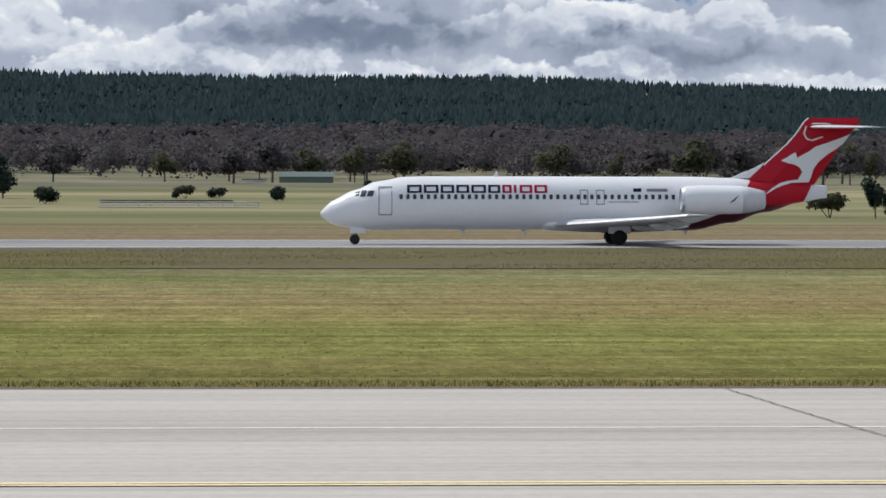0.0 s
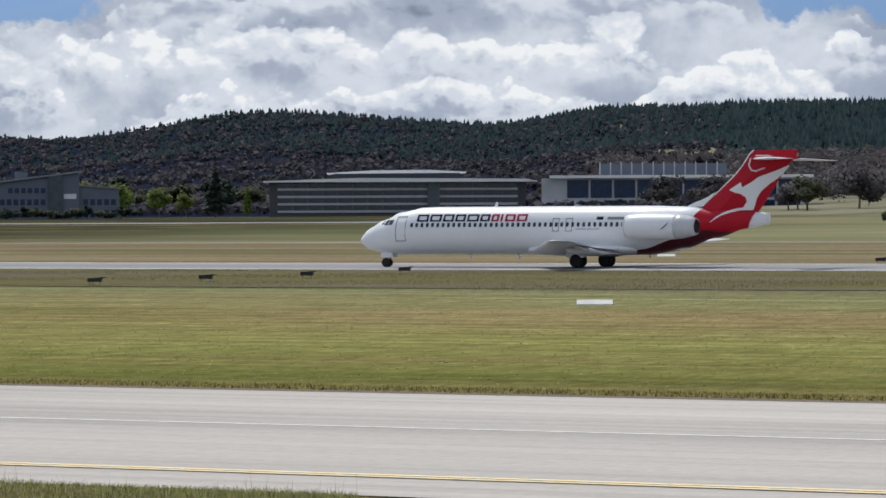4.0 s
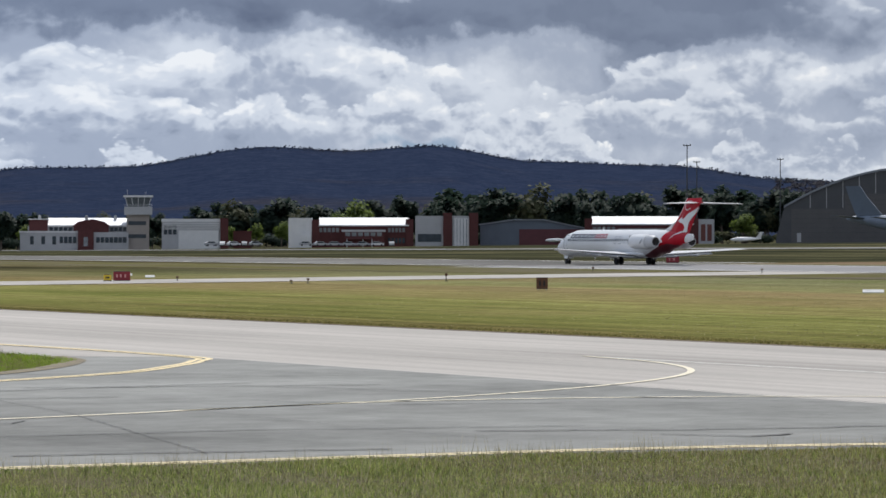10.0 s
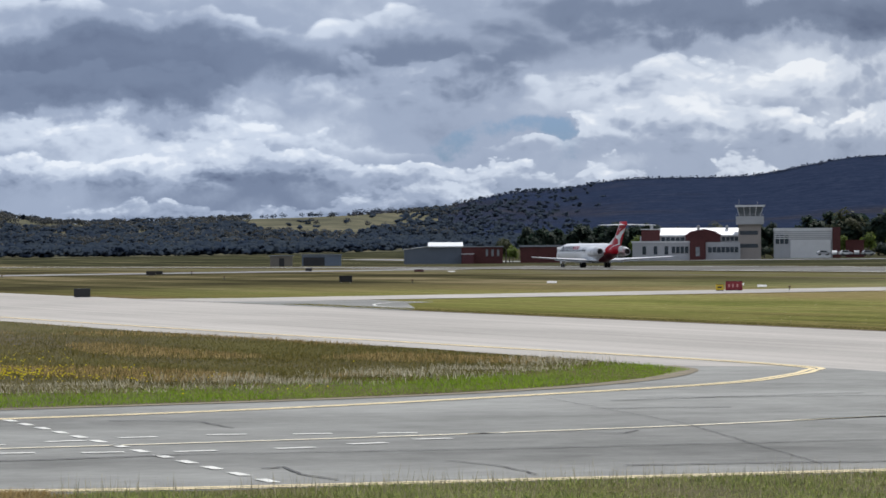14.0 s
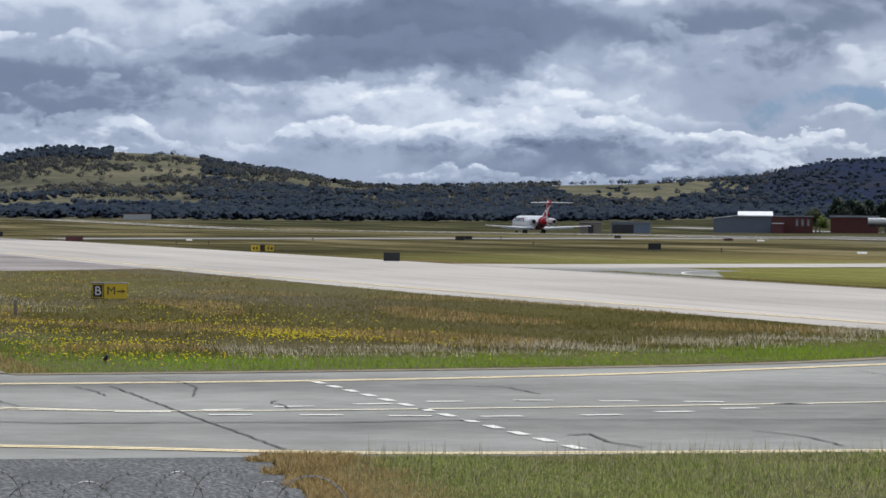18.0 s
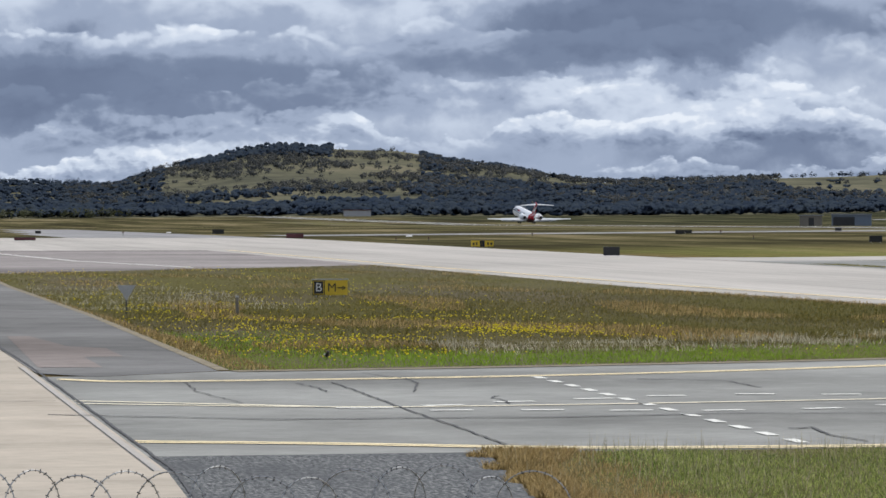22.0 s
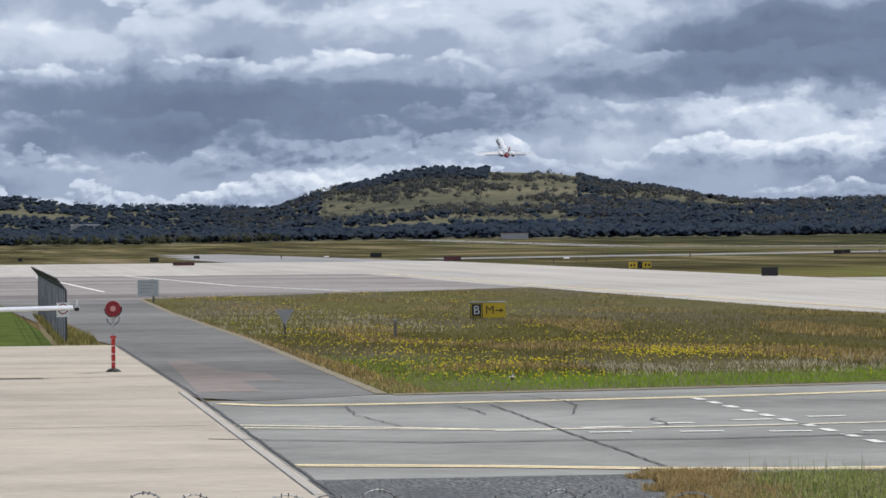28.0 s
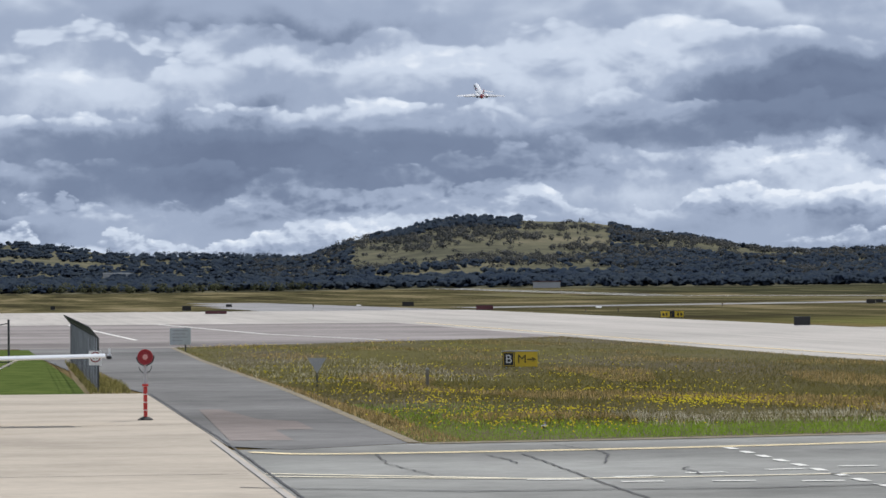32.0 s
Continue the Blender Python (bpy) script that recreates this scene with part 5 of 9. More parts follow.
hh = rnd.uniform(0.03, 0.12, len(p)) * (0.5 + 0.9 * c)
mixed = np.random.RandomState(14).uniform(0, 1, len(p)) + 0.35 * c
olive = ~dry & (mixed < np.interp(p[:, 1], [14, 24, 34, 44], [0.15, 0.25, 0.5, 0.85]))
pick = np.random.RandomState(15).uniform(0, 1, len(p)) < 0.10 + 0.28 * np.clip(clumpy(p, 0.55, 63) - 0.35, 0, 1)
fleck = ~dry & pick
blades("green_grass", p[~dry & ~olive & ~pick], hh[~dry & ~olive & ~pick], 0.015, M["nearblade"], "long green grass", lean=0.9, seed=4)
blades("olive_grass", p[olive & ~pick], hh[olive & ~pick], 0.015, M["rank"], "olive and yellowing grass", lean=0.9, seed=24)
blades("pale_grass", p[fleck], hh[fleck] * 1.15, 0.014, M["seedhead"], "pale seeding grass", lean=0.5, seed=25)
blades("dry_grass", p[dry], hh[dry] * 1.3, 0.015, M["dryblade"], "dry straw-coloured grass", seed=6)
s = scatter([(-67.0, 12.6), (-66.2, 14.6), (-62, 13.2), (-52, 12.2), (-50, 10.8), (-56, 11.1), (-62, 11.8)], 60000, 26)
out = np.interp(s[:, 0], [-66.3, -62, -52], [12.9, 12.5, 11.4]) - s[:, 1]
s = s[(out + 0.9 * (clumpy(s, 2.6, 27) - 0.5) < 0.12) & (np.hypot(s[:, 0], s[:, 1]) > 54)]
blades("straw_fringe", s, np.random.RandomState(28).uniform(0.03, 0.17, len(s)), 0.022, M["dryblade"], "brown straw creeping over the asphalt", lean=1.3, seed=29, up=0.012)
e = scatter(NEAR_BED, 26000, 8)
e = e[np.hypot(e[:, 0], e[:, 1]) > 56]
edge = (e[:, 0] < -63.6) | (np.random.RandomState(5).uniform(0, 1, len(e)) < 0.3)
e = e[edge]
blades("seeding_grass", e, np.random.RandomState(3).uniform(0.15, 0.52, len(e)) * (0.4 + clumpy(e, 1.4, 2)), 0.012, M["seedhead"], "thin seeding grass stalks", lean=0.25, seed=7)

e = scatter([(-66.5, 14.5), (-66.5, 38), (-65.0, 45), (-61.3, 50), (-60.0, 50), (-63.8, 45), (-65.2, 38), (-65.3, 14.5)], 9000, 64)
e = e[clumpy(e, 1.2, 65) > np.random.RandomState(66).uniform(0.25, 0.7, len(e))]
half = np.arange(len(e)) % 2 == 0
tall = np.random.RandomState(67).uniform(0.12, 0.36, len(e))
blades("edge_stalks", e[half], tall[half], 0.011, M["dullblade"], "thin grey-green stalks along the pavement", lean=0.3, seed=68)
blades("edge_stalks", e[~half], tall[~half], 0.011, M["seedhead"], "thin pale stalks along the pavement", lean=0.3, seed=69)

p = scatter(ISLAND, 760000, 11)
keep = np.random.RandomState(12).uniform(0, 1, len(p)) < np.clip((230 + p[:, 0]) / 110, 0.14, 1.0)
p = p[keep]
c = clumpy(p, 0.35, 15)
r = np.random.RandomState(16).uniform(0, 1, len(p))
front = np.interp(p[:, 1], [12, 20, 32, 40, 46, 52], [-101.8, -103.3, -106.8, -111.3, -117.6, -126])
depth = front - p[:, 0]
lush = depth + np.random.RandomState(1).uniform(-3, 3, len(p)) < 9.5
lush |= (p[:, 1] + np.random.RandomState(13).uniform(-3, 3, len(p)) < 18.5) & (depth < 32) & (r < 0.6)
pale = (depth > 7) & (depth < 17) & (p[:, 1] > 21) & (r < 0.36) & (clumpy(p, 1.1, 61) > 0.50)
pale |= (p[:, 0] < -165) & (p[:, 1] < 24) & (p[:, 0] > -215) & (r < 0.16) & (clumpy(p, 0.5, 62) > 0.45)
tan = (c > 0.66) & (depth > 14) & (r < 0.38)
edge = (p[:, 1] < 13.9) & (r < 0.6)
hgt = np.random.RandomState(17).uniform(0.08, 0.30, len(p)) * (0.6 + 0.6 * c)
green = lush & ~edge
blades("lush_grass", p[green], hgt[green] * 0.5, 0.024, M["blade"], "lush bright green island edge", lean=0.8, seed=18)
dull = ~lush & ~pale & ~tan & ~edge
blades("rank_grass", p[dull], hgt[dull] * 0.55, 0.026, M["islandblade"], "dull olive rank grass", lean=0.8, seed=19)
blades("pale_grass", p[pale & ~lush], hgt[pale & ~lush] * 1.25, 0.028, M["plume"], "pale seeding grass swathe", lean=0.9, seed=20)
blades("tan_grass", p[tan | edge], hgt[tan | edge] * 0.8, 0.04, M["dryblade"], "tan dry grass patches", seed=21)

# yellow flowers in drifts
r = np.random.RandomState(30)
fl = scatter(ISLAND, 150000, 31)
fd = np.interp(fl[:, 1], [12, 20, 32, 40, 46, 52], [-101.8, -103.3, -106.8, -111.3, -117.6, -126]) - fl[:, 0]
dens = np.clip(clumpy(fl, 0.30, 33) * 1.7 - 0.62, 0, 1) * np.interp(fl[:, 1], [14, 20, 31, 37], [0.3, 1.0, 0.9, 0.03]) * np.interp(fd, [1, 5, 30, 60, 110], [0.25, 0.9, 0.8, 0.35, 0.1])
drift = np.exp(-((fl[:, 0] + 130) / 5.0) ** 2 - ((fl[:, 1] - 26.3) / 2.2) ** 2) * 1.5
dens = dens * np.interp(np.degrees(np.arctan2(-fl[:, 0], fl[:, 1])), [75, 78.5, 80.5], [0.04, 0.4, 1.0])
fl = fl[r.uniform(0, 1, len(fl)) < np.clip(dens * 0.50 + drift * 0.5, 0, 1)]
verts, faces = [], []
for i, (x, y) in enumerate(fl):
    s, z = r.uniform(0.022, 0.042), r.uniform(0.14, 0.27)
    a = r.uniform(0, 6.28)
    b = len(verts)
    for k in range(5):
        verts.append((x + s * math.cos(a + k * 1.257), y + s * math.sin(a + k * 1.257), z + r.uniform(-0.012, 0.03)))
    verts.append((x, y, z + 0.035))
    faces += [(b + k, b + (k + 1) % 5, b + 5) for k in range(5)]
tagged(arrays("yellow_flowers", verts, faces, M["flower"]), "drifts of small yellow flowers", "flowers", kind="stuff")

# rough fringe along the taxiway's far edge and the runway verge
p = scatter([(-300, 85.8), (60, 85.8), (60, 88.2), (-300, 88.2)], 60000, 40)
p = p[np.random.RandomState(2).uniform(0, 1, len(p)) < 0.9]
blades("edge_grass", p, np.random.RandomState(41).uniform(0.03, 0.12, len(p)), 0.04, M["rank"], "dry grass fringe by the taxiway", seed=42)
p = scatter([(-212, 182), (60, 182), (60, 238), (-212, 238)], 150000, 43)
p = p[p[:, 1] > 184 + 10 * clumpy(p * np.array([0.3, 0.05]), 0.2, 48)]
p = p[clumpy(p, 0.25, 44) > np.random.RandomState(45).uniform(0.25, 0.75, len(p))]
blades("runway_grass", p, np.random.RandomState(46).uniform(0.04, 0.15, len(p)), 0.05, M["dullblade"], "grey seeding grass by the runway", seed=47, up=(p[:, 1] - 95) * 0.00768)


# cut tufts standing out of the mown field
MOWN = [(30, 86.5), (50, 194), (-330, 194), (-330, 130), (-215, 86.5)]
p = scatter(MOWN, 150000, 50)
d = np.hypot(p[:, 0], p[:, 1])
q = np.random.RandomState(51).uniform(0, 1, len(p))
keep = q < np.clip((150.0 / d) ** 2, 0.12, 1.0) * np.interp(clumpy(p * np.array([0.12, 1.0]), 0.5, 52), [0.25, 0.7], [0.35, 1.0])
p, d = p[keep], d[keep]
rise = np.where(p[:, 1] > 95, (p[:, 1] - 95) * 0.00768, 0.0)
tall = np.random.RandomState(53).uniform(0.008, 0.024, len(p))
pick = np.random.RandomState(54).uniform(0, 1, len(p)) + 0.3 * clumpy(p * np.array([0.08, 1.0]), 0.35, 55)
for name, label, mat, lo, hi in (("mown_tufts", "short green mown tufts", "mownblade", -1, 0.54), ("straw_tufts", "cut straw lying in the mown grass", "seedhead", 0.54, 0.84), ("olive_tufts", "dull olive mown tufts", "dullblade", 0.84, 3)):
    k = (pick >= lo) & (pick < hi)
    blades(name, p[k], tall[k], 0.10, M[mat], label, lean=1.2, seed=int(56 + lo * 10), up=rise[k])
# ---- buildings beyond the runway; each faces the camera's side of the field ----
def house(name, label, bearing, dist, el=None, category="building", turn=0.0):
    x, y = place(bearing, dist)
    z = land(x, y) if el is None else 4.4 + dist * math.tan(radians(el))
    return thing(name, label, category, (x, y, z), bearing + turn)


def panes(parent, x0, x1, z0, z1, n, y=-0.04, material="glass", gap=0.25):
    """A row of separate window panes in one wall."""
    w = (x1 - x0) / n
    src = None
    for i in range(n):
        if src is None:
            src = part("pane", boxes((-w / 2 + gap / 2, w / 2 - gap / 2, -0.05, 0.05, 0, z1 - z0)), M[material], parent)
            ob = src
        else:
            ob = again(src, "pane", parent, Matrix())
        ob.matrix_basis = pose(x0 + w * (i + 0.5), y, z0)


# low dark club building with a lookout
h = house("lookout_building", "dark low building with a pale-roofed lookout on top", 15.35, 462)
part("wall", boxes((-13.6, 14.3, 0, 9, -1.5, 3.9)), M["darkwall"], h)
part("brick_panel", boxes((-8.0, -1.0, -0.12, 0.1, 0, 2.6)), M["maroon"], h, "dark red brick panel")
part("brick_panel", boxes((0.2, 4.6, -0.12, 0.1, 0, 2.6)), M["maroon"], h, "dark red brick panel")
part("parapet", boxes((-13.8, 5.0, -0.3, 9.2, 3.75, 4.15)), M["darksteel"], h)
part("upper_storey", boxes((-7.0, 3.4, 2, 8, 3.9, 5.95)), M["darkwall"], h)
part("lookout_room", boxes((-4.2, 2.2, 2.6, 7.4, 5.95, 6.9)), M["greywall"], h)
panes(h, -4.0, 2.0, 6.05, 6.75, 6, 2.56)
part("canopy", prism(bmesh.new(), [(1.4, 6.75), (8.2, 8.0), (8.2, 8.2), (1.4, 6.95)], "x", -4.6, 2.4), M["roofcream"], h, "sloping cream metal roof")
part("terrace_rail", tubes(((2.4, 2.2, 6.75), (5.5, 2.2, 6.75), 0.05), ((5.4, 2.2, 5.95), (5.4, 2.2, 6.8), 0.05)), M["steel"], h)
for i in range(4):
    part("window", boxes((-6.8 + i * 1.6, -6.2 + i * 1.6, -0.2, -0.1, 0.5, 2.3)), M["palewall"] if i % 2 else M["glass"], h)
part("door", boxes((-1.0, 0.1, -0.2, -0.1, 0, 2.6)), M["greywall"], h)
panes(h, 8.5, 13.0, 2.1, 2.9, 5)
part("side_wall", boxes((4.4, 15.5, -3.5, -0.2, -1, 2.3)), M["darkwall"], h)
part("roof_unit", boxes((3.6, 4.6, 1, 2.4, 3.9, 4.9)), M["whitewall"], h)
part("ladder", tubes(((4.9, -0.4, 0), (4.9, -0.4, 4.6), 0.04), ((5.4, -0.4, 0), (5.4, -0.4, 4.6), 0.04), *[((4.9, -0.4, 0.4 * k), (5.4, -0.4, 0.4 * k), 0.025) for k in range(1, 11)]), M["steel"], h)
part("solar_rail", boxes((2.6, 8.6, 0.6, 1.4, 3.9, 4.05)), M["whitewall"], h)
k = house("kiosk", "small open kiosk with a grey roof", 16.95, 455)
part("roof", prism(bmesh.new(), [(-2.6, 2.5), (-1.9, 3.0), (2.4, 2.7), (2.4, 2.5)], "y", -1.6, 1.6), M["roofgrey"], k)
part("wall", boxes((-2.1, 2.1, 0, 1.4, -0.6, 2.5)), M["darkwall"], k)
for x in (-2.2, 2.2):
    part("post", tubes(((x, -1.4, -0.6), (x, -1.4, 2.55), 0.06)), M["steel"], k)
# dark screens and sheds beside it
for b0, b1, d, h0, nm, lb in ((14.25, 11.5, 470, 2.15, "screen_fence", "long dark cloth-covered screen fence"), (11.28, 9.45, 470, 2.9, "screen_fence", "tall dark cloth-covered screen fence"), (11.43, 11.40, 468, 2.4, "gate_post", "pale timber gate post")):
    bm_ = (b0 + b1) / 2
    w = radians(b0 - b1) * d / 2
    s = house(nm, lb, bm_, d, category="fence")
    part("screen", boxes((-w, w, -0.05, 0.05, -1.0, h0)), M["darkwall"], s)
    n = max(2, int(w / 1.6))
    for i in range(n + 1):
        x = -w + 2 * w * i / n
        part("post", tubes(((x, 0.1, -1.0), (x, 0.1, h0 + 0.12), 0.06)), M["darksteel"], s)
for b, w in ((9.0, 3.0), (8.35, 2.4), (7.95, 1.8)):
    s = house("storage_container", "dark storage container in the yard", b, 478, category="container")
    part("body", boxes((-w, w, 0, 2.6, -0.6, 2.7), bevel=0.05), M["darkwall"], s)
    for i in range(8):
        part("rib", boxes((-w + 0.1 + i * w / 4, -w + 0.22 + i * w / 4, -0.06, 0.02, 0, 2.6)), M["darksteel"], s)
s = house("parked_car", "dark red parked car by the sheds", 8.62, 470, category="car")
part("body", prism(bmesh.new(), [(-2.2, 0.35), (2.2, 0.35), (2.2, 0.85), (1.3, 0.95), (0.8, 1.42), (-0.9, 1.45), (-1.6, 0.95), (-2.2, 0.9)], "y", -0.85, 0.85), M["signred"], s)
for x in (-1.35, 1.35):
    part("wheel", tubes(((x, -0.87, 0.32), (x, 0.87, 0.32), 0.32), n=12), M["dark"], s)
c = house("white_cabin", "plain white site cabin on the grass", 9.21, 349, category="cabin")
part("body", boxes((-2.75, 2.75, 0, 2.4, 0.05, 2.25), bevel=0.03), M["palecabin"], c)
part("skid", boxes((-2.6, -2.3, 0.1, 2.3, -0.4, 0.06), (2.3, 2.6, 0.1, 2.3, -0.4, 0.06)), M["darksteel"], c)
part("seam", boxes((-0.03, 0.03, -0.012, 0, 0.1, 2.2)), M["greywall"], c)
# lattice mast
a = house("antenna_mast", "red and white lattice antenna mast", 8.38, 384, category="mast")
lo, hi = [], []
for k in range(12):
    z0, z1 = k * 1.0, k * 1.0 + 1.0
    runs = hi if k >= 6 else lo
    cs = [(-0.45, -0.45), (0.45, -0.45), (0.45, 0.45), (-0.45, 0.45)]
    for (x0, y0), (x1, y1) in zip(cs, cs[1:] + cs[:1]):
        runs.append(((x0, y0, z0), (x0, y0, z1), 0.05))
        runs.append(((x0, y0, z0), (x1, y1, z1), 0.035) if k % 2 else ((x1, y1, z0), (x0, y0, z1), 0.035))
        runs.append(((x0, y0, z1), (x1, y1, z1), 0.03))
part("lower_lattice", tubes(*lo, n=5), M["whitewall"], a, "white painted lattice")
part("upper_lattice", tubes(*hi, n=5), M["orange"], a, "red painted lattice")
part("whip", tubes(((0, 0, 12), (0, 0, 12.9), 0.03), ((0.5, -0.5, 10.8), (1.1, -0.5, 10.8), 0.03), ((0.5, -0.5, 6.5), (1.2, -0.5, 6.5), 0.03)), M["steel"], a)
part("dish", boxes((1.0, 1.3, -0.7, -0.3, 10.6, 11.1), (1.0, 1.3, -0.7, -0.3, 6.3, 6.7), bevel=0.05), M["whitewall"], a)
part("base_section", tubes(*[((x, y, -1.2), (x, y, 0.1), 0.07) for x, y in ((-0.45, -0.45), (0.45, -0.45), (0.45, 0.45), (-0.45, 0.45))], n=6), M["orange"], a)
# low pale frames in the paddock and a distant green shed
f = house("pipe_rack", "low pale steel pipe racks on the grass", 1.0, 452, category="rack")
for k in range(14):
    x = -9.5 + k * 1.45
    part("leg", tubes(((x, 0, -0.4), (x + 0.3, 0, 0.75), 0.05)), M["steel"], f)
part("rail", tubes(((-9.8, 0, 0.75), (9.8, 0, 0.7), 0.07), ((-9.8, 0.5, 0.35), (9.8, 0.5, 0.35), 0.05), ((-9.8, -0.6, 0.05), (9.8, -0.6, 0.05), 0.05)), M["palewall"], f)
part("cover", boxes((-9.6, 6.5, 1.0, 3.0, 0.6, 0.95)), M["darkwall"], f, "dark cover behind the rails")
g = house("farm_shed", "low green farm shed among trees", -0.95, 760, category="shed")
part("wall", boxes((-5.5, 5.5, 0, 6, -1, 1.9)), M["shedgreen"], g)
part("roof", prism(bmesh.new(), [(-0.4, 1.85), (3, 2.9), (6.4, 1.85)], "x", -5.8, 5.8), M["roofgreen"], g)
g = house("farm_shed", "low pale farm shed among trees", -0.15, 780, category="shed")
part("wall", boxes((-2.5, 2.5, 0, 4, -1, 1.2)), M["whitewall"], g)
part("roof", boxes((-2.7, 2.7, -0.2, 4.2, 1.2, 1.4)), M["roofgreen"], g)
for b, d in ((1.85, 1500), (9.4, 1350), (3.2, 1300)):
    g = house("distant_shed", "small pale roof among the trees", b, d, 0.62 if b < 2 else 0.5, "shed")
    part("wall", boxes((-5, 5, 0, 5, -6, 2.0)), M["whitewall"], g)
    part("roof", prism(bmesh.new(), [(-0.4, 1.9), (2.5, 3.2), (5.4, 1.9)], "x", -5.4, 5.4), M["roofwhite"], g)

# the three office blocks
o = house("office_block", "grey office block with a rising roofline and ribbon windows", 35.41, 900)
part("wall", prism(bmesh.new(), [(-15, -2), (23.3, -2), (23.3, 11.3), (-15, 6.5)], "y", 0, 16), M["greywall"], o)
part("roof", prism(bmesh.new(), [(-15.6, 6.5), (23.9, 11.4), (23.9, 11.75), (-15.6, 6.85)], "y", -0.8, 16.5), M["roofgrey"], o)
part("side_wing", prism(bmesh.new(), [(23.3, -2), (32.9, -2), (32.9, 7.4), (23.3, 8.1)], "y", 1.0, 14), M["greywall"], o)
part("wing_roof", prism(bmesh.new(), [(23.3, 8.1), (33.3, 7.4), (33.3, 7.65), (23.3, 8.35)], "y", 0.6, 14.3), M["roofgrey"], o)
part("rear_wing", boxes((-32.5, -9.5, 3, 16, -2, 7.2)), M["greywall"], o)
part("rear_roof", prism(bmesh.new(), [(-33.4, 7.0), (-29.0, 9.6), (-17.5, 9.7), (-9.0, 7.3), (-9.0, 6.9), (-33.4, 6.7)], "y", 1.6, 16.5), M["roofgrey"], o)
part("roof_plant", boxes((-6, 4.5, 6, 12, 7, 10.6)), M["roofdark"], o)
part("roof_plant", boxes((8, 11, 5, 11, 9, 11.5)), M["greywall"], o)
part("stair_tower", boxes((15.9, 19.3, -0.6, 1, -2, 10.8)), M["glass"], o, "dark glazed stair tower")
part("pier", boxes((-1.2, 0.3, -0.3, 0.3, -2, 8.3)), M["palewall"], o, "pale vertical pier")
for z0, z1 in ((0.6, 2.2), (3.5, 4.9)):
    panes(o, 0.8, 15.4, z0, z1, 9, material="blueglass", gap=0.5)
    panes(o, 24.0, 32.4, z0, z1, 5, 0.96, material="blueglass", gap=0.5)
    panes(o, -31.8, -16, z0 + 0.3, z1 + 0.2, 8, 2.96, material="blueglass", gap=0.4)
panes(o, 6.0, 15.4, 6.4, 7.6, 6, material="blueglass", gap=0.5)
for z0 in (0.4, 2.4, 4.6):
    part("sun_shade", boxes((-14.8, -1.4, -0.5, 0.0, z0 + 1.2, z0 + 1.9)), M["palewall"], o, "pale sunshade band")
    part("ribbon_window", boxes((-14.6, -1.5, -0.08, 0.02, z0, z0 + 1.2)), M["blueglass"], o)
part("sign_panel", boxes((19.6, 22.6, -0.1, 0, 5.0, 6.2)), M["whitewall"], o)

o = house("office_block", "long low office block under thin white roof slabs", 29.05, 905)
part("wall", boxes((-31, 31.5, 0, 18, -2, 8.6)), M["darkglasswall"], o)
part("roof", prism(bmesh.new(), [(-32.5, 8.5), (-10, 9.2), (31.5, 8.9), (34, 8.4), (34, 8.2), (-32.5, 8.2)], "y", -2.5, 19), M["roofwhite"], o)
part("upper_storey", boxes((-15.5, 15.5, 4, 16, 8.6, 10.6)), M["darkglasswall"], o)
part("upper_roof", prism(bmesh.new(), [(-17, 10.5), (-6, 11.1), (8, 11.2), (17, 10.7), (17, 10.45), (-17, 10.3)], "y", 2.5, 17), M["roofwhite"], o)
for i, z in enumerate((0.8, 2.6, 4.4, 6.2)):
    part("spandrel", boxes((-29, 29.5, -0.3, 0.05, z, z + 0.55)), M["palewall"], o, "pale horizontal band")
    panes(o, -29, 29.5, z + 0.6, z + 1.7, 16, gap=0.3)
part("entry_bay", boxes((7.5, 10.5, -0.9, 0.2, -2, 8.4)), M["roofdark"], o)
o = house("office_block", "blue-glazed office block with a pale roof deck", 24.6, 905)
part("wall", boxes((-35, 30, 0, 18, -2, 8.6)), M["palewall"], o)
part("roof", boxes((-33, 31, -1.5, 19, 8.6, 9.3)), M["roofwhite"], o)
part("plant_screen", boxes((-21, 10, 4, 14, 9.3, 12.2)), M["greywall"], o)
for i in range(12):
    part("screen_post", boxes((-21 + i * 2.6, -20.7 + i * 2.6, 3.8, 4.0, 9.3, 12.6)), M["palewall"], o)
panes(o, -29, 28, 3.8, 8.2, 10, material="blueglass", gap=0.5)
panes(o, -20, 28, 0.2, 3.2, 8, material="blueglass", gap=0.6)
part("podium", boxes((-36, -24, -2, 0.2, -2, 2.6)), M["whitewall"], o)

# glass-fronted block with the curved teal roof
o = house("glass_office", "white-framed office block with teal glazing and roof", 43.40, 950, -0.02 + 0.09)
part("frame", boxes((-28.8, -23.6, -0.5, 10, -2, 10.2), (-28.8, -2.6, -0.5, 10, 9.5, 10.5), (-2.6, -0.3, -1.2, 10, -2, 10.9), (6.6, 28.6, -0.5, 10, 9.5, 10.5), (21.5, 28.6, -0.5, 10, 8.6, 10.5), (27.0, 28.6, -0.5, 10, -2, 10.2), (20.8, 22.0, -0.5, 10, -2, 10.2)), M["palewall"], o, "pale concrete frame")
part("core", boxes((-26, 27, 0.4, 14, -2, 9.6)), M["glasswall"], o)
part("stair_core", boxes((-0.3, 6.6, -0.8, 10, -2, 10.8)), M["roofdark"], o, "dark central stair core")
part("core_edge", boxes((5.4, 6.8, -1.0, 0, -2, 10.9)), M["palewall"], o)
panes(o, -22.8, -3.0, 1.0, 9.3, 14, 0.2, "tealglass", 0.6)
panes(o, 7.2, 20.4, 1.0, 9.3, 9, 0.2, "tealglass", 0.6)
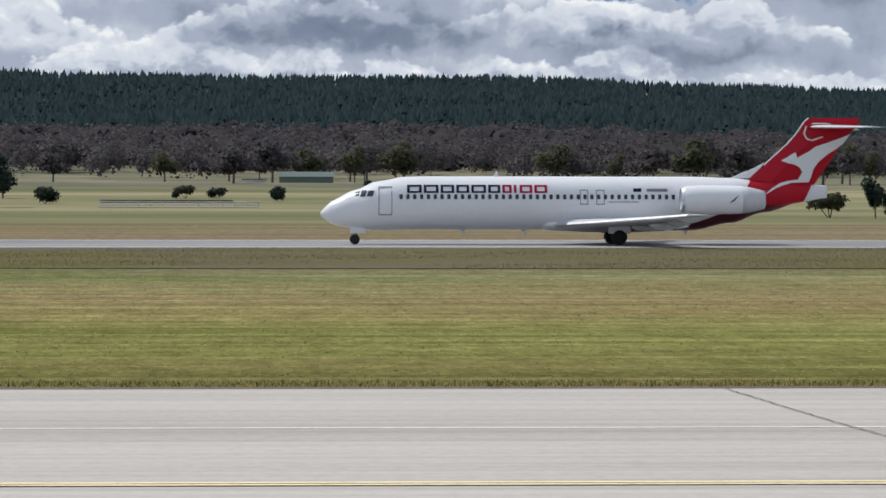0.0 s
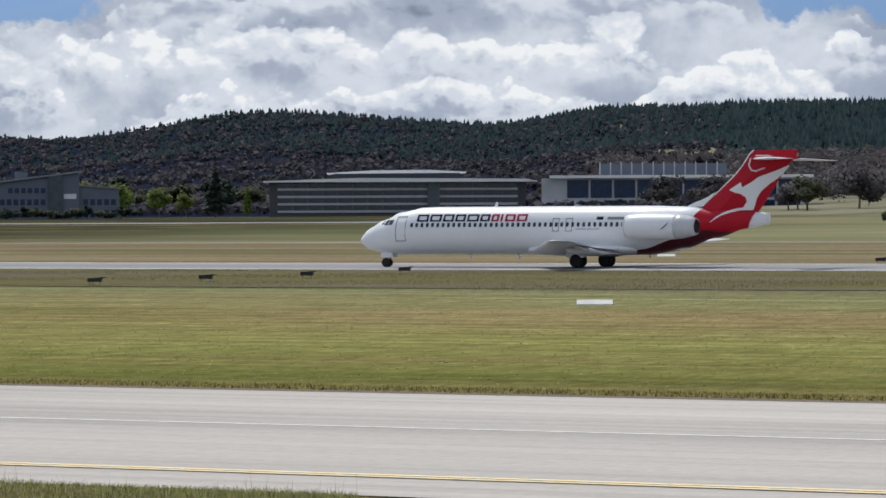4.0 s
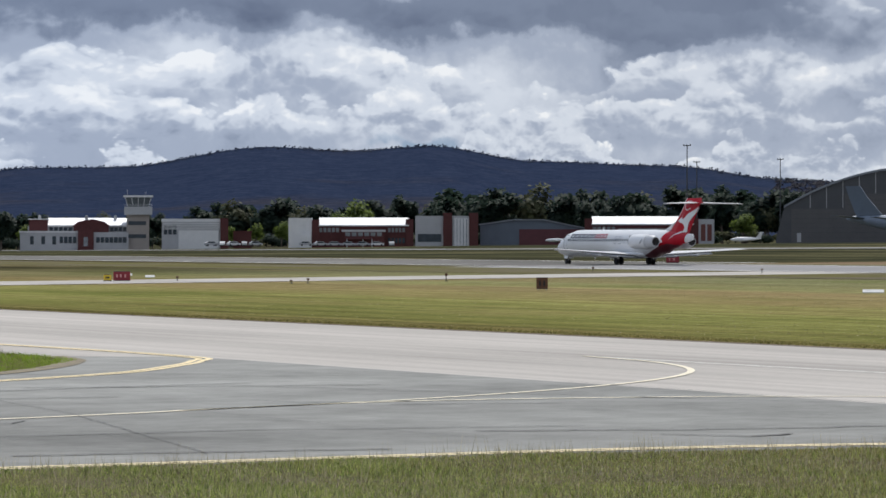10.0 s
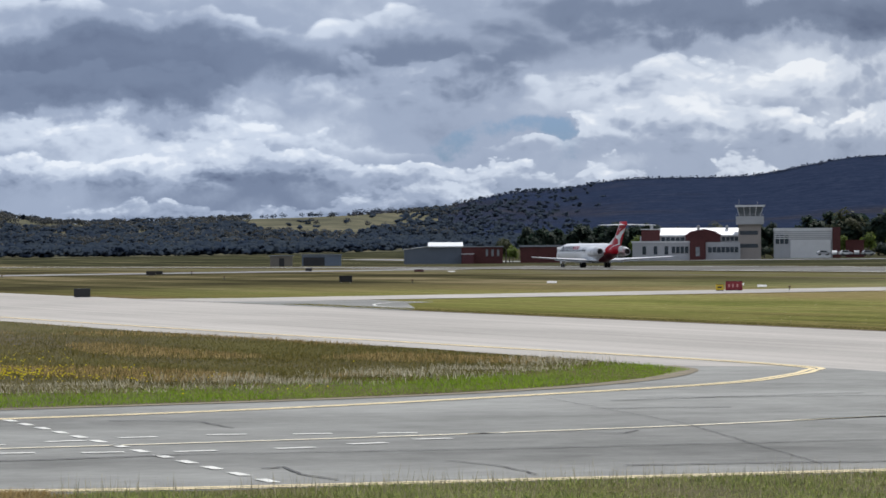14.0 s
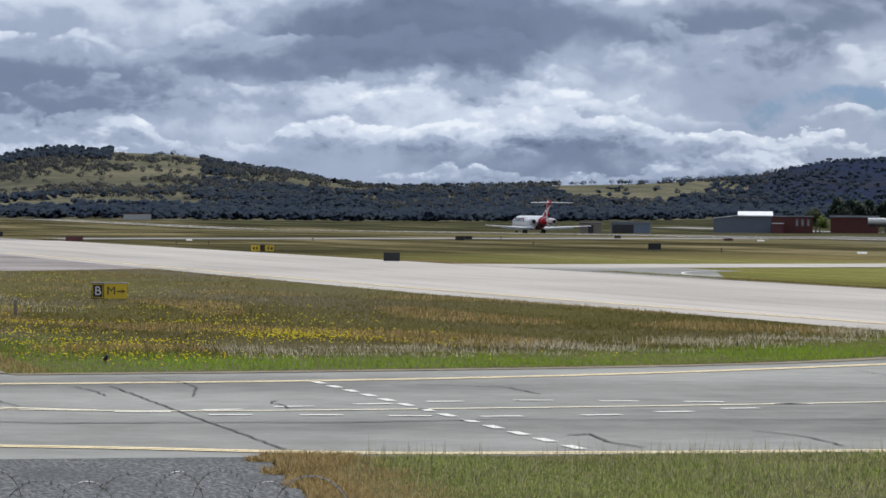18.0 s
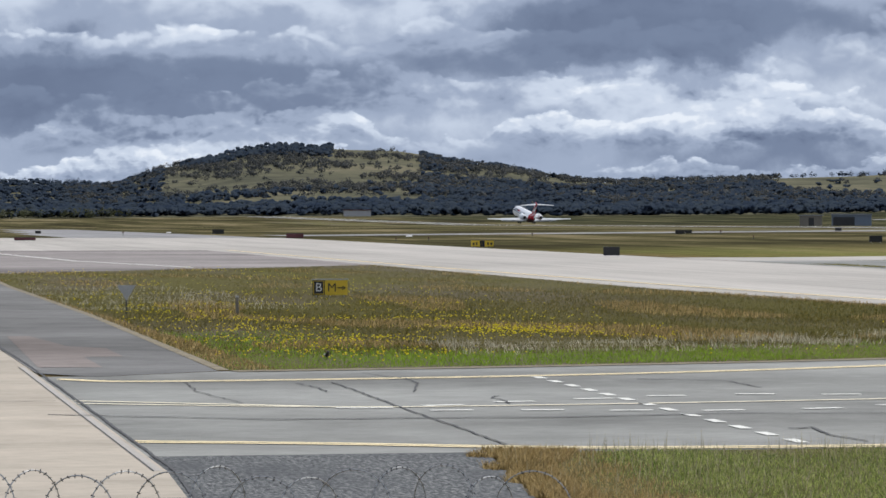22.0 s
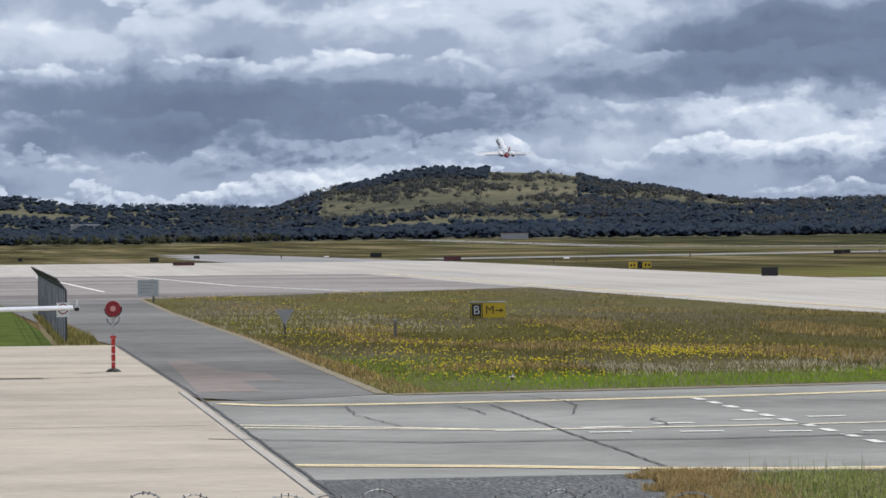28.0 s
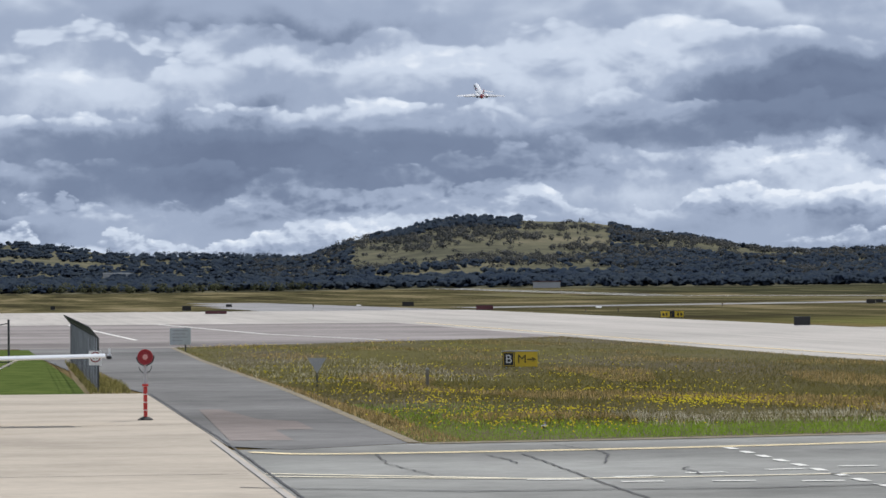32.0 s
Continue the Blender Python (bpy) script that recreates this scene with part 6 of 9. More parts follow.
panes(o, 22.3, 26.8, 1.0, 8.4, 3, 0.2, "tealglass", 0.4)
panes(o, -27.2, -25.4, 1.0, 8.8, 1, -0.55, "glass", 0.3)
part("teal_roof", prism(bmesh.new(), [(-17, 10.2), (-6, 12.2), (8, 13.8), (26, 14.4), (26, 10.2)], "y", 3, 14), M["tealroof"], o, "curved teal roof storey")
part("roof_glazing", boxes((9, 25.5, 2.8, 3.2, 10.6, 12.2)), M["tealglass"], o)
part("roof_edge", prism(bmesh.new(), [(-17, 10.3), (-6, 12.3), (8, 13.9), (26.6, 14.5), (26.6, 14.15), (8, 13.55), (-6, 11.95), (-17, 9.95)], "y", 2.5, 14.2), M["roofdark"], o)
part("portico", boxes((-12, 6, -6, -1, 2.0, 2.4), *[(-11.8 + k * 2.9, -11.5 + k * 2.9, -5.8, -5.5, -2, 2.1) for k in range(7)]), M["whitewall"], o)

# the great arched hangar
o = house("arched_hangar", "great grey arched hangar with stepped doors", 54.84, 1200, 0.0, "hangar")
arch = [(-45, -3), (-45, 0), (-42.3, 10.8)] + [(-42.3 + 84.6 * k / 22, 10.8 + 12.7 * (1 - ((k - 11) / 11) ** 2)) for k in range(1, 22)] + [(42.3, 10.8), (45, 0), (45, -3)]
part("shell", prism(bmesh.new(), arch, "y", 0, 70), M["hangarwall"], o)
rim = [(x * 1.004, z + 0.35 if z > 5 else z) for x, z in arch]
part("rim", prism(bmesh.new(), rim[2:-2] + [(x, z - 0.7) for x, z in rim[2:-2][::-1]], "y", -0.6, 0.4), M["roofgrey"], o, "pale roof rim")
part("door", prism(bmesh.new(), [(-40, -2), (40, -2), (40, 10.2), (23, 10.2), (23, 15.0), (8.5, 15.0), (8.5, 19.4), (-8.5, 19.4), (-8.5, 15.0), (-23, 15.0), (-23, 10.2), (-40, 10.2)], "y", -0.35, 0.1), M["hangardoor"], o, "stepped sliding doors")
for k in range(14):
    x = -34 + 68 * k / 13
    z1 = 10.8 + 12.7 * (1 - (x / 42.3) ** 2) - 0.6
    z0 = 10.4 if abs(x) > 23 else 15.2 if abs(x) > 8.5 else 19.6
    if z1 > z0 + 0.3:
        part("cladding_rib", boxes((x - 0.11, x + 0.11, -0.12, 0.02, z0, z1)), M["palewall"], o)
for z in np.arange(1, 19, 1.5):
    wdt = 40 if z < 10.2 else 23 if z < 15 else 8.5
    part("door_rail", boxes((-wdt + 0.3, wdt - 0.3, -0.41, -0.34, z, z + 0.09)), M["hangarwall"], o)
part("side_door", boxes((-38.2, -36.9, -0.5, -0.3, -0.5, 2.4)), M["palewall"], o)

# brick hangars, tower and sheds of the old station
def brick_hangar(bearing, dist, el, w, end):
    o = house("brick_hangar", "red brick hangar under a white metal roof", bearing, dist, el, "hangar")
    part("wall", boxes((-w / 2, w / 2, 0, 24, -3, 6.4)), M["brick"], o)
    part("roof", prism(bmesh.new(), [(-1.0, 6.3), (-1.0, 6.7), (12, 9.2), (25, 6.7), (25, 6.3)], "x", -w / 2 + 2, w / 2 - 1.2), M["roofwhite"], o, "white low-pitched metal roof")
    part("end_pier", boxes((-w / 2 - 0.3, -w / 2 + 2.2, -0.8, 3, -3, 8.4)), M["brick"], o)
    part("end_pier", boxes((w / 2 - 2.2, w / 2 + 0.3, -0.8, 3, -3, 8.6)), M["brick"], o)
    part("annexe", boxes((-w * 0.2, w * 0.22, -4, 0.2, -3, 4.6)), M["brick"], o)
    part("annexe_fascia", boxes((-w * 0.21, w * 0.23, -4.3, 0, 4.4, 5.1)), M["palewall"], o, "pale fascia")
    part("porch", boxes((-w * 0.17, w * 0.1, -6, -4, 2.0, 2.5)), M["maroon"], o)
    for x in (-w * 0.16, w * 0.0, w * 0.09):
        part("porch_post", boxes((x, x + 0.3, -5.9, -5.6, -3, 2.1)), M["palewall"], o)
    panes(o, -w * 0.18, w * 0.2, 3.0, 4.2, 6, -4.06, "whiteglass", 0.5)
    panes(o, -w * 0.44, -w * 0.23, 4.3, 5.7, 5, -0.06, "whiteglass", 0.4)
    panes(o, w * 0.25, w * 0.43, 4.3, 5.7, 5, -0.06, "whiteglass", 0.4)
    panes(o, w * 0.25, w * 0.43, 0.6, 2.4, 5, -0.06, "glass", 0.4)
    if end:
        part("white_end", boxes((-w / 2 - 8, -w / 2 - 0.3, -0.5, 18, -3, 9.0)), M["whitewall"], o, "white rendered end block")
        part("white_stair", prism(bmesh.new(), [(-w / 2 - 4.5, -3), (-w / 2 - 0.5, -3), (-w / 2 - 0.5, 3.4), (-w / 2 - 3.2, 3.4)], "y", -2.5, -0.5), M["whitewall"], o)
    else:
        part("white_end", boxes((w / 2 + 0.3, w / 2 + 5.5, -0.5, 18, -3, 8.2)), M["palewall"], o, "pale rendered end block")
        panes(o, w / 2 + 0.8, w / 2 + 5.0, 1.0, 6.5, 2, -0.55, "brickpane", 0.6)
    return o


brick_hangar(63.35, 1230, -0.075, 33, True)
brick_hangar(59.05, 1230, -0.055, 37, False)
o = house("door_block", "tall pale hangar end with brick piers", 62.08, 1230, -0.07, "hangar")
part("wall", boxes((-9.8, 8.6, 0, 22, -3, 9.6)), M["palewall"], o)
for x in (-0.6, 8.0):
    part("pier", boxes((x, x + 3.0, -1.2, 4, -3, 10.6)), M["brick"], o)
part("door", boxes((2.6, 8.0, -0.4, 0.1, -2.5, 8.8)), M["whitewall"], o)
for k in range(5):
    part("door_rib", boxes((2.9 + k * 1.05, 3.05 + k * 1.05, -0.52, -0.38, -2.5, 8.6)), M["greywall"], o)
part("window_band", boxes((-9, -1.2, -0.1, 0.05, 1.0, 3.6)), M["glass"], o)
o = house("grey_shed", "long grey shed with a maroon door", 60.75, 1240, -0.06, "shed")
part("wall", prism(bmesh.new(), [(-17, -3), (18, -3), (18, 5.2), (4, 8.0), (-6, 8.0), (-17, 6.4)], "y", 0, 20), M["greywall"], o)
part("door", boxes((-4, 17, -0.3, 0.1, -2.5, 5.0)), M["maroon"], o)
part("roof", prism(bmesh.new(), [(-17.5, 6.4), (-6, 8.0), (4, 8.0), (18.6, 5.2), (18.6, 5.5), (4, 8.35), (-6, 8.35), (-17.5, 6.75)], "y", -0.6, 20.5), M["roofgrey"], o)

o = house("control_tower", "pale concrete control tower with a glazed cab", 66.80, 1230, -0.085, "tower")
part("shaft", boxes((-3.8, 3.6, 0, 6.5, -3, 10.5)), M["towertan"], o, "tan concrete shaft")
for z in (2.5, 6.8):
    part("slot_window", boxes((-3.3, 2.6, -0.08, 0.05, z, z + 1.3)), M["glass"], o)
part("balcony", boxes((-4.6, 4.6, -1.2, 7.8, 10.2, 12.9)), M["palewall"], o)
part("cab", prism(bmesh.new(), [(-3.6, 12.9), (3.6, 12.9), (4.4, 16.0), (-4.4, 16.0)], "y", -0.2, 6.8), M["cabglass"], o, "glazed control cab")
part("cab_roof", boxes((-4.9, 4.9, -1.0, 7.6, 16.0, 16.6)), M["whitewall"], o)
for x in (-4.0, -2.0, 0, 2.0, 4.0):
    part("mullion", tubes(((x * 0.86, -0.3, 12.9), (x * 1.07, -0.35, 16.0), 0.09), n=5), M["whitewall"], o)
part("mast", tubes(((-3.6, 2, 16.5), (-3.6, 2, 18.4), 0.08), ((2.5, 3, 16.5), (2.5, 3, 17.8), 0.05), n=5), M["steel"], o)
part("rail", tubes(((-4.6, -1.2, 13.6), (4.6, -1.2, 13.6), 0.05), ((-4.6, -1.2, 13.25), (4.6, -1.2, 13.25), 0.04), n=5), M["steel"], o)
o = house("station_building", "white and brick station building below the tower", 67.45, 1230, -0.075, "building")
part("low_wing", boxes((-24.8, -5.9, -2, 8, -3, 4.3)), M["palewall"], o, "pale rendered low wing")
part("wing_coping", boxes((-25.1, -5.9, -2.3, 8.2, 4.1, 4.6)), M["whitewall"], o)
for x in (-21.5, -17.8, -14.2):
    part("tall_window", boxes((x, x + 1.2, -2.1, -1.9, 0.2, 2.9)), M["glass"], o)
panes(o, -12.0, -6.2, 0.6, 2.8, 4, -2.06, "glass", 0.3)
part("gable", prism(bmesh.new(), [(-7.3, 4.2), (4.2, 4.2), (4.2, 6.4), (2.6, 7.6), (-1.2, 8.4), (-5.6, 7.6), (-7.3, 6.4)], "y", -1, 9), M["brick"], o, "red brick curved gable")
part("gable_coping", prism(bmesh.new(), [(-7.6, 6.4), (-5.7, 7.7), (-1.2, 8.6), (2.7, 7.7), (4.5, 6.4), (4.5, 6.0), (2.6, 7.3), (-1.2, 8.15), (-5.6, 7.3), (-7.6, 6.0)], "y", -1.2, -0.9), M["maroon"], o)
part("porch", boxes((-5.9, -0.7, -3.2, 0, -3, 5.2)), M["brick"], o, "red brick entrance bay")
part("door", boxes((-4.0, -2.6, -3.3, -3.1, -0.4, 2.6)), M["whiteglass"], o)
part("front_wing", boxes((-0.7, 10.7, -2, 8, -3, 4.2)), M["palewall"], o, "pale rendered front wing")
panes(o, 0.0, 10.2, 0.8, 2.6, 7, -2.06, "glass", 0.25)
part("upper_storey", boxes((-22.4, 12.0, 4, 16, 3, 6.3)), M["palewall"], o)
panes(o, -15.4, -7.6, 4.6, 5.9, 5, 3.94, "glass", 0.25)
panes(o, 4.6, 11.6, 4.6, 5.9, 5, 3.94, "glass", 0.25)
part("brick_box", boxes((-21.9, -15.8, 2.5, 8, 4.2, 8.4)), M["brick"], o, "red brick corner room")
part("roof", prism(bmesh.new(), [(3.2, 6.2), (3.2, 6.6), (10, 9.0), (17, 6.6), (17, 6.2)], "x", -15.8, 12.4), M["roofwhite"], o, "white metal roof")
part("box_roof", boxes((-22.2, -15.5, 2.2, 8.3, 8.4, 8.7)), M["roofwhite"], o)
for x in (-19.0, -3.5, 6.0):
    part("roof_vent", boxes((x, x + 0.9, 8, 9, 8.4, 9.8), bevel=0.05), M["steel"], o)
o = house("hangar_wing", "pale hangar with a large white door", 65.95, 1230, -0.08, "hangar")
part("wall", boxes((-10.5, 10.5, 0, 18, -3, 8.6)), M["palewall"], o)
part("door", boxes((-5, 8.2, -0.3, 0.1, -2.5, 5.0)), M["whitewall"], o)
part("fascia", boxes((-10.6, 10.6, -0.2, 0.1, 7.8, 8.8)), M["whitewall"], o)
part("pier", boxes((8.8, 11.4, -0.8, 3, -3, 9.0)), M["brick"], o)
for k in range(4):
    part("louvre_band", boxes((-10.2, 8.6, -0.32, -0.05, 5.3 + k * 0.62, 5.6 + k * 0.62)), M["whitewall"], o)
panes(o, -10, -5.5, 3.6, 6.8, 3, -0.06, "glass", 0.3)
o = house("brick_store", "small red brick store", 65.2, 1235, -0.08, "shed")
part("wall", boxes((-3.0, 3.0, 0, 6, -3, 4.6)), M["brick"], o)
part("parapet", boxes((-3.2, 3.2, -0.2, 6.2, 4.4, 4.8)), M["brick"], o)

o = house("grey_shed", "grey metal shed with a white roof", 71.68, 1100, -0.15, "shed")
part("wall", prism(bmesh.new(), [(-8.6, -3), (8.6, -3), (8.6, 4.1), (0, 4.4), (-8.6, 3.4)], "y", 0, 14), M["greywall"], o)
part("roof", prism(bmesh.new(), [(-0.8, 4.1), (-0.8, 4.4), (7, 5.6), (14.6, 4.4), (14.6, 4.1)], "x", -1.5, 8.9), M["roofwhite"], o)
part("side_roof", prism(bmesh.new(), [(-8.8, 3.4), (0, 4.4), (0, 4.6), (-8.8, 3.6)], "y", -0.4, 14.4), M["roofwhite"], o)
o = house("brick_shed", "red brick shed with a lean-to", 70.92, 1100, -0.14, "shed")
part("wall", boxes((-6.2, 6.0, 0, 10, -3, 4.0)), M["brick"], o)
part("roof", boxes((-6.5, 6.3, -0.4, 10.4, 3.9, 4.2)), M["roofgrey"], o)
part("lean_to", boxes((-6.0, -2.6, -3, 0.1, -3, 1.8)), M["maroon"], o)
part("lean_roof", boxes((-6.2, -2.4, -3.2, 0, 1.8, 2.0)), M["roofwhite"], o)
panes(o, 0.5, 5.5, 1.2, 3.2, 3, -0.06, "whiteglass", 1.0)
o = house("brick_hut", "small brown brick hut", 74.02, 1000, -0.19, "shed")
part("wall", boxes((-3.0, 3.0, 0, 5, -3, 2.3)), M["timber"], o)
part("door", boxes((-0.6, 0.8, -0.08, 0.1, -1, 1.7)), M["darkwall"], o)
part("roof", boxes((-3.4, 3.4, -0.3, 5.3, 2.25, 2.5)), M["roofgrey"], o)
o = house("blue_shed", "blue-grey shed with a dark panel for its bay", 73.40, 1000, -0.19, "shed")
part("wall", boxes((-5.3, 5.3, 0, 6, -3, 2.5)), M["bluewall"], o)
# solid dark panel stands for the shade inside the bay
part("opening", boxes((-4.9, 0.8, -0.1, 0.1, -2, 1.9)), M["darkwall"], o, "dark panel for the bay's inner shade")
part("roof", boxes((-5.5, 5.5, -0.3, 6.3, 2.45, 2.75)), M["roofgrey"], o)
o = house("low_store", "dark low store with a grey roof", 69.9, 1180, -0.085, "shed")
part("wall", boxes((-9, 6, 2, 8, -3, 3.0)), M["brick"], o)
part("roof", boxes((-9.4, 6.4, 1.5, 8.5, 3.0, 3.6)), M["roofgrey"], o)
s = house("tank_trailer", "white cylindrical tank trailer parked by the store", 69.58, 1165, -0.085, "trailer")
part("tank", tubes(((-3.8, 0, 1.9), (3.8, 0, 1.9), 0.95), n=16), M["whitewall"], s)
part("chassis", boxes((-3.9, 3.9, -0.8, 0.8, 0.55, 0.95)), M["darksteel"], s)
for x in (-2.9, -1.9, 2.6):
    part("wheel", tubes(((x, -1.1, 0.45), (x, 1.1, 0.45), 0.48), n=12), M["dark"], s)
s = house("truck", "orange truck cab beside the tank trailer", 69.31, 1165, -0.085, "truck")
part("cab", prism(bmesh.new(), [(-1.1, 0.6), (1.1, 0.6), (1.1, 1.6), (0.8, 3.0), (-1.1, 3.1)], "y", -1.2, 1.2), M["orange"], s)
part("windscreen", prism(bmesh.new(), [(-0.6, 1.7), (1.06, 1.7), (0.84, 2.7), (-0.6, 2.7)], "y", -1.23, 1.23), M["glass"], s)
part("step_box", boxes((-1.0, 0.0, -1.25, 1.25, 0.3, 0.7), bevel=0.04), M["darksteel"], s)
for x in (-0.7, 0.7):
    part("wheel", tubes(((x, -1.2, 0.45), (x, 1.2, 0.45), 0.46), n=12), M["dark"], s)
s = house("box_trailer", "white box trailer with a red end panel", 69.11, 1165, -0.085, "trailer")
part("body", boxes((-2.3, 2.3, -1.2, 1.2, 0.75, 2.9), bevel=0.05), M["whitewall"], s)
part("end_panel", boxes((-2.34, -1.6, -1.23, 1.23, 0.8, 2.6)), M["signred"], s, "faded red panel")
for x in (-1.5, 1.5):
    part("wheel", tubes(((x, -1.15, 0.42), (x, 1.15, 0.42), 0.45), n=12), M["dark"], s)
# site buildings by the mast row
o = house("site_office", "low dark site office with a flat roof", 48.9, 1060, 0.0, "building")
part("wall", boxes((-11, 11, 0, 8, -3, 3.6)), M["darkwall"], o)
part("roof", boxes((-11.6, 11.6, -0.8, 8.5, 3.6, 4.3)), M["roofgrey"], o)
panes(o, -10, 10, 0.6, 2.6, 9, -0.06, "tealglass", 0.5)
o = house("site_shed", "small shed with a pale roof", 47.8, 1060, 0.0, "shed")
part("wall", boxes((-7, 5, 0, 7, -3, 3.4)), M["greywall"], o)
part("roof", prism(bmesh.new(), [(-7.5, 3.4), (5.5, 4.6), (5.5, 4.8), (-7.5, 3.6)], "y", -0.6, 7.5), M["roofwhite"], o)
o = house("distant_house", "distant white-roofed house in the trees", 84.35, 2000, -0.10, "house")
part("wall", boxes((-6, 6, 0, 8, -3, 3)), M["whitewall"], o)
part("roof", prism(bmesh.new(), [(-0.5, 2.9), (4, 5.2), (8.5, 2.9)], "x", -6.5, 6.5), M["roofwhite"], o)
o = house("distant_shed", "long pale shed across the field", 81.0, 1900, -0.02, "shed")
part("wall", boxes((-7, 7, 0, 8, -3, 1.3)), M["palewall"], o)
part("roof", boxes((-7.3, 7.3, -0.3, 8.3, 1.3, 1.7)), M["brick"], o)
o = house("distant_hall", "long pale roof behind the trees", 87.6, 2300, 0.16, "building")
part("wall", boxes((-9, 9, 0, 10, -8, 1.2)), M["palewall"], o)
part("roof", boxes((-9.4, 9.4, -0.5, 10.5, 1.2, 1.7)), M["roofwhite"], o)

# lighting masts along the military apron
for b, d, hgt in ((58.35, 1110, 28.8), (54.28, 1110, 29.2), (58.2, 1350, 29), (56.92, 1330, 29.5), (52.78, 1330, 29.5), (50.85, 1110, 29.6), (50.53, 1250, 30.0), (50.42, 1200, 30.0), (50.28, 1130, 29.8)):
    s = house("light_mast", "tall grey floodlight mast", b, d, -0.02, "mast")
    part("pole", tubes(((0, 0, -3), (0, 0, hgt), 0.28, 0.14), n=8), M["darksteel"], s)
    part("crossbar", boxes((-1.2, 1.2, -0.12, 0.12, hgt - 0.25, hgt)), M["darksteel"], s)
    for x in (-1.0, 0, 1.0):
        part("floodlight", boxes((x - 0.22, x + 0.22, -0.4, 0.1, hgt - 0.05, hgt + 0.25)), M["steel"], s)

# parked tanker transport
def build_tanker():
    o = house("grey_transport", "large grey military transport parked before the hangar", 54.45, 1130, 0.0, "airplane", turn=-20)
    bm = bmesh.new()
    st = [(-31, 0.2, 6.6), (-30, 0.5, 6.5), (-24, 1.5, 6.0), (-17, 2.5, 5.3), (-10, 2.82, 4.9), (20, 2.82, 4.9), (24, 2.6, 4.8), (26.5, 1.9, 4.5), (28, 1.0, 4.2), (28.6, 0.3, 4.0)]
    loft(bm, [ring_at(x, z, r_, r_, 20) for x, r_, z in st])
    part("fuselage", bm, M["camogrey"], o, smooth=True)
    bm = bmesh.new()
    loft(bm, [[(x0, 0.25, z), (x1, 0.1, z), (x1, -0.1, z), (x0, -0.25, z)] for x0, x1, z in ((-18.5, -27.5, 7.0), (-24.0, -30.0, 13.0), (-26.5, -31.2, 16.6))])
    part("fin", bm, M["camodark"], o)
    for s in (-1, 1):
        bm = bmesh.new()
        loft(bm, [wing_ring(y * s, -le, -te, z, 0.1) for y, le, te, z in ((2.5, -9, 3, 4.0), (10, -3, 4.5, 4.8), (29, 10, 12.5, 7.0))])
        part("wing", bm, M["camodark"], o)
        bm = bmesh.new()
        loft(bm, [wing_ring(y * s, -le, -te, z, 0.08) for y, le, te, z in ((0.6, 24, 29.5, 6.8), (9.5, 30, 32.5, 7.6))])
        part("tailplane", bm, M["camodark"], o)
        bm = bmesh.new()
        loft(bm, [ring_at(x, 2.9, r_, r_, 16) for x, r_ in ((9.6, 1.25), (9.0, 1.5), (6, 1.5), (3.5, 0.9))])
        e = part("engine", bm, M["camogrey"], o, smooth=True)
        e.matrix_basis = pose(0, 9.4 * s, 0)
        part("main_gear", boxes((-2.6, 0.6, 4.6 * s - 0.7, 4.6 * s + 0.7, 0.0, 1.3), (-1.4, -0.9, 4.6 * s - 0.2, 4.6 * s + 0.2, 1.0, 3.6)), M["dark"], o)
    part("nose_gear", boxes((20.4, 21.3, -0.45, 0.45, 0.0, 0.95), (20.7, 21.0, -0.12, 0.12, 0.8, 2.6)), M["dark"], o)
    part("flight_deck_window", boxes((26.0, 26.9, -1.1, 1.1, 5.4, 6.0)), M["glass"], o)
    return o


build_tanker()
def light_plane(bearing, dist, el, turn, label, scale=1.0, high=False):
    o = house("light_aircraft", label, bearing, dist, el, "airplane", turn)
    bm = bmesh.new()
    loft(bm, [ring_at(x, z, ry, rz, 12) for x, ry, rz, z in ((-6.5, 0.1, 0.15, 1.7), (-3, 0.45, 0.6, 1.6), (0, 0.75, 0.9, 1.5), (3.5, 0.7, 0.85, 1.45), (5.5, 0.4, 0.5, 1.35), (6.6, 0.08, 0.1, 1.3))])
    part("fuselage", bm, M["white"], o, smooth=True)
    bm = bmesh.new()
    loft(bm, [[(x0, 0.08, z), (x1, 0.03, z), (x1, -0.03, z), (x0, -0.08, z)] for x0, x1, z in ((-4.2, -6.4, 1.9), (-6.0, -7.2, 4.3))])
    part("fin", bm, M["white"], o)
    zz = 2.35 if high else 1.1
    bm = bmesh.new()
    loft(bm, [wing_ring(y, -1.3 + abs(y) * 0.03, 0.6 - abs(y) * 0.03, zz + abs(y) * 0.03, 0.11) for y in (-7.5, 0, 7.5)])
    part("wing", bm, M["white"], o)
    bm = bmesh.new()
    loft(bm, [wing_ring(y, -7.0, -6.0, 4.2, 0.1) for y in (-2.6, 2.6)])
    part("tailplane", bm, M["white"], o)
    o.scale = (scale, scale, scale)
    for x, y in ((4.2, 0), (0.2, 1.2), (0.2, -1.2)):
        part("wheel", boxes((x - 0.3, x + 0.3, y - 0.1, y + 0.1, 0.0, 0.6), (x - 0.06, x + 0.06, y - 0.06, y + 0.06, 0.5, 1.1), bevel=0.03), M["dark"], o)
    return o


light_plane(60.35, 1190, -0.04, 160, "small white parked aircraft by the shed", 0.62)
light_plane(57.45, 1180, -0.04, 200, "white business jet parked beside the hangar", 0.8)
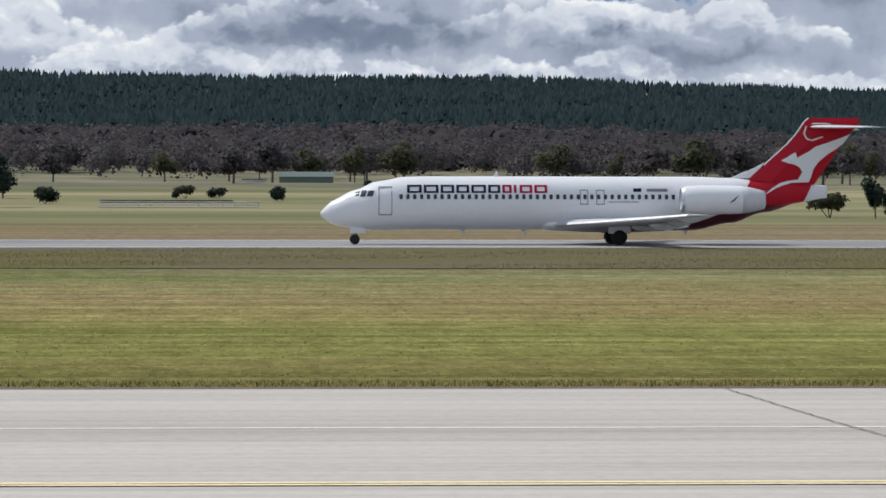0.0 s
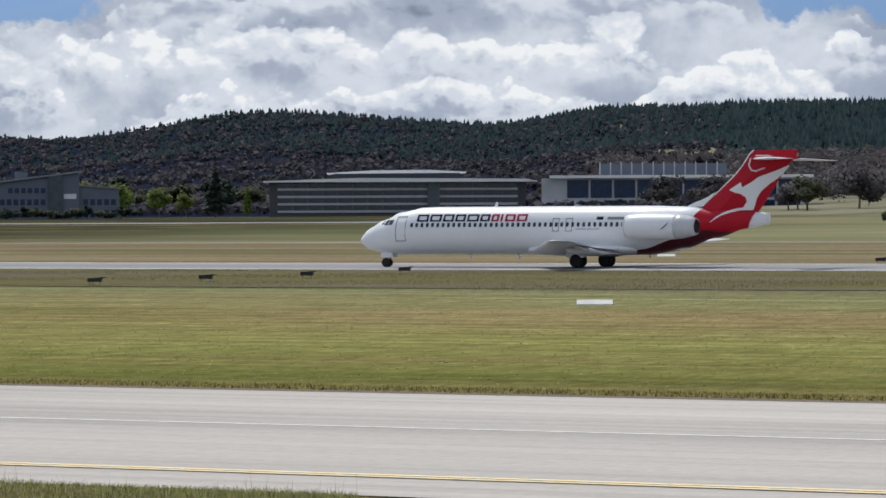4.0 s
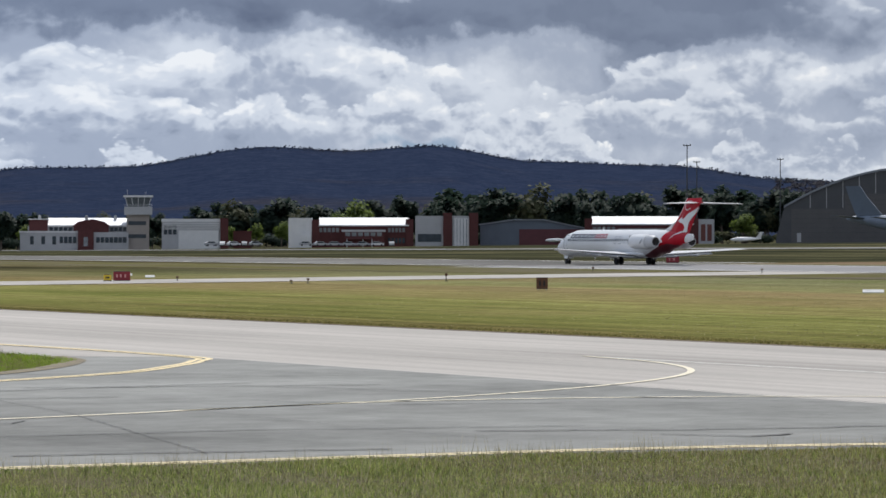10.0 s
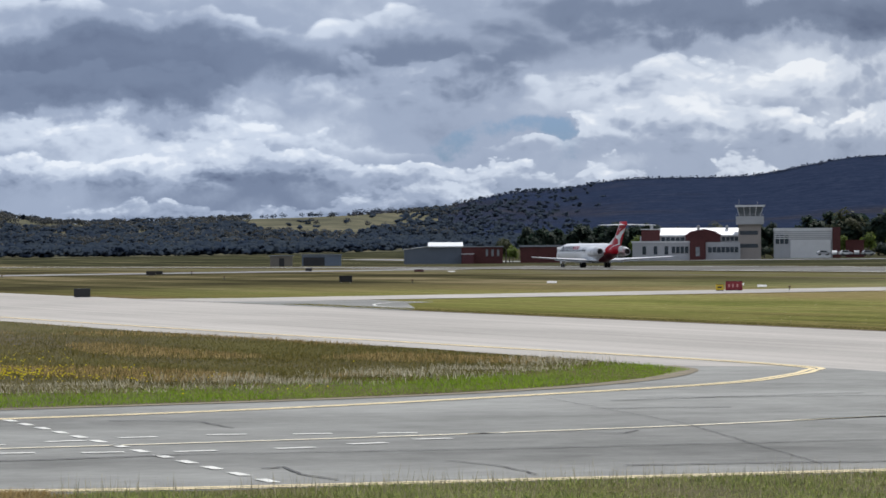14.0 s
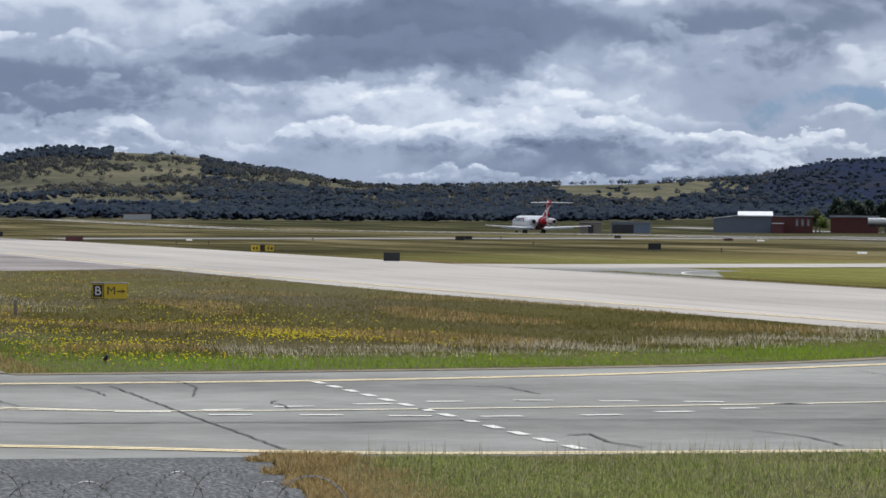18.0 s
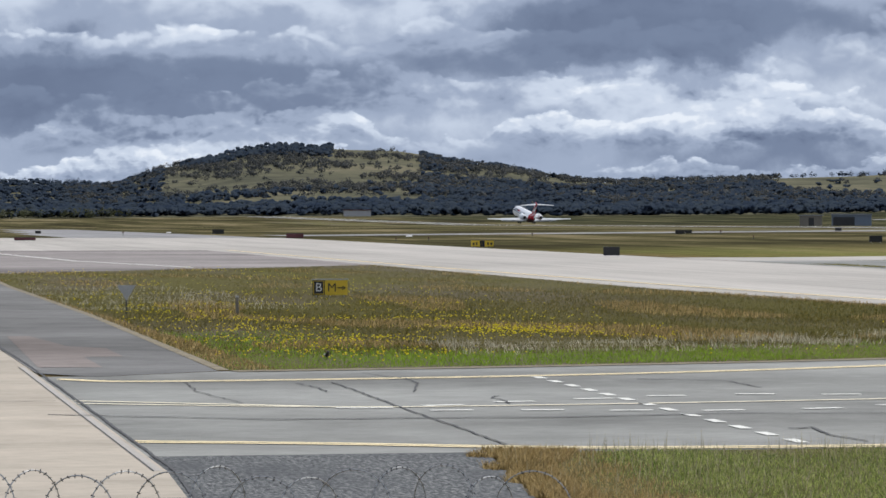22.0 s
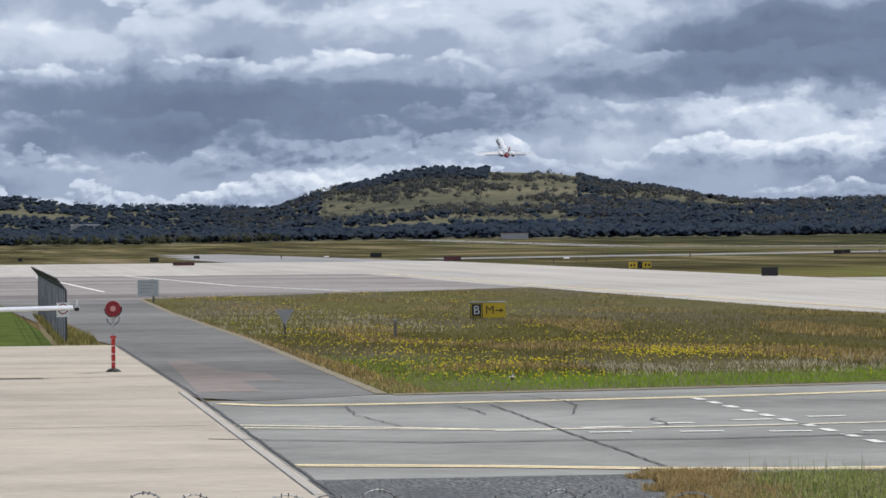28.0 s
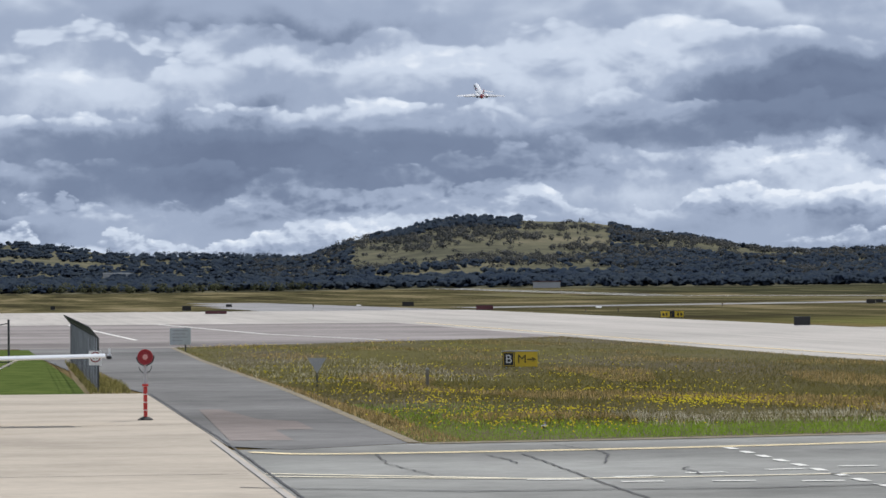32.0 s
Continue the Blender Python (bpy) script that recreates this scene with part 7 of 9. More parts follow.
# cars parked along the far apron
r = random.Random(8)
for k, b in enumerate([*np.arange(62.9, 64.3, 0.22), *np.arange(65.0, 65.7, 0.17), 43.9, 44.3, 44.75, 42.1, 42.6, 46.3, 46.4, 36.6, 38.0, 38.35, 41.3]):
    d = 1205 if b > 60 else 935
    s = house("parked_car", r.choice(("white parked car on the far apron", "silver parked car on the far apron", "pale parked van on the far apron")), float(b), d, -0.09 if b > 60 else None, "car", r.choice((0, 0, 90, 20)))
    part("body", prism(bmesh.new(), [(-2.2, 0.3), (2.2, 0.3), (2.25, 0.85), (1.3, 1.0), (0.8, 1.5), (-1.2, 1.52), (-1.9, 1.0), (-2.2, 0.95)], "y", -0.85, 0.85), M[r.choice(("whitewall", "steel", "whitewall", "palewall"))], s)
    part("window_band", prism(bmesh.new(), [(-1.7, 1.02), (1.1, 1.02), (0.7, 1.42), (-1.15, 1.44)], "y", -0.87, 0.87), M["glass"], s)
    for x in (-1.35, 1.35):
        part("wheel", tubes(((x, -0.87, 0.32), (x, 0.87, 0.32), 0.32), n=10), M["dark"], s)
sheet("far_apron_strip", -1500, -640, 452, 470, M["runway"], 0.04, "pale strip of the far apron", "apron")
sheet("perimeter_road", -700, -300, 560, 572, M["runway"], 0.04, "pale perimeter road", "road")

# ---- signs, markers and gear on the field ----
def words(text, size, material, parent, m, thick=0.004):
    """Lettering in the built-in font, as a mesh."""
    cu = bpy.data.curves.new("lettering", "FONT")
    cu.body, cu.size, cu.extrude, cu.align_x, cu.align_y = text, size, thick, "CENTER", "CENTER"
    ob = bpy.data.objects.new("lettering", cu)
    scene.collection.objects.link(ob)
    me = bpy.data.meshes.new_from_object(ob.evaluated_get(bpy.context.evaluated_depsgraph_get()))
    bpy.data.objects.remove(ob)
    me.materials.clear()
    me.materials.append(material)
    o = new("lettering", me)
    o.parent = parent
    o.matrix_basis = m
    return o


def board(name, label, bearing, dist, w, h, material, legs=True, lift=0.12, category="sign", bars=(), depth=0.22):
    """A low sign board on short legs; bars: (x0, x1, z0, z1, material) of unreadable legend."""
    s = house(name, label, bearing, dist, category=category)
    part("panel", boxes((-w / 2, w / 2, -depth / 2, depth / 2, lift, lift + h), bevel=0.02), M[material], s)
    for trim, z in (("top_trim", lift + h), ("bottom_trim", lift - 0.04)):
        part(trim, boxes((-w / 2 - 0.03, w / 2 + 0.03, -depth / 2 - 0.02, depth / 2 + 0.02, z, z + 0.04)), M["darksteel"], s)
    for x in (-w * 0.35, w * 0.35):
        part("leg", tubes(((x, 0, -0.15), (x, 0, lift), 0.04), n=6), M["steel"], s)
    for x0, x1, z0, z1, mt in bars:
        part("legend_bar", boxes((x0, x1, -depth / 2 - 0.012, -depth / 2 + 0.004, lift + z0, lift + z1)), M[mt], s)
    return s


# the guidance sign among the flowers: location B, then M with an arrow
s = house("guidance_sign", "black and yellow taxiway guidance sign on the island", 81.42, 190.5, category="sign")
part("location_panel", boxes((-0.90, -0.27, -0.14, 0.14, 0.12, 0.90), bevel=0.02), M["signblack"], s, "black location panel")
part("direction_panel", boxes((-0.26, 0.90, -0.14, 0.14, 0.12, 0.90), bevel=0.02), M["signyellow"], s, "yellow direction panel")
part("top_cap", boxes((-0.94, 0.94, -0.17, 0.17, 0.90, 0.95)), M["steel"], s)
for x in (-0.7, 0, 0.7):
    part("leg", tubes(((x, 0, -0.1), (x, 0, 0.14), 0.05), n=6), M["steel"], s)
words("B", 0.62, M["signwhite"], s, pose(-0.58, -0.148, 0.50, 90, 0, 0))
words("M", 0.62, M["signblack"], s, pose(0.10, -0.148, 0.50, 90, 0, 0))
bm = boxes((0.38, 0.66, -0.156, -0.14, 0.47, 0.53))
prism(bm, [(0.62, 0.38), (0.82, 0.50), (0.62, 0.62), (0.62, 0.57), (0.70, 0.50), (0.62, 0.43)], "y", -0.156, -0.14)
part("arrow", bm, M["signblack"], s)
part("panel_border", boxes((-0.86, -0.31, -0.152, -0.14, 0.83, 0.86), (-0.86, -0.31, -0.152, -0.14, 0.16, 0.19), (-0.86, -0.83, -0.152, -0.14, 0.16, 0.86), (-0.34, -0.31, -0.152, -0.14, 0.16, 0.86)), M["signyellow"], s)

board("guidance_sign", "yellow and black direction sign across the taxiway", 79.07, 455, 2.75, 0.75, "signyellow", bars=((-0.30, 0.28, 0.02, 0.73, "signblack"), (-0.13, 0.10, 0.15, 0.6, "signyellow"), (-1.2, -0.95, 0.2, 0.5, "signblack"), (-0.8, -0.6, 0.2, 0.55, "signblack"), (0.6, 0.8, 0.2, 0.55, "signblack"), (0.98, 1.22, 0.2, 0.5, "signblack")))
s = board("holding_sign", "red runway holding sign with white legend", 67.05, 364, 1.65, 0.85, "signred", bars=((-0.55, -0.40, 0.28, 0.58, "pink"), (-0.18, -0.04, 0.28, 0.58, "pink"), (0.25, 0.40, 0.28, 0.58, "pink")))
board("holding_sign", "small yellow direction sign beside the red one", 67.27, 364, 0.75, 0.55, "signyellow", bars=((-0.2, 0.2, 0.2, 0.35, "signblack"),))
board("holding_sign", "red runway holding sign with white legend", 58.57, 505, 1.75, 0.85, "signred", bars=((-0.5, -0.35, 0.28, 0.58, "pink"), (0.05, 0.3, 0.28, 0.58, "pink")))
for b, d, w, h in ((73.03, 490, 1.7, 0.75), (77.08, 367, 1.62, 0.78), (83.14, 740, 2.3, 0.85), (76.03, 640, 1.55, 0.65), (86.55, 640, 1.5, 0.75), (73.6, 700, 1.2, 0.5), (75.9, 660, 1.3, 0.5), (88.6, 700, 0.8, 0.6), (85.9, 760, 1.2, 0.5)):
    board("black_board", "black distance marker board on the grass", b, d, w, h, "signblack", category="marker")
for b, d, w, h in ((81.96, 606, 2.8, 0.7), (71.9, 640, 1.6, 0.35), (86.1, 560, 3.2, 0.4)):
    board("brown_board", "dark red-brown marker board on the grass", b, d, w, h, "maroon", category="marker")
board("marker_box", "square rust-brown marker box on legs", 60.58, 299, 0.92, 0.86, "rust", category="marker", bars=((-0.25, -0.1, 0.2, 0.65, "signblack"), (0.1, 0.25, 0.2, 0.65, "signblack")))
board("marker_box", "small orange and black distance marker", 45.29, 284, 0.66, 0.62, "signblack", category="marker", bars=((-0.33, -0.18, 0.02, 0.6, "orange"),))
board("marker_box", "small dark marker box on the grass", 48.84, 490, 1.0, 0.6, "rust", category="marker")
board("marker_box", "small dark marker box on the grass", 51.2, 520, 0.9, 0.5, "rust", category="marker")

# approach-slope light units: four black boxes on each side of the runway
for row in ([(-128.4, 192.6), (-125.8, 201.4), (-124.6, 212.1), (-125.5, 227.1)], [(-105.7, 266.8), (-101.5, 269.5), (-98.0, 272.5), (-94.5, 275.8)]):
    for x, y in row:
        s = thing("slope_light_unit", "black approach-slope light unit on short legs", "light", on_land(x, y), 20, group="approach slope lights")
        part("housing", prism(bmesh.new(), [(-0.42, 0.22), (0.36, 0.22), (0.42, 0.5), (-0.42, 0.46)], "y", -0.3, 0.3), M["black"], s)
        part("hood", boxes((0.3, 0.62, -0.3, 0.3, 0.46, 0.52)), M["black"], s)
        for lx in (-0.3, 0.3):
            part("leg", tubes(((lx, 0, -0.1), (lx, 0, 0.24), 0.035), n=6), M["steel"], s)

# white boundary slabs
for b, d, w in ((12.58, 268, 2.4), (26.0, 181, 1.75), (38.58, 388, 2.2), (55.5, 281, 1.6), (67.0, 412, 1.5), (69.85, 455, 1.2), (66.62, 395, 1.0), (24.9, 330, 1.6), (71.4, 640, 1.2), (80.2, 640, 1.0), (83.9, 800, 1.0)):
    s = house("boundary_slab", "white painted boundary marker on the grass", b, d, category="marker")
    part("slab", prism(bmesh.new(), [(-0.80, -0.05), (-0.78, 0.03), (0.55, 0.22), (0.62, 0.20), (0.66, -0.05)], "x", -w / 2, w / 2), M["cone"], s)
# small edge lights and posts
for b, d, h in ((62.06, 352, 0.75), (64.19, 345, 0.45), (64.45, 345, 0.3), (66.2, 366, 0.45), (72.0, 470, 0.5), (74.9, 560, 0.45), (79.9, 560, 0.6), (80.4, 560, 0.5), (78.3, 640, 0.5), (52.3, 330, 0.5), (54.0, 345, 0.5), (49.5, 300, 0.4), (40.1, 330, 0.4), (57.2, 395, 0.5), (59.8, 420, 0.5), (75.4, 640, 0.7), (84.6, 700, 0.7)):
    s = house("edge_light", "small dark edge light on a stake", b, d, category="light")
    part("stake", tubes(((0, 0, -0.1), (0, 0, h * 0.7), 0.045), n=6), M["darksteel"], s)
    part("lamp_head", boxes((-0.13, 0.13, -0.1, 0.1, h * 0.65, h), bevel=0.03), M["rust"], s)
    part("foot_plate", boxes((-0.18, 0.18, -0.18, 0.18, -0.06, 0.03)), M["darksteel"], s)
# the banded pole with its white board, seen beyond the runway
s = house("banded_pole", "black and white banded pole with a white top board", 15.60, 322, category="marker")
for k in range(5):
    part("band", tubes(((0, 0, k * 0.38 - (0.3 if k == 0 else 0)), (0, 0, k * 0.38 + 0.38), 0.1), n=10), M["signblack" if k % 2 == 0 else "signwhite"], s)
part("top_board", boxes((-0.85, 0.85, -0.25, 0.25, 1.9, 2.05)), M["signwhite"], s)

# the flood-light stand with its round red hose reel head
s = house("fan_stand", "round red reel head on a banded stand", 87.19, 121.6, category="stand")
bm = bmesh.new()
loft(bm, [[(r_ * math.cos(k * math.tau / 24), y, 2.08 + r_ * math.sin(k * math.tau / 24)) for k in range(24)] for y, r_ in ((-0.11, 0.20), (-0.13, 0.25), (-0.04, 0.26), (0.08, 0.25), (0.10, 0.18))])
part("drum", bm, M["reelred"], s, "round dark red drum")
part("hub", tubes(((0, -0.17, 2.08), (0, -0.1, 2.08), 0.09), n=14), M["pink"], s, "pale hub")
part("hub_ring", tubes(((0, -0.15, 2.08), (0, -0.11, 2.08), 0.14), n=16), M["reelred"], s)
part("yoke", tubes(*[((0.28 * math.cos(a), -0.02, 2.08 + 0.28 * math.sin(a)), (0.28 * math.cos(a + 0.3), -0.02, 2.08 + 0.28 * math.sin(a + 0.3)), 0.02) for a in np.arange(math.pi, math.tau - 0.1, 0.3)], n=6), M["darksteel"], s)
part("yoke_low", tubes(*[((0.2 * math.cos(a), -0.02, 1.76 + 0.2 * math.sin(a)), (0.2 * math.cos(a + 0.3), -0.02, 1.76 + 0.2 * math.sin(a + 0.3)), 0.015) for a in np.arange(math.pi, math.tau - 0.1, 0.3)], n=6), M["darksteel"], s)
part("upper_pole", tubes(((0, 0, 1.1), (0, 0, 1.84), 0.05), n=10), M["palewall"], s)
for k in range(4):
    part("band", tubes(((0, 0, 0.1 + k * 0.26), (0, 0, 0.1 + k * 0.26 + 0.23), 0.065), n=10), M["conered"], s, "red band")
    part("band", tubes(((0, 0, 0.1 + k * 0.26 + 0.23), (0, 0, 0.1 + k * 0.26 + 0.26), 0.06), n=10), M["signwhite"], s, "white band")
part("collar", boxes((-0.1, 0.1, -0.1, 0.1, 1.12, 1.2), bevel=0.02), M["conered"], s)
bm = bmesh.new()
loft(bm, [[(r_ * math.cos(k * math.tau / 16), r_ * math.sin(k * math.tau / 16), z) for k in range(16)] for z, r_ in ((0.0, 0.25), (0.05, 0.25), (0.12, 0.12), (0.13, 0.07))])
part("rubber_base", bm, M["dark"], s)

# signs by the service road
s = house("notice_board", "pale notice board with unreadable lines of text", 86.65, 249, category="sign")
part("panel", boxes((-0.7, 0.7, -0.02, 0.02, 0.45, 1.55)), M["noticepale"], s)
for k in range(4):
    part("text_bar", boxes((-0.55, -0.55 + (1.1, 0.9, 1.05, 0.7)[k], -0.03, -0.018, 1.35 - k * 0.22, 1.42 - k * 0.22)), M["steel"], s)
part("post", tubes(((0.35, 0.05, -0.1), (0.35, 0.05, 1.6), 0.05), n=8), M["darksteel"], s)
s = house("give_way_sign", "grey back of a triangular sign on a post", 84.55, 158.5, category="sign")
part("panel", prism(bmesh.new(), [(-0.40, 1.27), (0.40, 1.27), (0.0, 0.60)], "y", -0.012, 0.012), M["steel"], s)
part("post", tubes(((0, 0.04, -0.1), (0, 0.04, 1.15), 0.035), n=8), M["darksteel"], s)
s = house("marker_post", "short weathered timber marker post", 82.85, 159, category="post")
part("post", boxes((-0.07, 0.07, -0.07, 0.07, -0.1, 0.78), bevel=0.015), M["timber"], s)
part("cap", boxes((-0.075, 0.075, -0.075, 0.075, 0.74, 0.80)), M["steel"], s)

# security fence running away beside the road, with outward arms
f = thing("security_fence", "dark chain-link security fence with angled top arms", "fence", (-153.5, 5.6, 0.0), 0)
posts, wires = [], []
src_post = None
for k in range(22):
    x = -k * 2.95
    y = k * 0.034
    if src_post is None:
        src_post = part("post", tubes(((0, 0, -0.2), (0, 0, 2.25), 0.05), ((0, 0, 2.25), (0.12, -0.42, 2.75), 0.04), n=6), M["darksteel"], f)
        src_post.matrix_basis = pose(x, y, 0)
    else:
        again(src_post, "post", f, pose(x, y, 0))
for k in range(150):
    x = -k * 0.41
    y = k * 0.41 / 2.95 * 0.034
    wires.append(((x, y, 0.05), (x - 0.5, y, 2.3), 0.012))
    wires.append(((x - 0.5, y, 0.05), (x, y, 2.3), 0.008))
part("mesh", tubes(*wires, n=3), M["steel"], f, "grey chain-link mesh")
part("rail", tubes(((0, 0, 2.2), (-62, 0.72, 2.2), 0.025), ((0, 0, 0.08), (-62, 0.72, 0.08), 0.02), ((0.05, -0.2, 2.45), (-62, 0.52, 2.45), 0.012), ((0.1, -0.35, 2.66), (-62, 0.37, 2.66), 0.012), n=5), M["darksteel"], f)
bm = boxes((-0.26, 0.26, -0.04, 0.0, 1.02, 1.62))
s = part("speed_panel", bm, M["signwhite"], f, "white speed limit panel")
s.matrix_basis = pose(0.08, -0.12, 0.12, 0, 0, 90)
bm = bmesh.new()
outer = [(0.22 * math.cos(k * math.tau / 28), 1.36 + 0.22 * math.sin(k * math.tau / 28)) for k in range(28)]
inner = [(0.17 * math.cos(k * math.tau / 28), 1.36 + 0.17 * math.sin(k * math.tau / 28)) for k in range(28)]
vo = [bm.verts.new((x, -0.046, z)) for x, z in outer]
vi = [bm.verts.new((x, -0.046, z)) for x, z in inner]
for k in range(28):
    bm.faces.new((vo[k], vo[(k + 1) % 28], vi[(k + 1) % 28], vi[k]))
part("limit_ring", bm, M["signred"], s, "red ring")
words("20", 0.24, M["signblack"], s, pose(0, -0.047, 1.36, 90, 0, 0))
g = thing("wire_gate", "grey pipe gate with diagonal braces", "gate", (-205, -2.0, 0.0), 0)
part("gate_post", tubes(((0, 4.6, -0.1), (0, 4.6, 2.6), 0.06), n=8), M["darksteel"], g)
part("gate_post", tubes(((0, -1.5, -0.1), (0, -1.5, 2.4), 0.06), n=8), M["darksteel"], g)
part("brace", tubes(((0, 4.6, 2.4), (0, -1.5, 1.2), 0.03), ((0, 4.6, 0.25), (0, -1.5, 0.25), 0.03), n=6), M["darksteel"], g)
flat("fence_grass", [(-151.2, 5.0), (-151.2, -60), (-258, -60), (-258, 4.6), (-175, 5.2)], M["lawn"], 0.018, "bright green strip behind the fence", "grass")
flat("fence_foot", [(-151.6, 7.0), (-151.6, 5.0), (-175, 5.2), (-215, 6.0), (-190, 7.0), (-165, 7.2)], M["dryverge2"], 0.022, "dry weeds at the fence foot", "grass")
p = scatter([(-151.6, 6.9), (-151.6, 5.2), (-215, 5.9), (-165, 7.1)], 9000, 77)
blades("fence_weeds", p, np.random.RandomState(78).uniform(0.08, 0.32, len(p)), 0.03, M["rank"], "olive weeds along the fence", seed=79)

# light aircraft on the apron, of which a wing reaches into view
s = thing("parked_light_aircraft", "white high-wing light aircraft parked on the apron", "airplane", (-118, -1.1, 0.02), 180)
bm = bmesh.new()
loft(bm, [ring_at(x, z, ry, rz, 14) for x, ry, rz, z in ((-5.2, 0.08, 0.12, 1.25), (-3, 0.3, 0.4, 1.3), (-0.5, 0.55, 0.7, 1.4), (1.2, 0.55, 0.72, 1.4), (2.0, 0.5, 0.5, 1.2), (2.9, 0.42, 0.4, 1.15), (3.1, 0.2, 0.2, 1.15))])
o = part("fuselage", bm, M["white"], s, smooth=True)
o.matrix_basis = pose(0, 0, 0, 0, 0, 0)
bm = bmesh.new()
loft(bm, [wing_ring(y, -0.95, 0.55, 2.06 + abs(y) * 0.018, 0.12) for y in (-5.6, -2.5, 0, 2.5, 5.6)] + [wing_ring(5.8, -0.7, 0.3, 2.17, 0.08)])
w = part("wing", bm, M["white"], s)
for y in (-5.75, 5.75):
    part("wing_tip_light", boxes((-0.5, -0.3, y - 0.06, y + 0.06, 2.12, 2.24), (-0.35, -0.31, y - 0.03, y + 0.03, 2.2, 2.42)), M["whitewall"], w)
    part("tip_cap", boxes((-0.75, -0.45, y - 0.05, y + 0.10, 2.08, 2.18), bevel=0.02), M["dark"], w)
    part("strut", tubes(((0.1, y * 0.09, 0.9), (-0.1, y * 0.5, 2.08), 0.035), n=6), M["white"], s)
for x, y in ((2.2, 0), (-0.4, 1.2), (-0.4, -1.2)):
    part("wheel", tubes(((x, y - 0.08, 0.2), (x, y + 0.08, 0.2), 0.2), n=12), M["dark"], s)
    part("leg", tubes(((x, y, 0.2), (x, y * 0.35, 0.9), 0.04), n=6), M["steel"], s)
bm = bmesh.new()
loft(bm, [[(x0, 0.05, z), (x1, 0.02, z), (x1, -0.02, z), (x0, -0.05, z)] for x0, x1, z in ((-4.0, -5.3, 1.3), (-4.9, -5.6, 2.6))])
part("fin", bm, M["white"], s)
bm = bmesh.new()
loft(bm, [wing_ring(y, -5.4, -4.6, 1.45, 0.1) for y in (-1.7, 1.7)])
part("tailplane", bm, M["white"], s)

# barbed tape coil on the near fence top
f = thing("barbed_fence", "near fence topped with a coil of barbed tape", "fence", (-20.0, 0.0, 0.0), 0)
coil, barbs = [], []
rr = random.Random(4)
for k in range(26):
    yc, swing = -2.1 + k * 0.25, radians((58, -50)[k % 2] + rr.uniform(-10, 10))
    rad, zc = rr.uniform(0.19, 0.25), 2.775 + rr.uniform(-0.04, 0.04)
    ring = [Vector((-rad * math.cos(a) * math.cos(swing), yc + rad * math.cos(a) * math.sin(swing), zc + rad * math.sin(a))) for a in np.arange(0, 33) * math.tau / 32]
    for p, q in zip(ring, ring[1:]):
        coil.append((p, q, 0.0038))
        mid, d = (p + q) / 2, (q - p).normalized()
        side = Vector((rr.uniform(-1, 1), rr.uniform(-1, 1), rr.uniform(-1, 1))).cross(d).normalized()
        barbs.append((mid - side * 0.011, mid + side * 0.011, 0.004))
part("barbed_tape", tubes(*coil, n=4), M["steel"], f, "galvanised tape coil")
part("barbing", tubes(*barbs, n=3), M["darksteel"], f, "short barbs")
for k in range(4):
    part("post", tubes(((0, -2.2 + k * 2.15, -0.2), (0, -2.2 + k * 2.15, 2.5), 0.04), n=8), M["steel"], f)
part("top_wire", tubes(((0, -2.3, 2.48), (0, 4.4, 2.48), 0.012), ((0, -2.3, 0.1), (0, 4.4, 0.1), 0.01), n=5), M["steel"], f)
wires = []
for k in range(90):
    y = -2.3 + k * 0.075
    wires.append(((0, y, 0.1), (0, y, 2.48), 0.002))
part("mesh", tubes(*wires, n=3), M["steel"], f)

# two magpie-like birds at the island's edge
def bird(x, y, turn):
    b = thing("bird", "small black and white bird on the pavement edge", "bird", (x, y, 0.03), turn)
    bm = bmesh.new()
    loft(bm, [ring_at(u, z, r_, r_, 8) for u, r_, z in ((-0.17, 0.01, 0.12), (-0.09, 0.05, 0.14), (0.02, 0.07, 0.16), (0.10, 0.045, 0.21), (0.13, 0.02, 0.23))])
    part("body", bm, M["signblack"], b, smooth=True)
    part("wing_patch", boxes((-0.10, 0.02, -0.075, 0.075, 0.15, 0.19), bevel=0.01), M["signwhite"], b)
    bm = bmesh.new()
    loft(bm, [ring_at(u, 0.25, r_, r_, 8) for u, r_ in ((0.08, 0.02), (0.12, 0.042), (0.16, 0.03), (0.22, 0.005))])
    part("head", bm, M["signblack"], b)
    for y_ in (0.02, -0.02):
        part("leg", tubes(((0, y_, 0), (0, y_, 0.11), 0.006), n=4), M["dark"], b)
    return b


BIRD = bird(-101.4, 15.0, 40)

# ---- trees ----
def leaf_cloud(centres, outward, sizes, seed):
    """Small four-cornered sprays of leaves at the given centres: their corners and soft normals."""
    r = np.random.RandomState(seed)
    n = len(centres)
    face = outward + r.normal(size=(n, 3)) * 0.38
    a = np.cross(face, r.normal(size=(n, 3)))
    a /= np.linalg.norm(a, axis=1)[:, None]
    b = np.cross(face, a)
    b /= np.linalg.norm(b, axis=1)[:, None]
    s = sizes[:, None] * 0.5
    k = r.uniform(0.55, 1.3, (4, n, 1))
    v = np.stack([centres - a * s * k[0], centres - b * s * k[1], centres + a * s * k[2], centres + b * s * k[3]], 1)
    return v, np.repeat(outward[:, None], 4, 1)


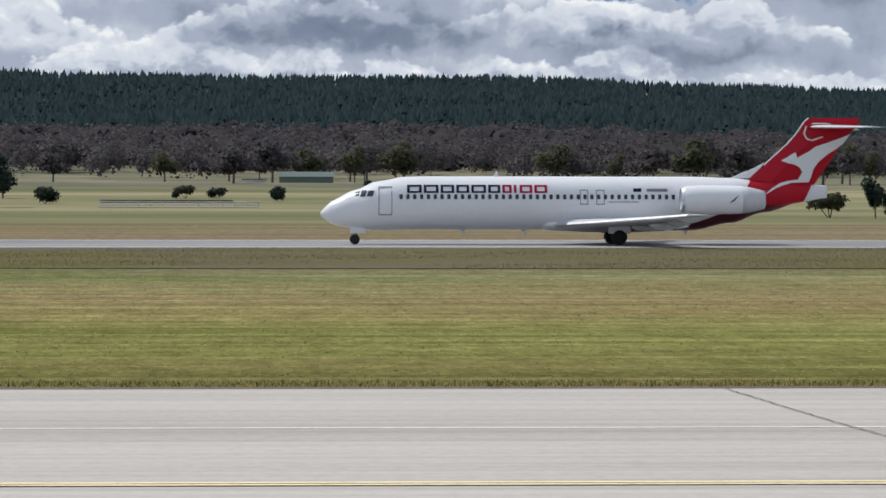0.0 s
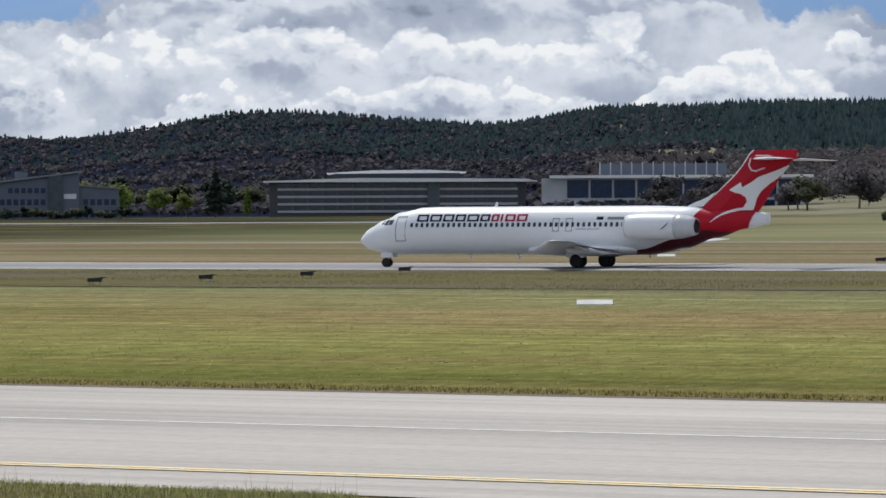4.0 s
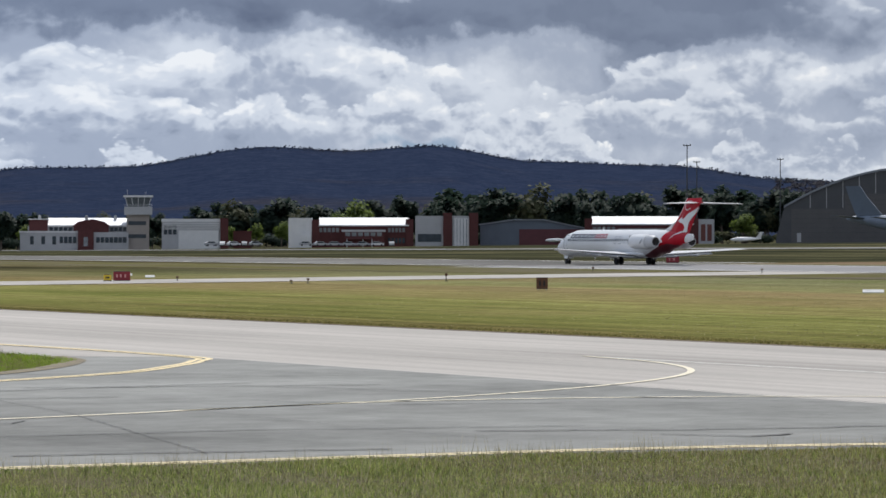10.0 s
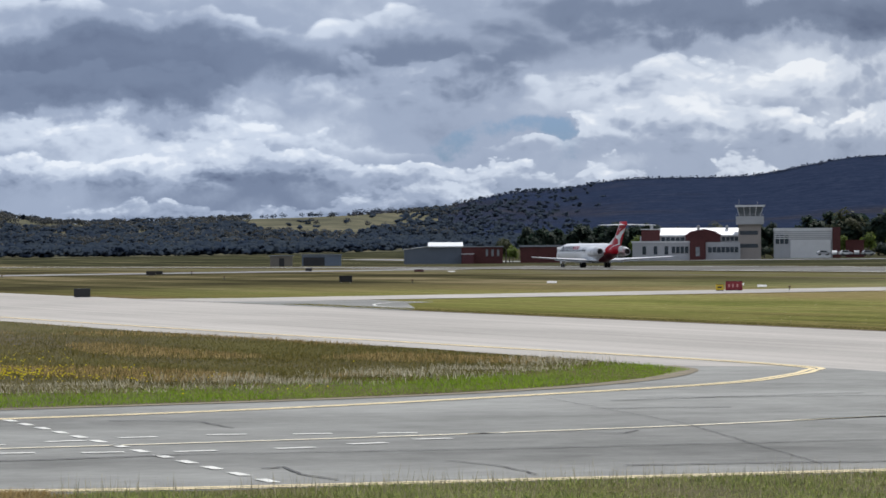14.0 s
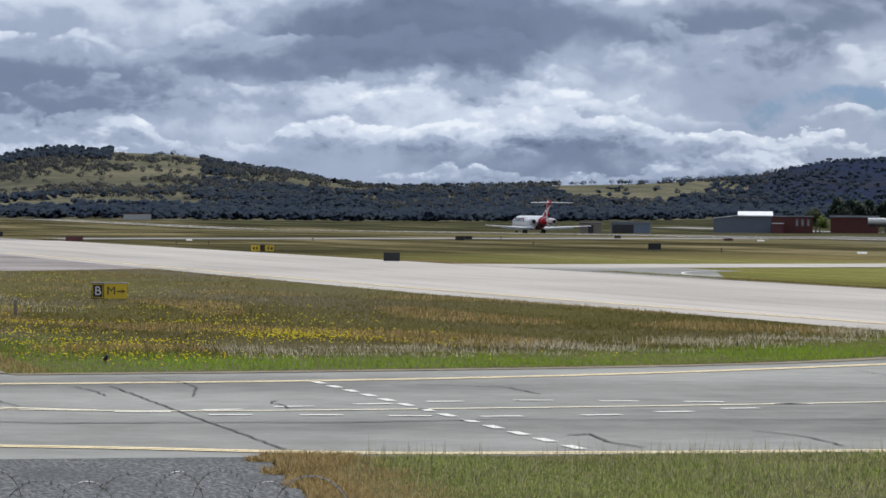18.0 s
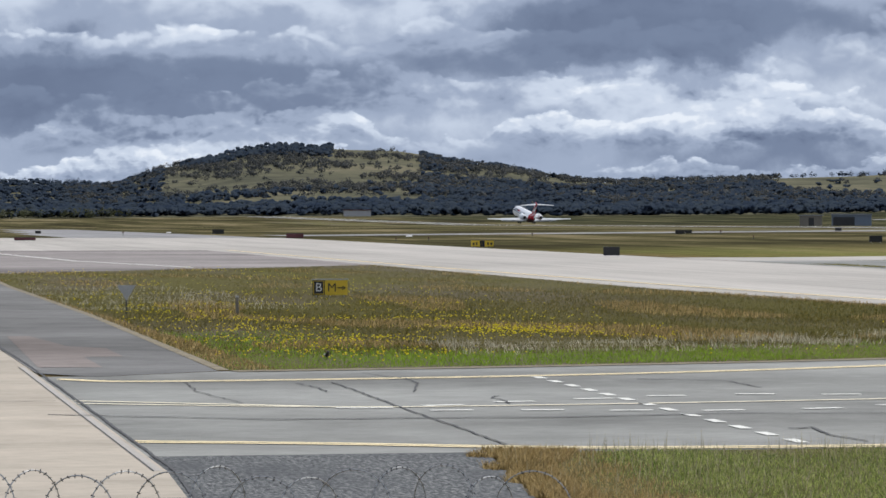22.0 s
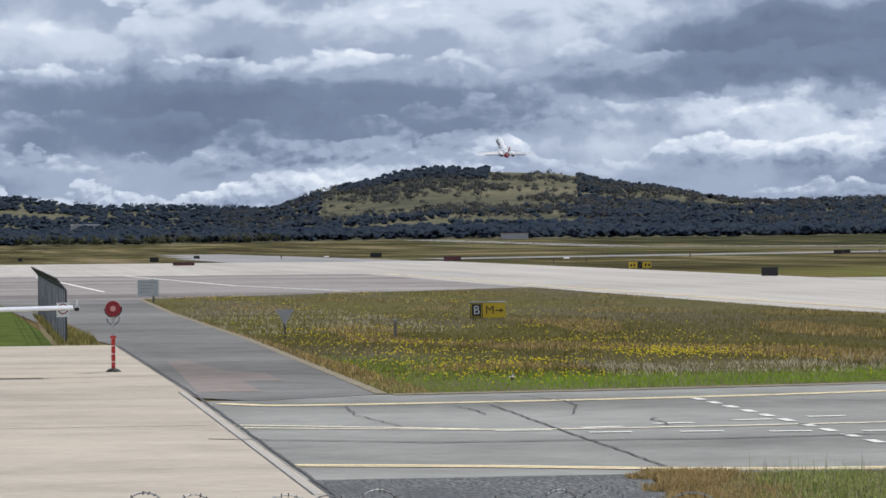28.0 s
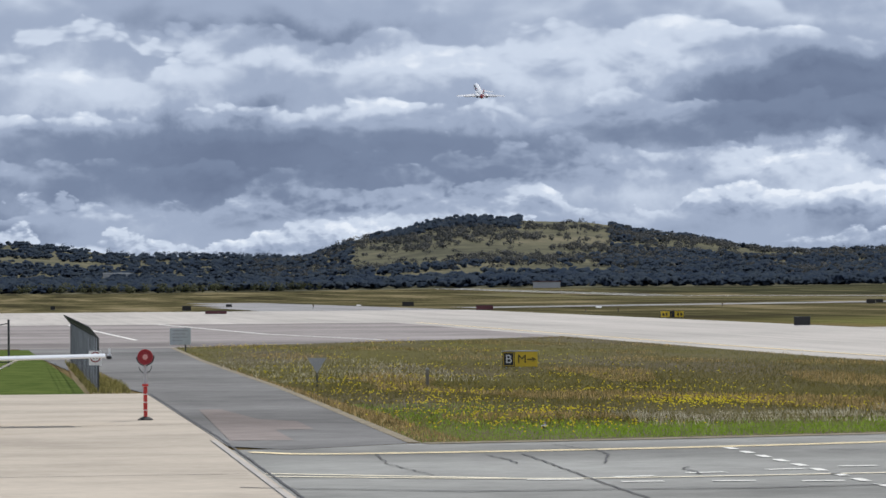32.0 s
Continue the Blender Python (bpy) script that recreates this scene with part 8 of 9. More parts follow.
def leaf_mesh(name, v, nrm, material):
    n = len(v)
    me = bpy.data.meshes.new(name)
    me.vertices.add(n * 4)
    me.vertices.foreach_set("co", v.ravel())
    me.loops.add(n * 4)
    me.loops.foreach_set("vertex_index", np.arange(n * 4))
    me.polygons.add(n)
    me.polygons.foreach_set("loop_start", np.arange(n) * 4)
    me.update(calc_edges=True)
    me.normals_split_custom_set_from_vertices(nrm.reshape(-1, 3).tolist())
    me.materials.append(material)
    return me


def crown_points(n, lobes, r):
    """Spots in the outer part of a few lobes (x, y, z, half width, half height)."""
    pick = r.randint(0, len(lobes), n)
    L = np.array(lobes)[pick]
    d = r.normal(size=(n, 3))
    d /= np.linalg.norm(d, axis=1)[:, None]
    rad = r.uniform(0.45, 1.05, n)[:, None]
    p = L[:, :3] + d * rad * np.stack([L[:, 3], L[:, 3], L[:, 4]], -1)
    mid = np.array([0, 0, np.mean([q[2] for q in lobes]) * 0.75])
    o = p - mid
    o = o / (np.linalg.norm(o, axis=1)[:, None] + 1e-6) + np.array([0, 0, 0.35]) + r.normal(size=(n, 3)) * 0.25
    o /= np.linalg.norm(o, axis=1)[:, None]
    return p, o


def build_tree(name, label, material, h, w, form, n, size, seed, group):
    """form: gum (clear trunk, several lobes), round (low full crown), pine (cone), bush (no trunk)."""
    r = np.random.RandomState(seed)
    t = thing(name, label, "bush" if form == "bush" else "tree", group=group)
    lobes, runs = [], []
    if form == "pine":
        z = r.uniform(0.04, 1.0, n) ** 0.85
        a = r.uniform(0, math.tau, n)
        rad = w / 2 * (1.02 - z) ** 0.8 * r.uniform(0.45, 1.05, n) * (0.75 + 0.25 * np.sin(z * 40))
        p = np.stack([rad * np.cos(a), rad * np.sin(a), h * (0.06 + 0.94 * z)], -1)
        o = np.stack([np.cos(a), np.sin(a), 0 * a + 0.6], -1)
        o /= np.linalg.norm(o, axis=1)[:, None]
        runs.append(((0, 0, -0.4), (0, 0, h * 0.9), h * 0.022, h * 0.004))
    else:
        low = {"gum": 0.34, "round": 0.18, "bush": 0.0}[form]
        k = {"gum": 7, "round": 8, "bush": 5}[form]
        for i in range(k):
            a = r.uniform(0, math.tau)
            q = w * 0.30 * r.uniform(0.3, 1.0)
            zz = h * (low + (0.86 - low) * r.uniform(0.25, 0.95))
            if form == "bush":
                zz = h * r.uniform(0.3, 0.6)
            lobes.append((q * math.cos(a), q * math.sin(a), zz, w * r.uniform(0.17, 0.27), h * r.uniform(0.12, 0.2) * (1.6 if form == "bush" else 1.15)))
        p, o = crown_points(n, lobes, r)
        p[:, 2] = np.maximum(p[:, 2], 0.05 * h * r.uniform(0, 1, n))
        if form != "bush":
            runs.append(((0, 0, -0.4), (w * 0.02, 0, h * (low + 0.14)), h * 0.028, h * 0.016))
            for x, y, z, rw, rh in lobes[:6]:
                runs.append(((w * 0.02, 0, h * (low + 0.10)), (x, y, z), h * 0.012, h * 0.003))
        else:
            for x, y, z, rw, rh in lobes[:3]:
                runs.append(((0, 0, -0.2), (x, y, z), h * 0.02, h * 0.005))
    v, nrm = leaf_cloud(p, o, r.uniform(0.6, 1.25, len(p)) * size, seed + 1)
    part("trunk", tubes(*runs, n=6), M["bark"], t)
    c = new("crown", leaf_mesh("crown", v, nrm, M[material]))
    c.parent = t
    return t


KINDS = {
    "gum_a": ("gum_tree", "grey-green eucalypt with an open crown", "gum", 12, 11, "gum", 850, 1.05, 1),
    "gum_b": ("gum_tree", "dull green eucalypt with a spreading crown", "gum", 12, 13, "gum", 900, 1.1, 2),
    "greygum": ("gum_tree", "brown-grey eucalypt with a domed crown", "hillspray", 12, 13, "gum", 950, 1.1, 12),
    "dark_a": ("broad_tree", "dark green full-crowned tree", "darkgum", 12, 9, "round", 2000, 0.95, 3),
    "dark_b": ("broad_tree", "dark green tree with a ragged top", "darkgum", 12, 7.5, "round", 1800, 0.92, 4),
    "bright": ("spring_tree", "bright green spring foliage tree", "brightleaf", 12, 10, "round", 1400, 0.8, 5),
    "russet": ("russet_tree", "russet brown leaved tree", "russet", 12, 10, "round", 1200, 0.9, 6),
    "pine": ("pine_tree", "dark green conical pine tree", "darkgum", 12, 6, "pine", 900, 0.95, 7),
    "small": ("spring_tree", "small pale green conical tree", "brightleaf", 12, 7, "pine", 1200, 0.8, 8),
    "bush": ("bush", "dark green bush on the grass", "darkgum", 3, 5, "bush", 700, 0.45, 9),
    "redbush": ("hedge_bush", "clipped dark red hedge bush", "redleaf", 1.4, 3.2, "bush", 700, 0.28, 10),
    "greenbush": ("bush", "low dull green paddock shrub", "gum", 3, 5, "bush", 700, 0.45, 11),
}
PROTO = {}


def plant(kind, bearing, dist, h, wide=1.0, turn=None, el=None):
    """One tree of a kind at a bearing and distance, h metres high; el: elevation of its foot where the land dips."""
    nm, label, mat, h0, w0, form, n, size, seed = KINDS[kind]
    x, y = place(bearing, dist)
    z = land(x, y) if el is None else 4.4 + dist * math.tan(radians(el))
    m = pose(x, y, z - 0.05, 0, 0, (bearing * 97 + dist) % 360 if turn is None else turn)
    if kind not in PROTO:
        PROTO[kind] = build_tree(nm, label, mat, h0, w0, form, n, size, seed, nm.replace("_", " ") + "s")
        ob = PROTO[kind]
        ob.matrix_basis = m
    else:
        ob = copy_thing(PROTO[kind], m)
    ob.scale = (h / h0 * wide, h / h0 * wide, h / h0)
    return ob


# paddock trees beyond the runway
for kind, b, d, h, wd in (
        ("russet", 5.03, 452, 5.4, 0.85), ("gum_a", 4.40, 462, 7.6, 0.75), ("dark_a", 3.78, 455, 7.0, 0.95), ("bush", 3.06, 480, 3.0, 0.9), ("pine", 5.55, 470, 2.2, 1.0),
        ("greenbush", 4.2, 480, 3.0, 0.7), ("bush", -0.49, 500, 2.7, 0.9), ("greenbush", 0.9, 520, 2.4, 1.1), ("bush", 0.42, 520, 2.2, 0.9), ("bush", 1.05, 520, 1.5, 0.8), ("bush", -1.9, 620, 2.1, 0.8), ("greenbush", -2.3, 620, 2.0, 0.9),
        ("bush", -5.1, 430, 3.0, 1.0), ("greenbush", -5.7, 430, 2.4, 1.2), ("bush", -6.3, 430, 2.6, 1.0), ("dark_a", -9.7, 390, 4.6, 0.9), ("greenbush", -9.0, 395, 3.4, 1.1), ("bush", -10.2, 395, 4.2, 1.2), ("bush", -11.2, 395, 3.8, 1.2),
        ("dark_a", 7.23, 470, 8.6, 1.0), ("bush", 7.23, 469, 4.0, 0.9), ("dark_b", 9.23, 490, 4.2, 1.1), ("dark_b", 6.5, 485, 2.9, 1.0), ("dark_b", 6.0, 500, 1.9, 1.2), ("pine", 9.55, 486, 2.0, 1.0), ("pine", 9.8, 486, 1.8, 1.0), ("pine", 10.05, 486, 1.9, 1.0), ("pine", 10.4, 486, 1.6, 1.0),
        ("russet", 4.9, 520, 4.4, 0.9), ("gum_b", 4.35, 520, 5.8, 0.9), ("dark_a", 3.7, 520, 5.2, 1.1),
        ("gum_b", 10.15, 620, 8.8, 0.95), ("gum_a", 11.45, 640, 8.2, 0.95), ("gum_a", 9.0, 760, 7.5, 0.9),
        ("greenbush", 21.5, 560, 2.6, 0.8), ("bush", 21.2, 560, 3.0, 0.7), ("bush", 18.5, 560, 2.0, 0.6)):
    plant(kind, b, d, h, wd)
for i in range(9):
    plant("redbush", 16.6 - i * 0.33 - (0.2 if i > 3 else 0), 452, 1.5, (1.0, 0.65, 0.7, 1.2, 1.0, 0.7, 1.1, 0.8, 0.9)[i])

# avenue and park trees round the offices, then the dark belt behind the hangars
r = random.Random(5)
for b in np.arange(24.0, 48.5, 0.24):
    plant(r.choice(("dark_a", "dark_b", "gum_a", "gum_b", "dark_a", "dark_a", "bright")), b + r.uniform(-0.2, 0.2), r.uniform(1060, 1200), r.uniform(7.5, 13.0), r.uniform(1.0, 1.5))
for kind, b, d, h, wd in (("bright", 33.3, 960, 9.6, 1.3), ("bright", 32.7, 970, 8.2, 1.2), ("bright", 33.9, 965, 10.2, 1.0), ("bright", 32.3, 980, 6.8, 1.0), ("pine", 31.84, 950, 11.5, 1.4), ("small", 31.35, 930, 7.4, 0.95), ("small", 30.72, 930, 6.8, 1.1),
                          ("bright", 38.55, 950, 11.0, 1.2), ("bright", 38.05, 975, 8.6, 1.3), ("dark_a", 39.5, 945, 14.0, 0.95), ("dark_a", 39.2, 960, 9.0, 1.1), ("bright", 41.1, 960, 11.5, 1.1), ("bright", 41.5, 970, 9.6, 1.0), ("bright", 40.75, 960, 10.6, 1.1), ("dark_a", 40.3, 965, 11.0, 1.2), ("gum_b", 39.95, 955, 9.6, 1.2), ("pine", 38.65, 1000, 12.5, 1.2), ("bright", 37.5, 955, 9.4, 1.2), ("dark_a", 37.1, 960, 7.5, 1.3), ("dark_a", 39.1, 1080, 11.0, 1.3),
                          ("bright", 45.2, 1010, 9.2, 1.2), ("russet", 46.1, 1050, 11.0, 1.5), ("russet", 46.8, 1080, 9.5, 1.3), ("bright", 48.9, 1000, 8.8, 1.6), ("dark_a", 49.6, 1010, 8.5, 1.5), ("dark_a", 48.2, 1010, 7.2, 1.4), ("bright", 47.3, 1010, 6.5, 1.3)):
    plant(kind, b, d, h, wd)
for b in np.arange(36.8, 42.2, 0.16):
    plant(r.choice(("dark_a", "bright", "dark_b", "gum_b", "dark_a")), b + r.uniform(-0.08, 0.08), r.uniform(935, 990), r.uniform(5.5, 9.5) if b < 41.6 else r.uniform(4, 5.5), r.uniform(1.0, 1.4))
for b in np.arange(33.0, 47.2, 0.15):
    plant(r.choice(("bush", "dark_a", "dark_b", "greenbush", "dark_a")), b + r.uniform(-0.06, 0.06), r.uniform(866, 884), r.uniform(2.6, 4.4) if b > 37 else r.uniform(2.0, 3.6), r.uniform(1.0, 1.6))
for b in np.arange(41.6, 47.0, 0.33):
    plant(r.choice(("greenbush", "bush", "bush")), b, 925, r.uniform(1.6, 3.0), r.uniform(0.8, 1.2))
for b in np.arange(45.0, 52.5, 0.24):
    plant(r.choice(("dark_a", "dark_b", "gum_b", "dark_a", "gum_a", "dark_a")), b + r.uniform(-0.15, 0.15), r.uniform(1080, 1250), r.uniform(12, 18), r.uniform(0.9, 1.3))
for b in np.arange(50.2, 70.2, 0.11):
    d = r.uniform(1330, 1480)
    tall = 1.0 if b < 62 else 0.85 if b < 66 else 0.62
    plant(r.choice(("dark_a", "dark_b", "dark_a", "dark_a", "gum_a", "dark_b")), b + r.uniform(-0.14, 0.14), d, r.uniform(14, 22.5) * tall, r.uniform(0.9, 1.4))
for kind, b, d, h, wd in (("bright", 57.5, 1250, 10.5, 1.2), ("bright", 63.4, 1300, 17.5, 1.0), ("bright", 63.75, 1310, 13.0, 1.0), ("gum_b", 70.56, 1112, 8.6, 0.9), ("bright", 70.45, 1095, 5.0, 0.9), ("bright", 65.0, 1290, 9.0, 0.9), ("bright", 64.6, 1290, 9.5, 0.9), ("bright", 65.4, 1290, 8.0, 1.0), ("bright", 65.8, 1295, 7.5, 1.1),
                          ("dark_a", 68.9, 1250, 14.0, 1.2), ("dark_a", 69.5, 1260, 13.0, 1.3), ("dark_a", 70.1, 1255, 12.0, 1.2), ("bright", 68.55, 1240, 9.0, 1.0), ("dark_b", 68.2, 1260, 12.0, 1.1), ("gum_b", 55.75, 1400, 24.0, 0.7), ("bright", 70.5, 1200, 6.5, 1.3), ("dark_a", 50.6, 1150, 20, 0.7),
                          ("bright", 51.6, 1130, 10.0, 1.2), ("dark_a", 51.0, 1130, 9.0, 1.4), ("dark_a", 50.1, 1120, 11.0, 1.3)):
    plant(kind, b, d, h, wd)

# low growth closing the belt near the ground
for b in np.arange(45.0, 51.4, 0.22):
    plant(r.choice(("bush", "greenbush", "bush")), b + r.uniform(-0.1, 0.1), r.uniform(1060, 1090), r.uniform(3.5, 6.0), r.uniform(0.9, 1.3))
for b in np.arange(56.5, 70.0, 0.2):
    plant(r.choice(("bush", "greenbush", "bush")), b + r.uniform(-0.1, 0.1), r.uniform(1310, 1330), r.uniform(4, 7), r.uniform(1.0, 1.4))

# gum trees in front of the wooded slope
for i in range(64):
    plant(r.choice(("greygum", "greygum", "gum_a")), r.uniform(-11, 25), r.uniform(700, 880), r.uniform(6.5, 10.5), r.uniform(0.9, 1.3))

# close planting before the offices
for b in np.arange(45.3, 49.4, 0.26):
    plant(r.choice(("dark_a", "dark_a", "gum_b", "dark_b", "russet")), b + r.uniform(-0.1, 0.1), r.uniform(880, 930), r.uniform(5.5, 10.0), r.uniform(1.1, 1.5))

# a bare tree by the dark building
t = thing("bare_tree", "leafless grey tree in the paddock", "tree", (*place(14.1, 500), land(*place(14.1, 500))))
rr = random.Random(3)
runs = [((0, 0, -0.3), (0.2, 0, 2.2), 0.22, 0.16)]
for i in range(9):
    a = rr.uniform(0, 6.28)
    b = (0.2 + 1.6 * math.cos(a), 1.3 * math.sin(a), rr.uniform(3.6, 5.8))
    runs.append(((0.2, 0, rr.uniform(1.6, 2.2)), b, 0.1, 0.04))
    for k in range(2):
        runs.append((b, (b[0] + rr.uniform(-0.6, 0.6), b[1] + rr.uniform(-0.6, 0.6), b[2] + rr.uniform(0.3, 0.9)), 0.04, 0.012))
part("trunk", tubes(*runs, n=5), M["bark"], t)


# ---- woods on the hills ----
def ball(level):
    bm = bmesh.new()
    bmesh.ops.create_icosphere(bm, subdivisions=level, radius=1.0)
    v = np.array([q.co[:] for q in bm.verts])
    f = np.array([[q.index for q in k.verts] for k in bm.faces])
    bm.free()
    return v, f


BALLS = {1: ball(1), 2: ball(2)}


def soup(name, v, f, material, soft=None):
    """One smooth mesh from many corners and three-cornered faces."""
    me = bpy.data.meshes.new(name)
    me.vertices.add(len(v))
    me.vertices.foreach_set("co", v.ravel())
    me.loops.add(len(f) * 3)
    me.loops.foreach_set("vertex_index", f.ravel())
    me.polygons.add(len(f))
    me.polygons.foreach_set("loop_start", np.arange(len(f)) * 3)
    me.polygons.foreach_set("use_smooth", np.ones(len(f), bool))
    me.update(calc_edges=True)
    if soft is not None:
        me.normals_split_custom_set_from_vertices(soft.tolist())
    me.materials.append(material)
    return me


def wood(name, label, material, b0, b1, k0, k1, count, h, w, lumps, seed, form="gum", thin=None, level=1, end=0.0, bald=None, start=0.0):
    """A stretch of hillside wood between two bearings and two shares of the slope."""
    r = np.random.RandomState(seed)
    C, R = [], []
    for i in range(count):
        b, k = r.uniform(b0, b1), r.uniform(k0, k1)
        fo, ra = lerp_at(b, FOOT_AT), lerp_at(b, RIDGE_AT)
        d = fo + (ra - fo) * k
        x, y = place(b, d)
        if thin and noise.noise((x * thin[0], y * thin[0], seed)) < thin[1] + r.uniform(-0.12, 0.12):
            continue
        if end and r.uniform() > (b1 - b) / end:
            continue
        if start and r.uniform() > (b - b0) / start:
            continue
        if bald and math.hypot((b - bald[0]) / bald[2], (k - bald[1]) / bald[3]) < 1 and r.uniform() < 0.97:
            continue
        z = hill(b, d)
        hh, ww = h * r.uniform(0.65, 1.25), w * r.uniform(0.7, 1.3)
        if form == "pine":
            C.append((x, y, z))
            R.append((ww / 2, ww / 2, hh))
            continue
        for j in range(lumps):
            a, q = r.uniform(0, math.tau), ww * 0.27 * r.uniform(0.5, 1.1) * (lumps > 1)
            s = r.uniform(0.24, 0.36) if lumps > 1 else 0.5
            C.append((x + q * math.cos(a), y + q * math.sin(a), z + hh * (r.uniform(0.16, 0.72) if lumps > 1 else 0.35)))
            R.append((ww * s, ww * s, hh * s * 0.72))
    C, R = np.array(C), np.array(R)
    n = len(C)
    if form == "pine":
        a = np.arange(6) * math.tau / 6
        rows = []
        for z0, rad in ((0.05, 1.0), (0.45, 0.72)):
            turn = a[None, :] + r.uniform(0, 1, (n, 1))
            q = rad * r.uniform(0.75, 1.15, (n, 6))
            rows.append(np.stack([q * np.cos(turn), q * np.sin(turn), z0 + r.uniform(-0.06, 0.06, (n, 6))], -1))
            rows.append(np.stack([r.uniform(-0.1, 0.1, (n, 1)), r.uniform(-0.1, 0.1, (n, 1)), np.full((n, 1), z0 + 0.52)], -1))
        base = np.concatenate(rows, 1)
        f = np.array([(o + i, o + (i + 1) % 6, o + 6) for o in (0, 7) for i in range(6)])
    else:
        bv, f = BALLS[level]
        base = bv[None] * r.uniform(0.72, 1.18, (n, len(bv), 1))
    v = C[:, None] + base * R[:, None]
    ff = (f[None] + (np.arange(n) * base.shape[1])[:, None, None]).reshape(-1, 3)
    # leaves spread the light, so the crowns shade more softly than hard balls
    soft = base / (np.linalg.norm(base, axis=2)[..., None] + 1e-6) * 0.24 + np.array([0, 0, 0.85])
    if form == "pine":
        soft = base * np.array([0.5, 0.5, 0.0]) + np.array([0, 0, 0.7])
    soft /= np.linalg.norm(soft, axis=2)[..., None]
    return tagged(new(name, soup(name, v.reshape(-1, 3), ff, M[material], soft.reshape(-1, 3))), label, "woods", kind="stuff")


def sprays(name, label, material, b0, b1, k0, k1, count, h, w, seed, thin=None, each=46, fine=0.75, bald=None, rest=0.97):
    """Leaf sprays in flat-domed crowns, for the woods that stand nearest."""
    r = np.random.RandomState(seed)
    P, O, S = [], [], []
    for i in range(count):
        b, k = r.uniform(b0, b1), r.uniform(k0, k1)
        fo, ra = lerp_at(b, FOOT_AT), lerp_at(b, RIDGE_AT)
        d = fo + (ra - fo) * k
        x, y = place(b, d)
        if thin and noise.noise((x * thin[0], y * thin[0], seed)) < thin[1] + r.uniform(-0.12, 0.12):
            continue
        if bald and math.hypot((b - bald[0]) / bald[2], (k - bald[1]) / bald[3]) < 1 and r.uniform() < rest:
            continue
        hh, ww = h * r.uniform(0.7, 1.25), w * r.uniform(0.7, 1.3)
        dd = r.normal(size=(each, 3))
        dd[:, 2] = np.abs(dd[:, 2]) * 1.2 - 0.7
        dd /= np.linalg.norm(dd, axis=1)[:, None]
        lump = 0.85 + 0.2 * np.sin(dd[:, 0] * 5 + i) * np.cos(dd[:, 1] * 5 + i)
        P.append(dd * lump[:, None] * r.uniform(0.75, 1.05, each)[:, None] * np.array([ww / 2, ww / 2, hh * 0.46]) + np.array([x, y, hill(b, d) + hh * 0.45]))
        o = dd * 0.7 + np.array([0, 0, 0.6]) + r.normal(size=(each, 3)) * 0.1
        O.append(o / np.linalg.norm(o, axis=1)[:, None])
        S.append(r.uniform(0.16, 0.30, each) * ww * fine)
    v, nrm = leaf_cloud(np.concatenate(P), np.concatenate(O), np.concatenate(S), seed + 50)
    return tagged(new(name, leaf_mesh(name, v, nrm, M[material])), label, "woods", kind="stuff")


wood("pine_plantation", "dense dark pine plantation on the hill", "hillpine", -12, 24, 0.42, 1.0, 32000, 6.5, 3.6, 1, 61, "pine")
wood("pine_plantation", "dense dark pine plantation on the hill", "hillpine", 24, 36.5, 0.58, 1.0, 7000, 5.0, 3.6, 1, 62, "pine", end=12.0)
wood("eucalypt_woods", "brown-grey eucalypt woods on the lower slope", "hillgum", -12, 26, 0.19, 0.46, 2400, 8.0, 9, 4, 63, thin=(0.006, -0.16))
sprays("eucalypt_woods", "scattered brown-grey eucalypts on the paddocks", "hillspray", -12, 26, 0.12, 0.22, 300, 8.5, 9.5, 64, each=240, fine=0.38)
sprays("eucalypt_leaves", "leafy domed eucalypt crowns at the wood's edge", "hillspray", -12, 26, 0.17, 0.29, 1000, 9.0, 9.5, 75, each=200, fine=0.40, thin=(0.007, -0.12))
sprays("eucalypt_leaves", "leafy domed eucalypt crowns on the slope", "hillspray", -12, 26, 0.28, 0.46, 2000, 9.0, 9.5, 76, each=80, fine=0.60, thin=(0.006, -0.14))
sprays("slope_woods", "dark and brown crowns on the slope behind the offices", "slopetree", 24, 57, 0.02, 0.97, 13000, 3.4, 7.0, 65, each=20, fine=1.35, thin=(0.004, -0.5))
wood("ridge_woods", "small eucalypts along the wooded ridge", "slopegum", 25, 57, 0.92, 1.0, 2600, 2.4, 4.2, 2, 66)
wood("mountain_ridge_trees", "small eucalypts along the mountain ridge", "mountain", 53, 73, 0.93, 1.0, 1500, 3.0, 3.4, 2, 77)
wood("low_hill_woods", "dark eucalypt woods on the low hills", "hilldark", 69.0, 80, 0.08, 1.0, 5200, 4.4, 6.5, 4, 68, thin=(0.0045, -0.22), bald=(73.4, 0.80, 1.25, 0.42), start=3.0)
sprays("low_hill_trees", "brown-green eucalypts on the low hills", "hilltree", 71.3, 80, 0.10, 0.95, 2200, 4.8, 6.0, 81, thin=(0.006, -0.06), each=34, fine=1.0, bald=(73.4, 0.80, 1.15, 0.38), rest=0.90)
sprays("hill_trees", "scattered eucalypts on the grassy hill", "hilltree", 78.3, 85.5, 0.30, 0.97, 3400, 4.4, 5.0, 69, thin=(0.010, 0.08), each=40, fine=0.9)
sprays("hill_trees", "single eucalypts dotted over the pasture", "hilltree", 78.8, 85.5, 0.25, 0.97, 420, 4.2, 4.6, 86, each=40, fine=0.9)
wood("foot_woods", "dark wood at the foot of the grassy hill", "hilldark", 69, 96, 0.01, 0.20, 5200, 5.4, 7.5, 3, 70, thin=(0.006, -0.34))
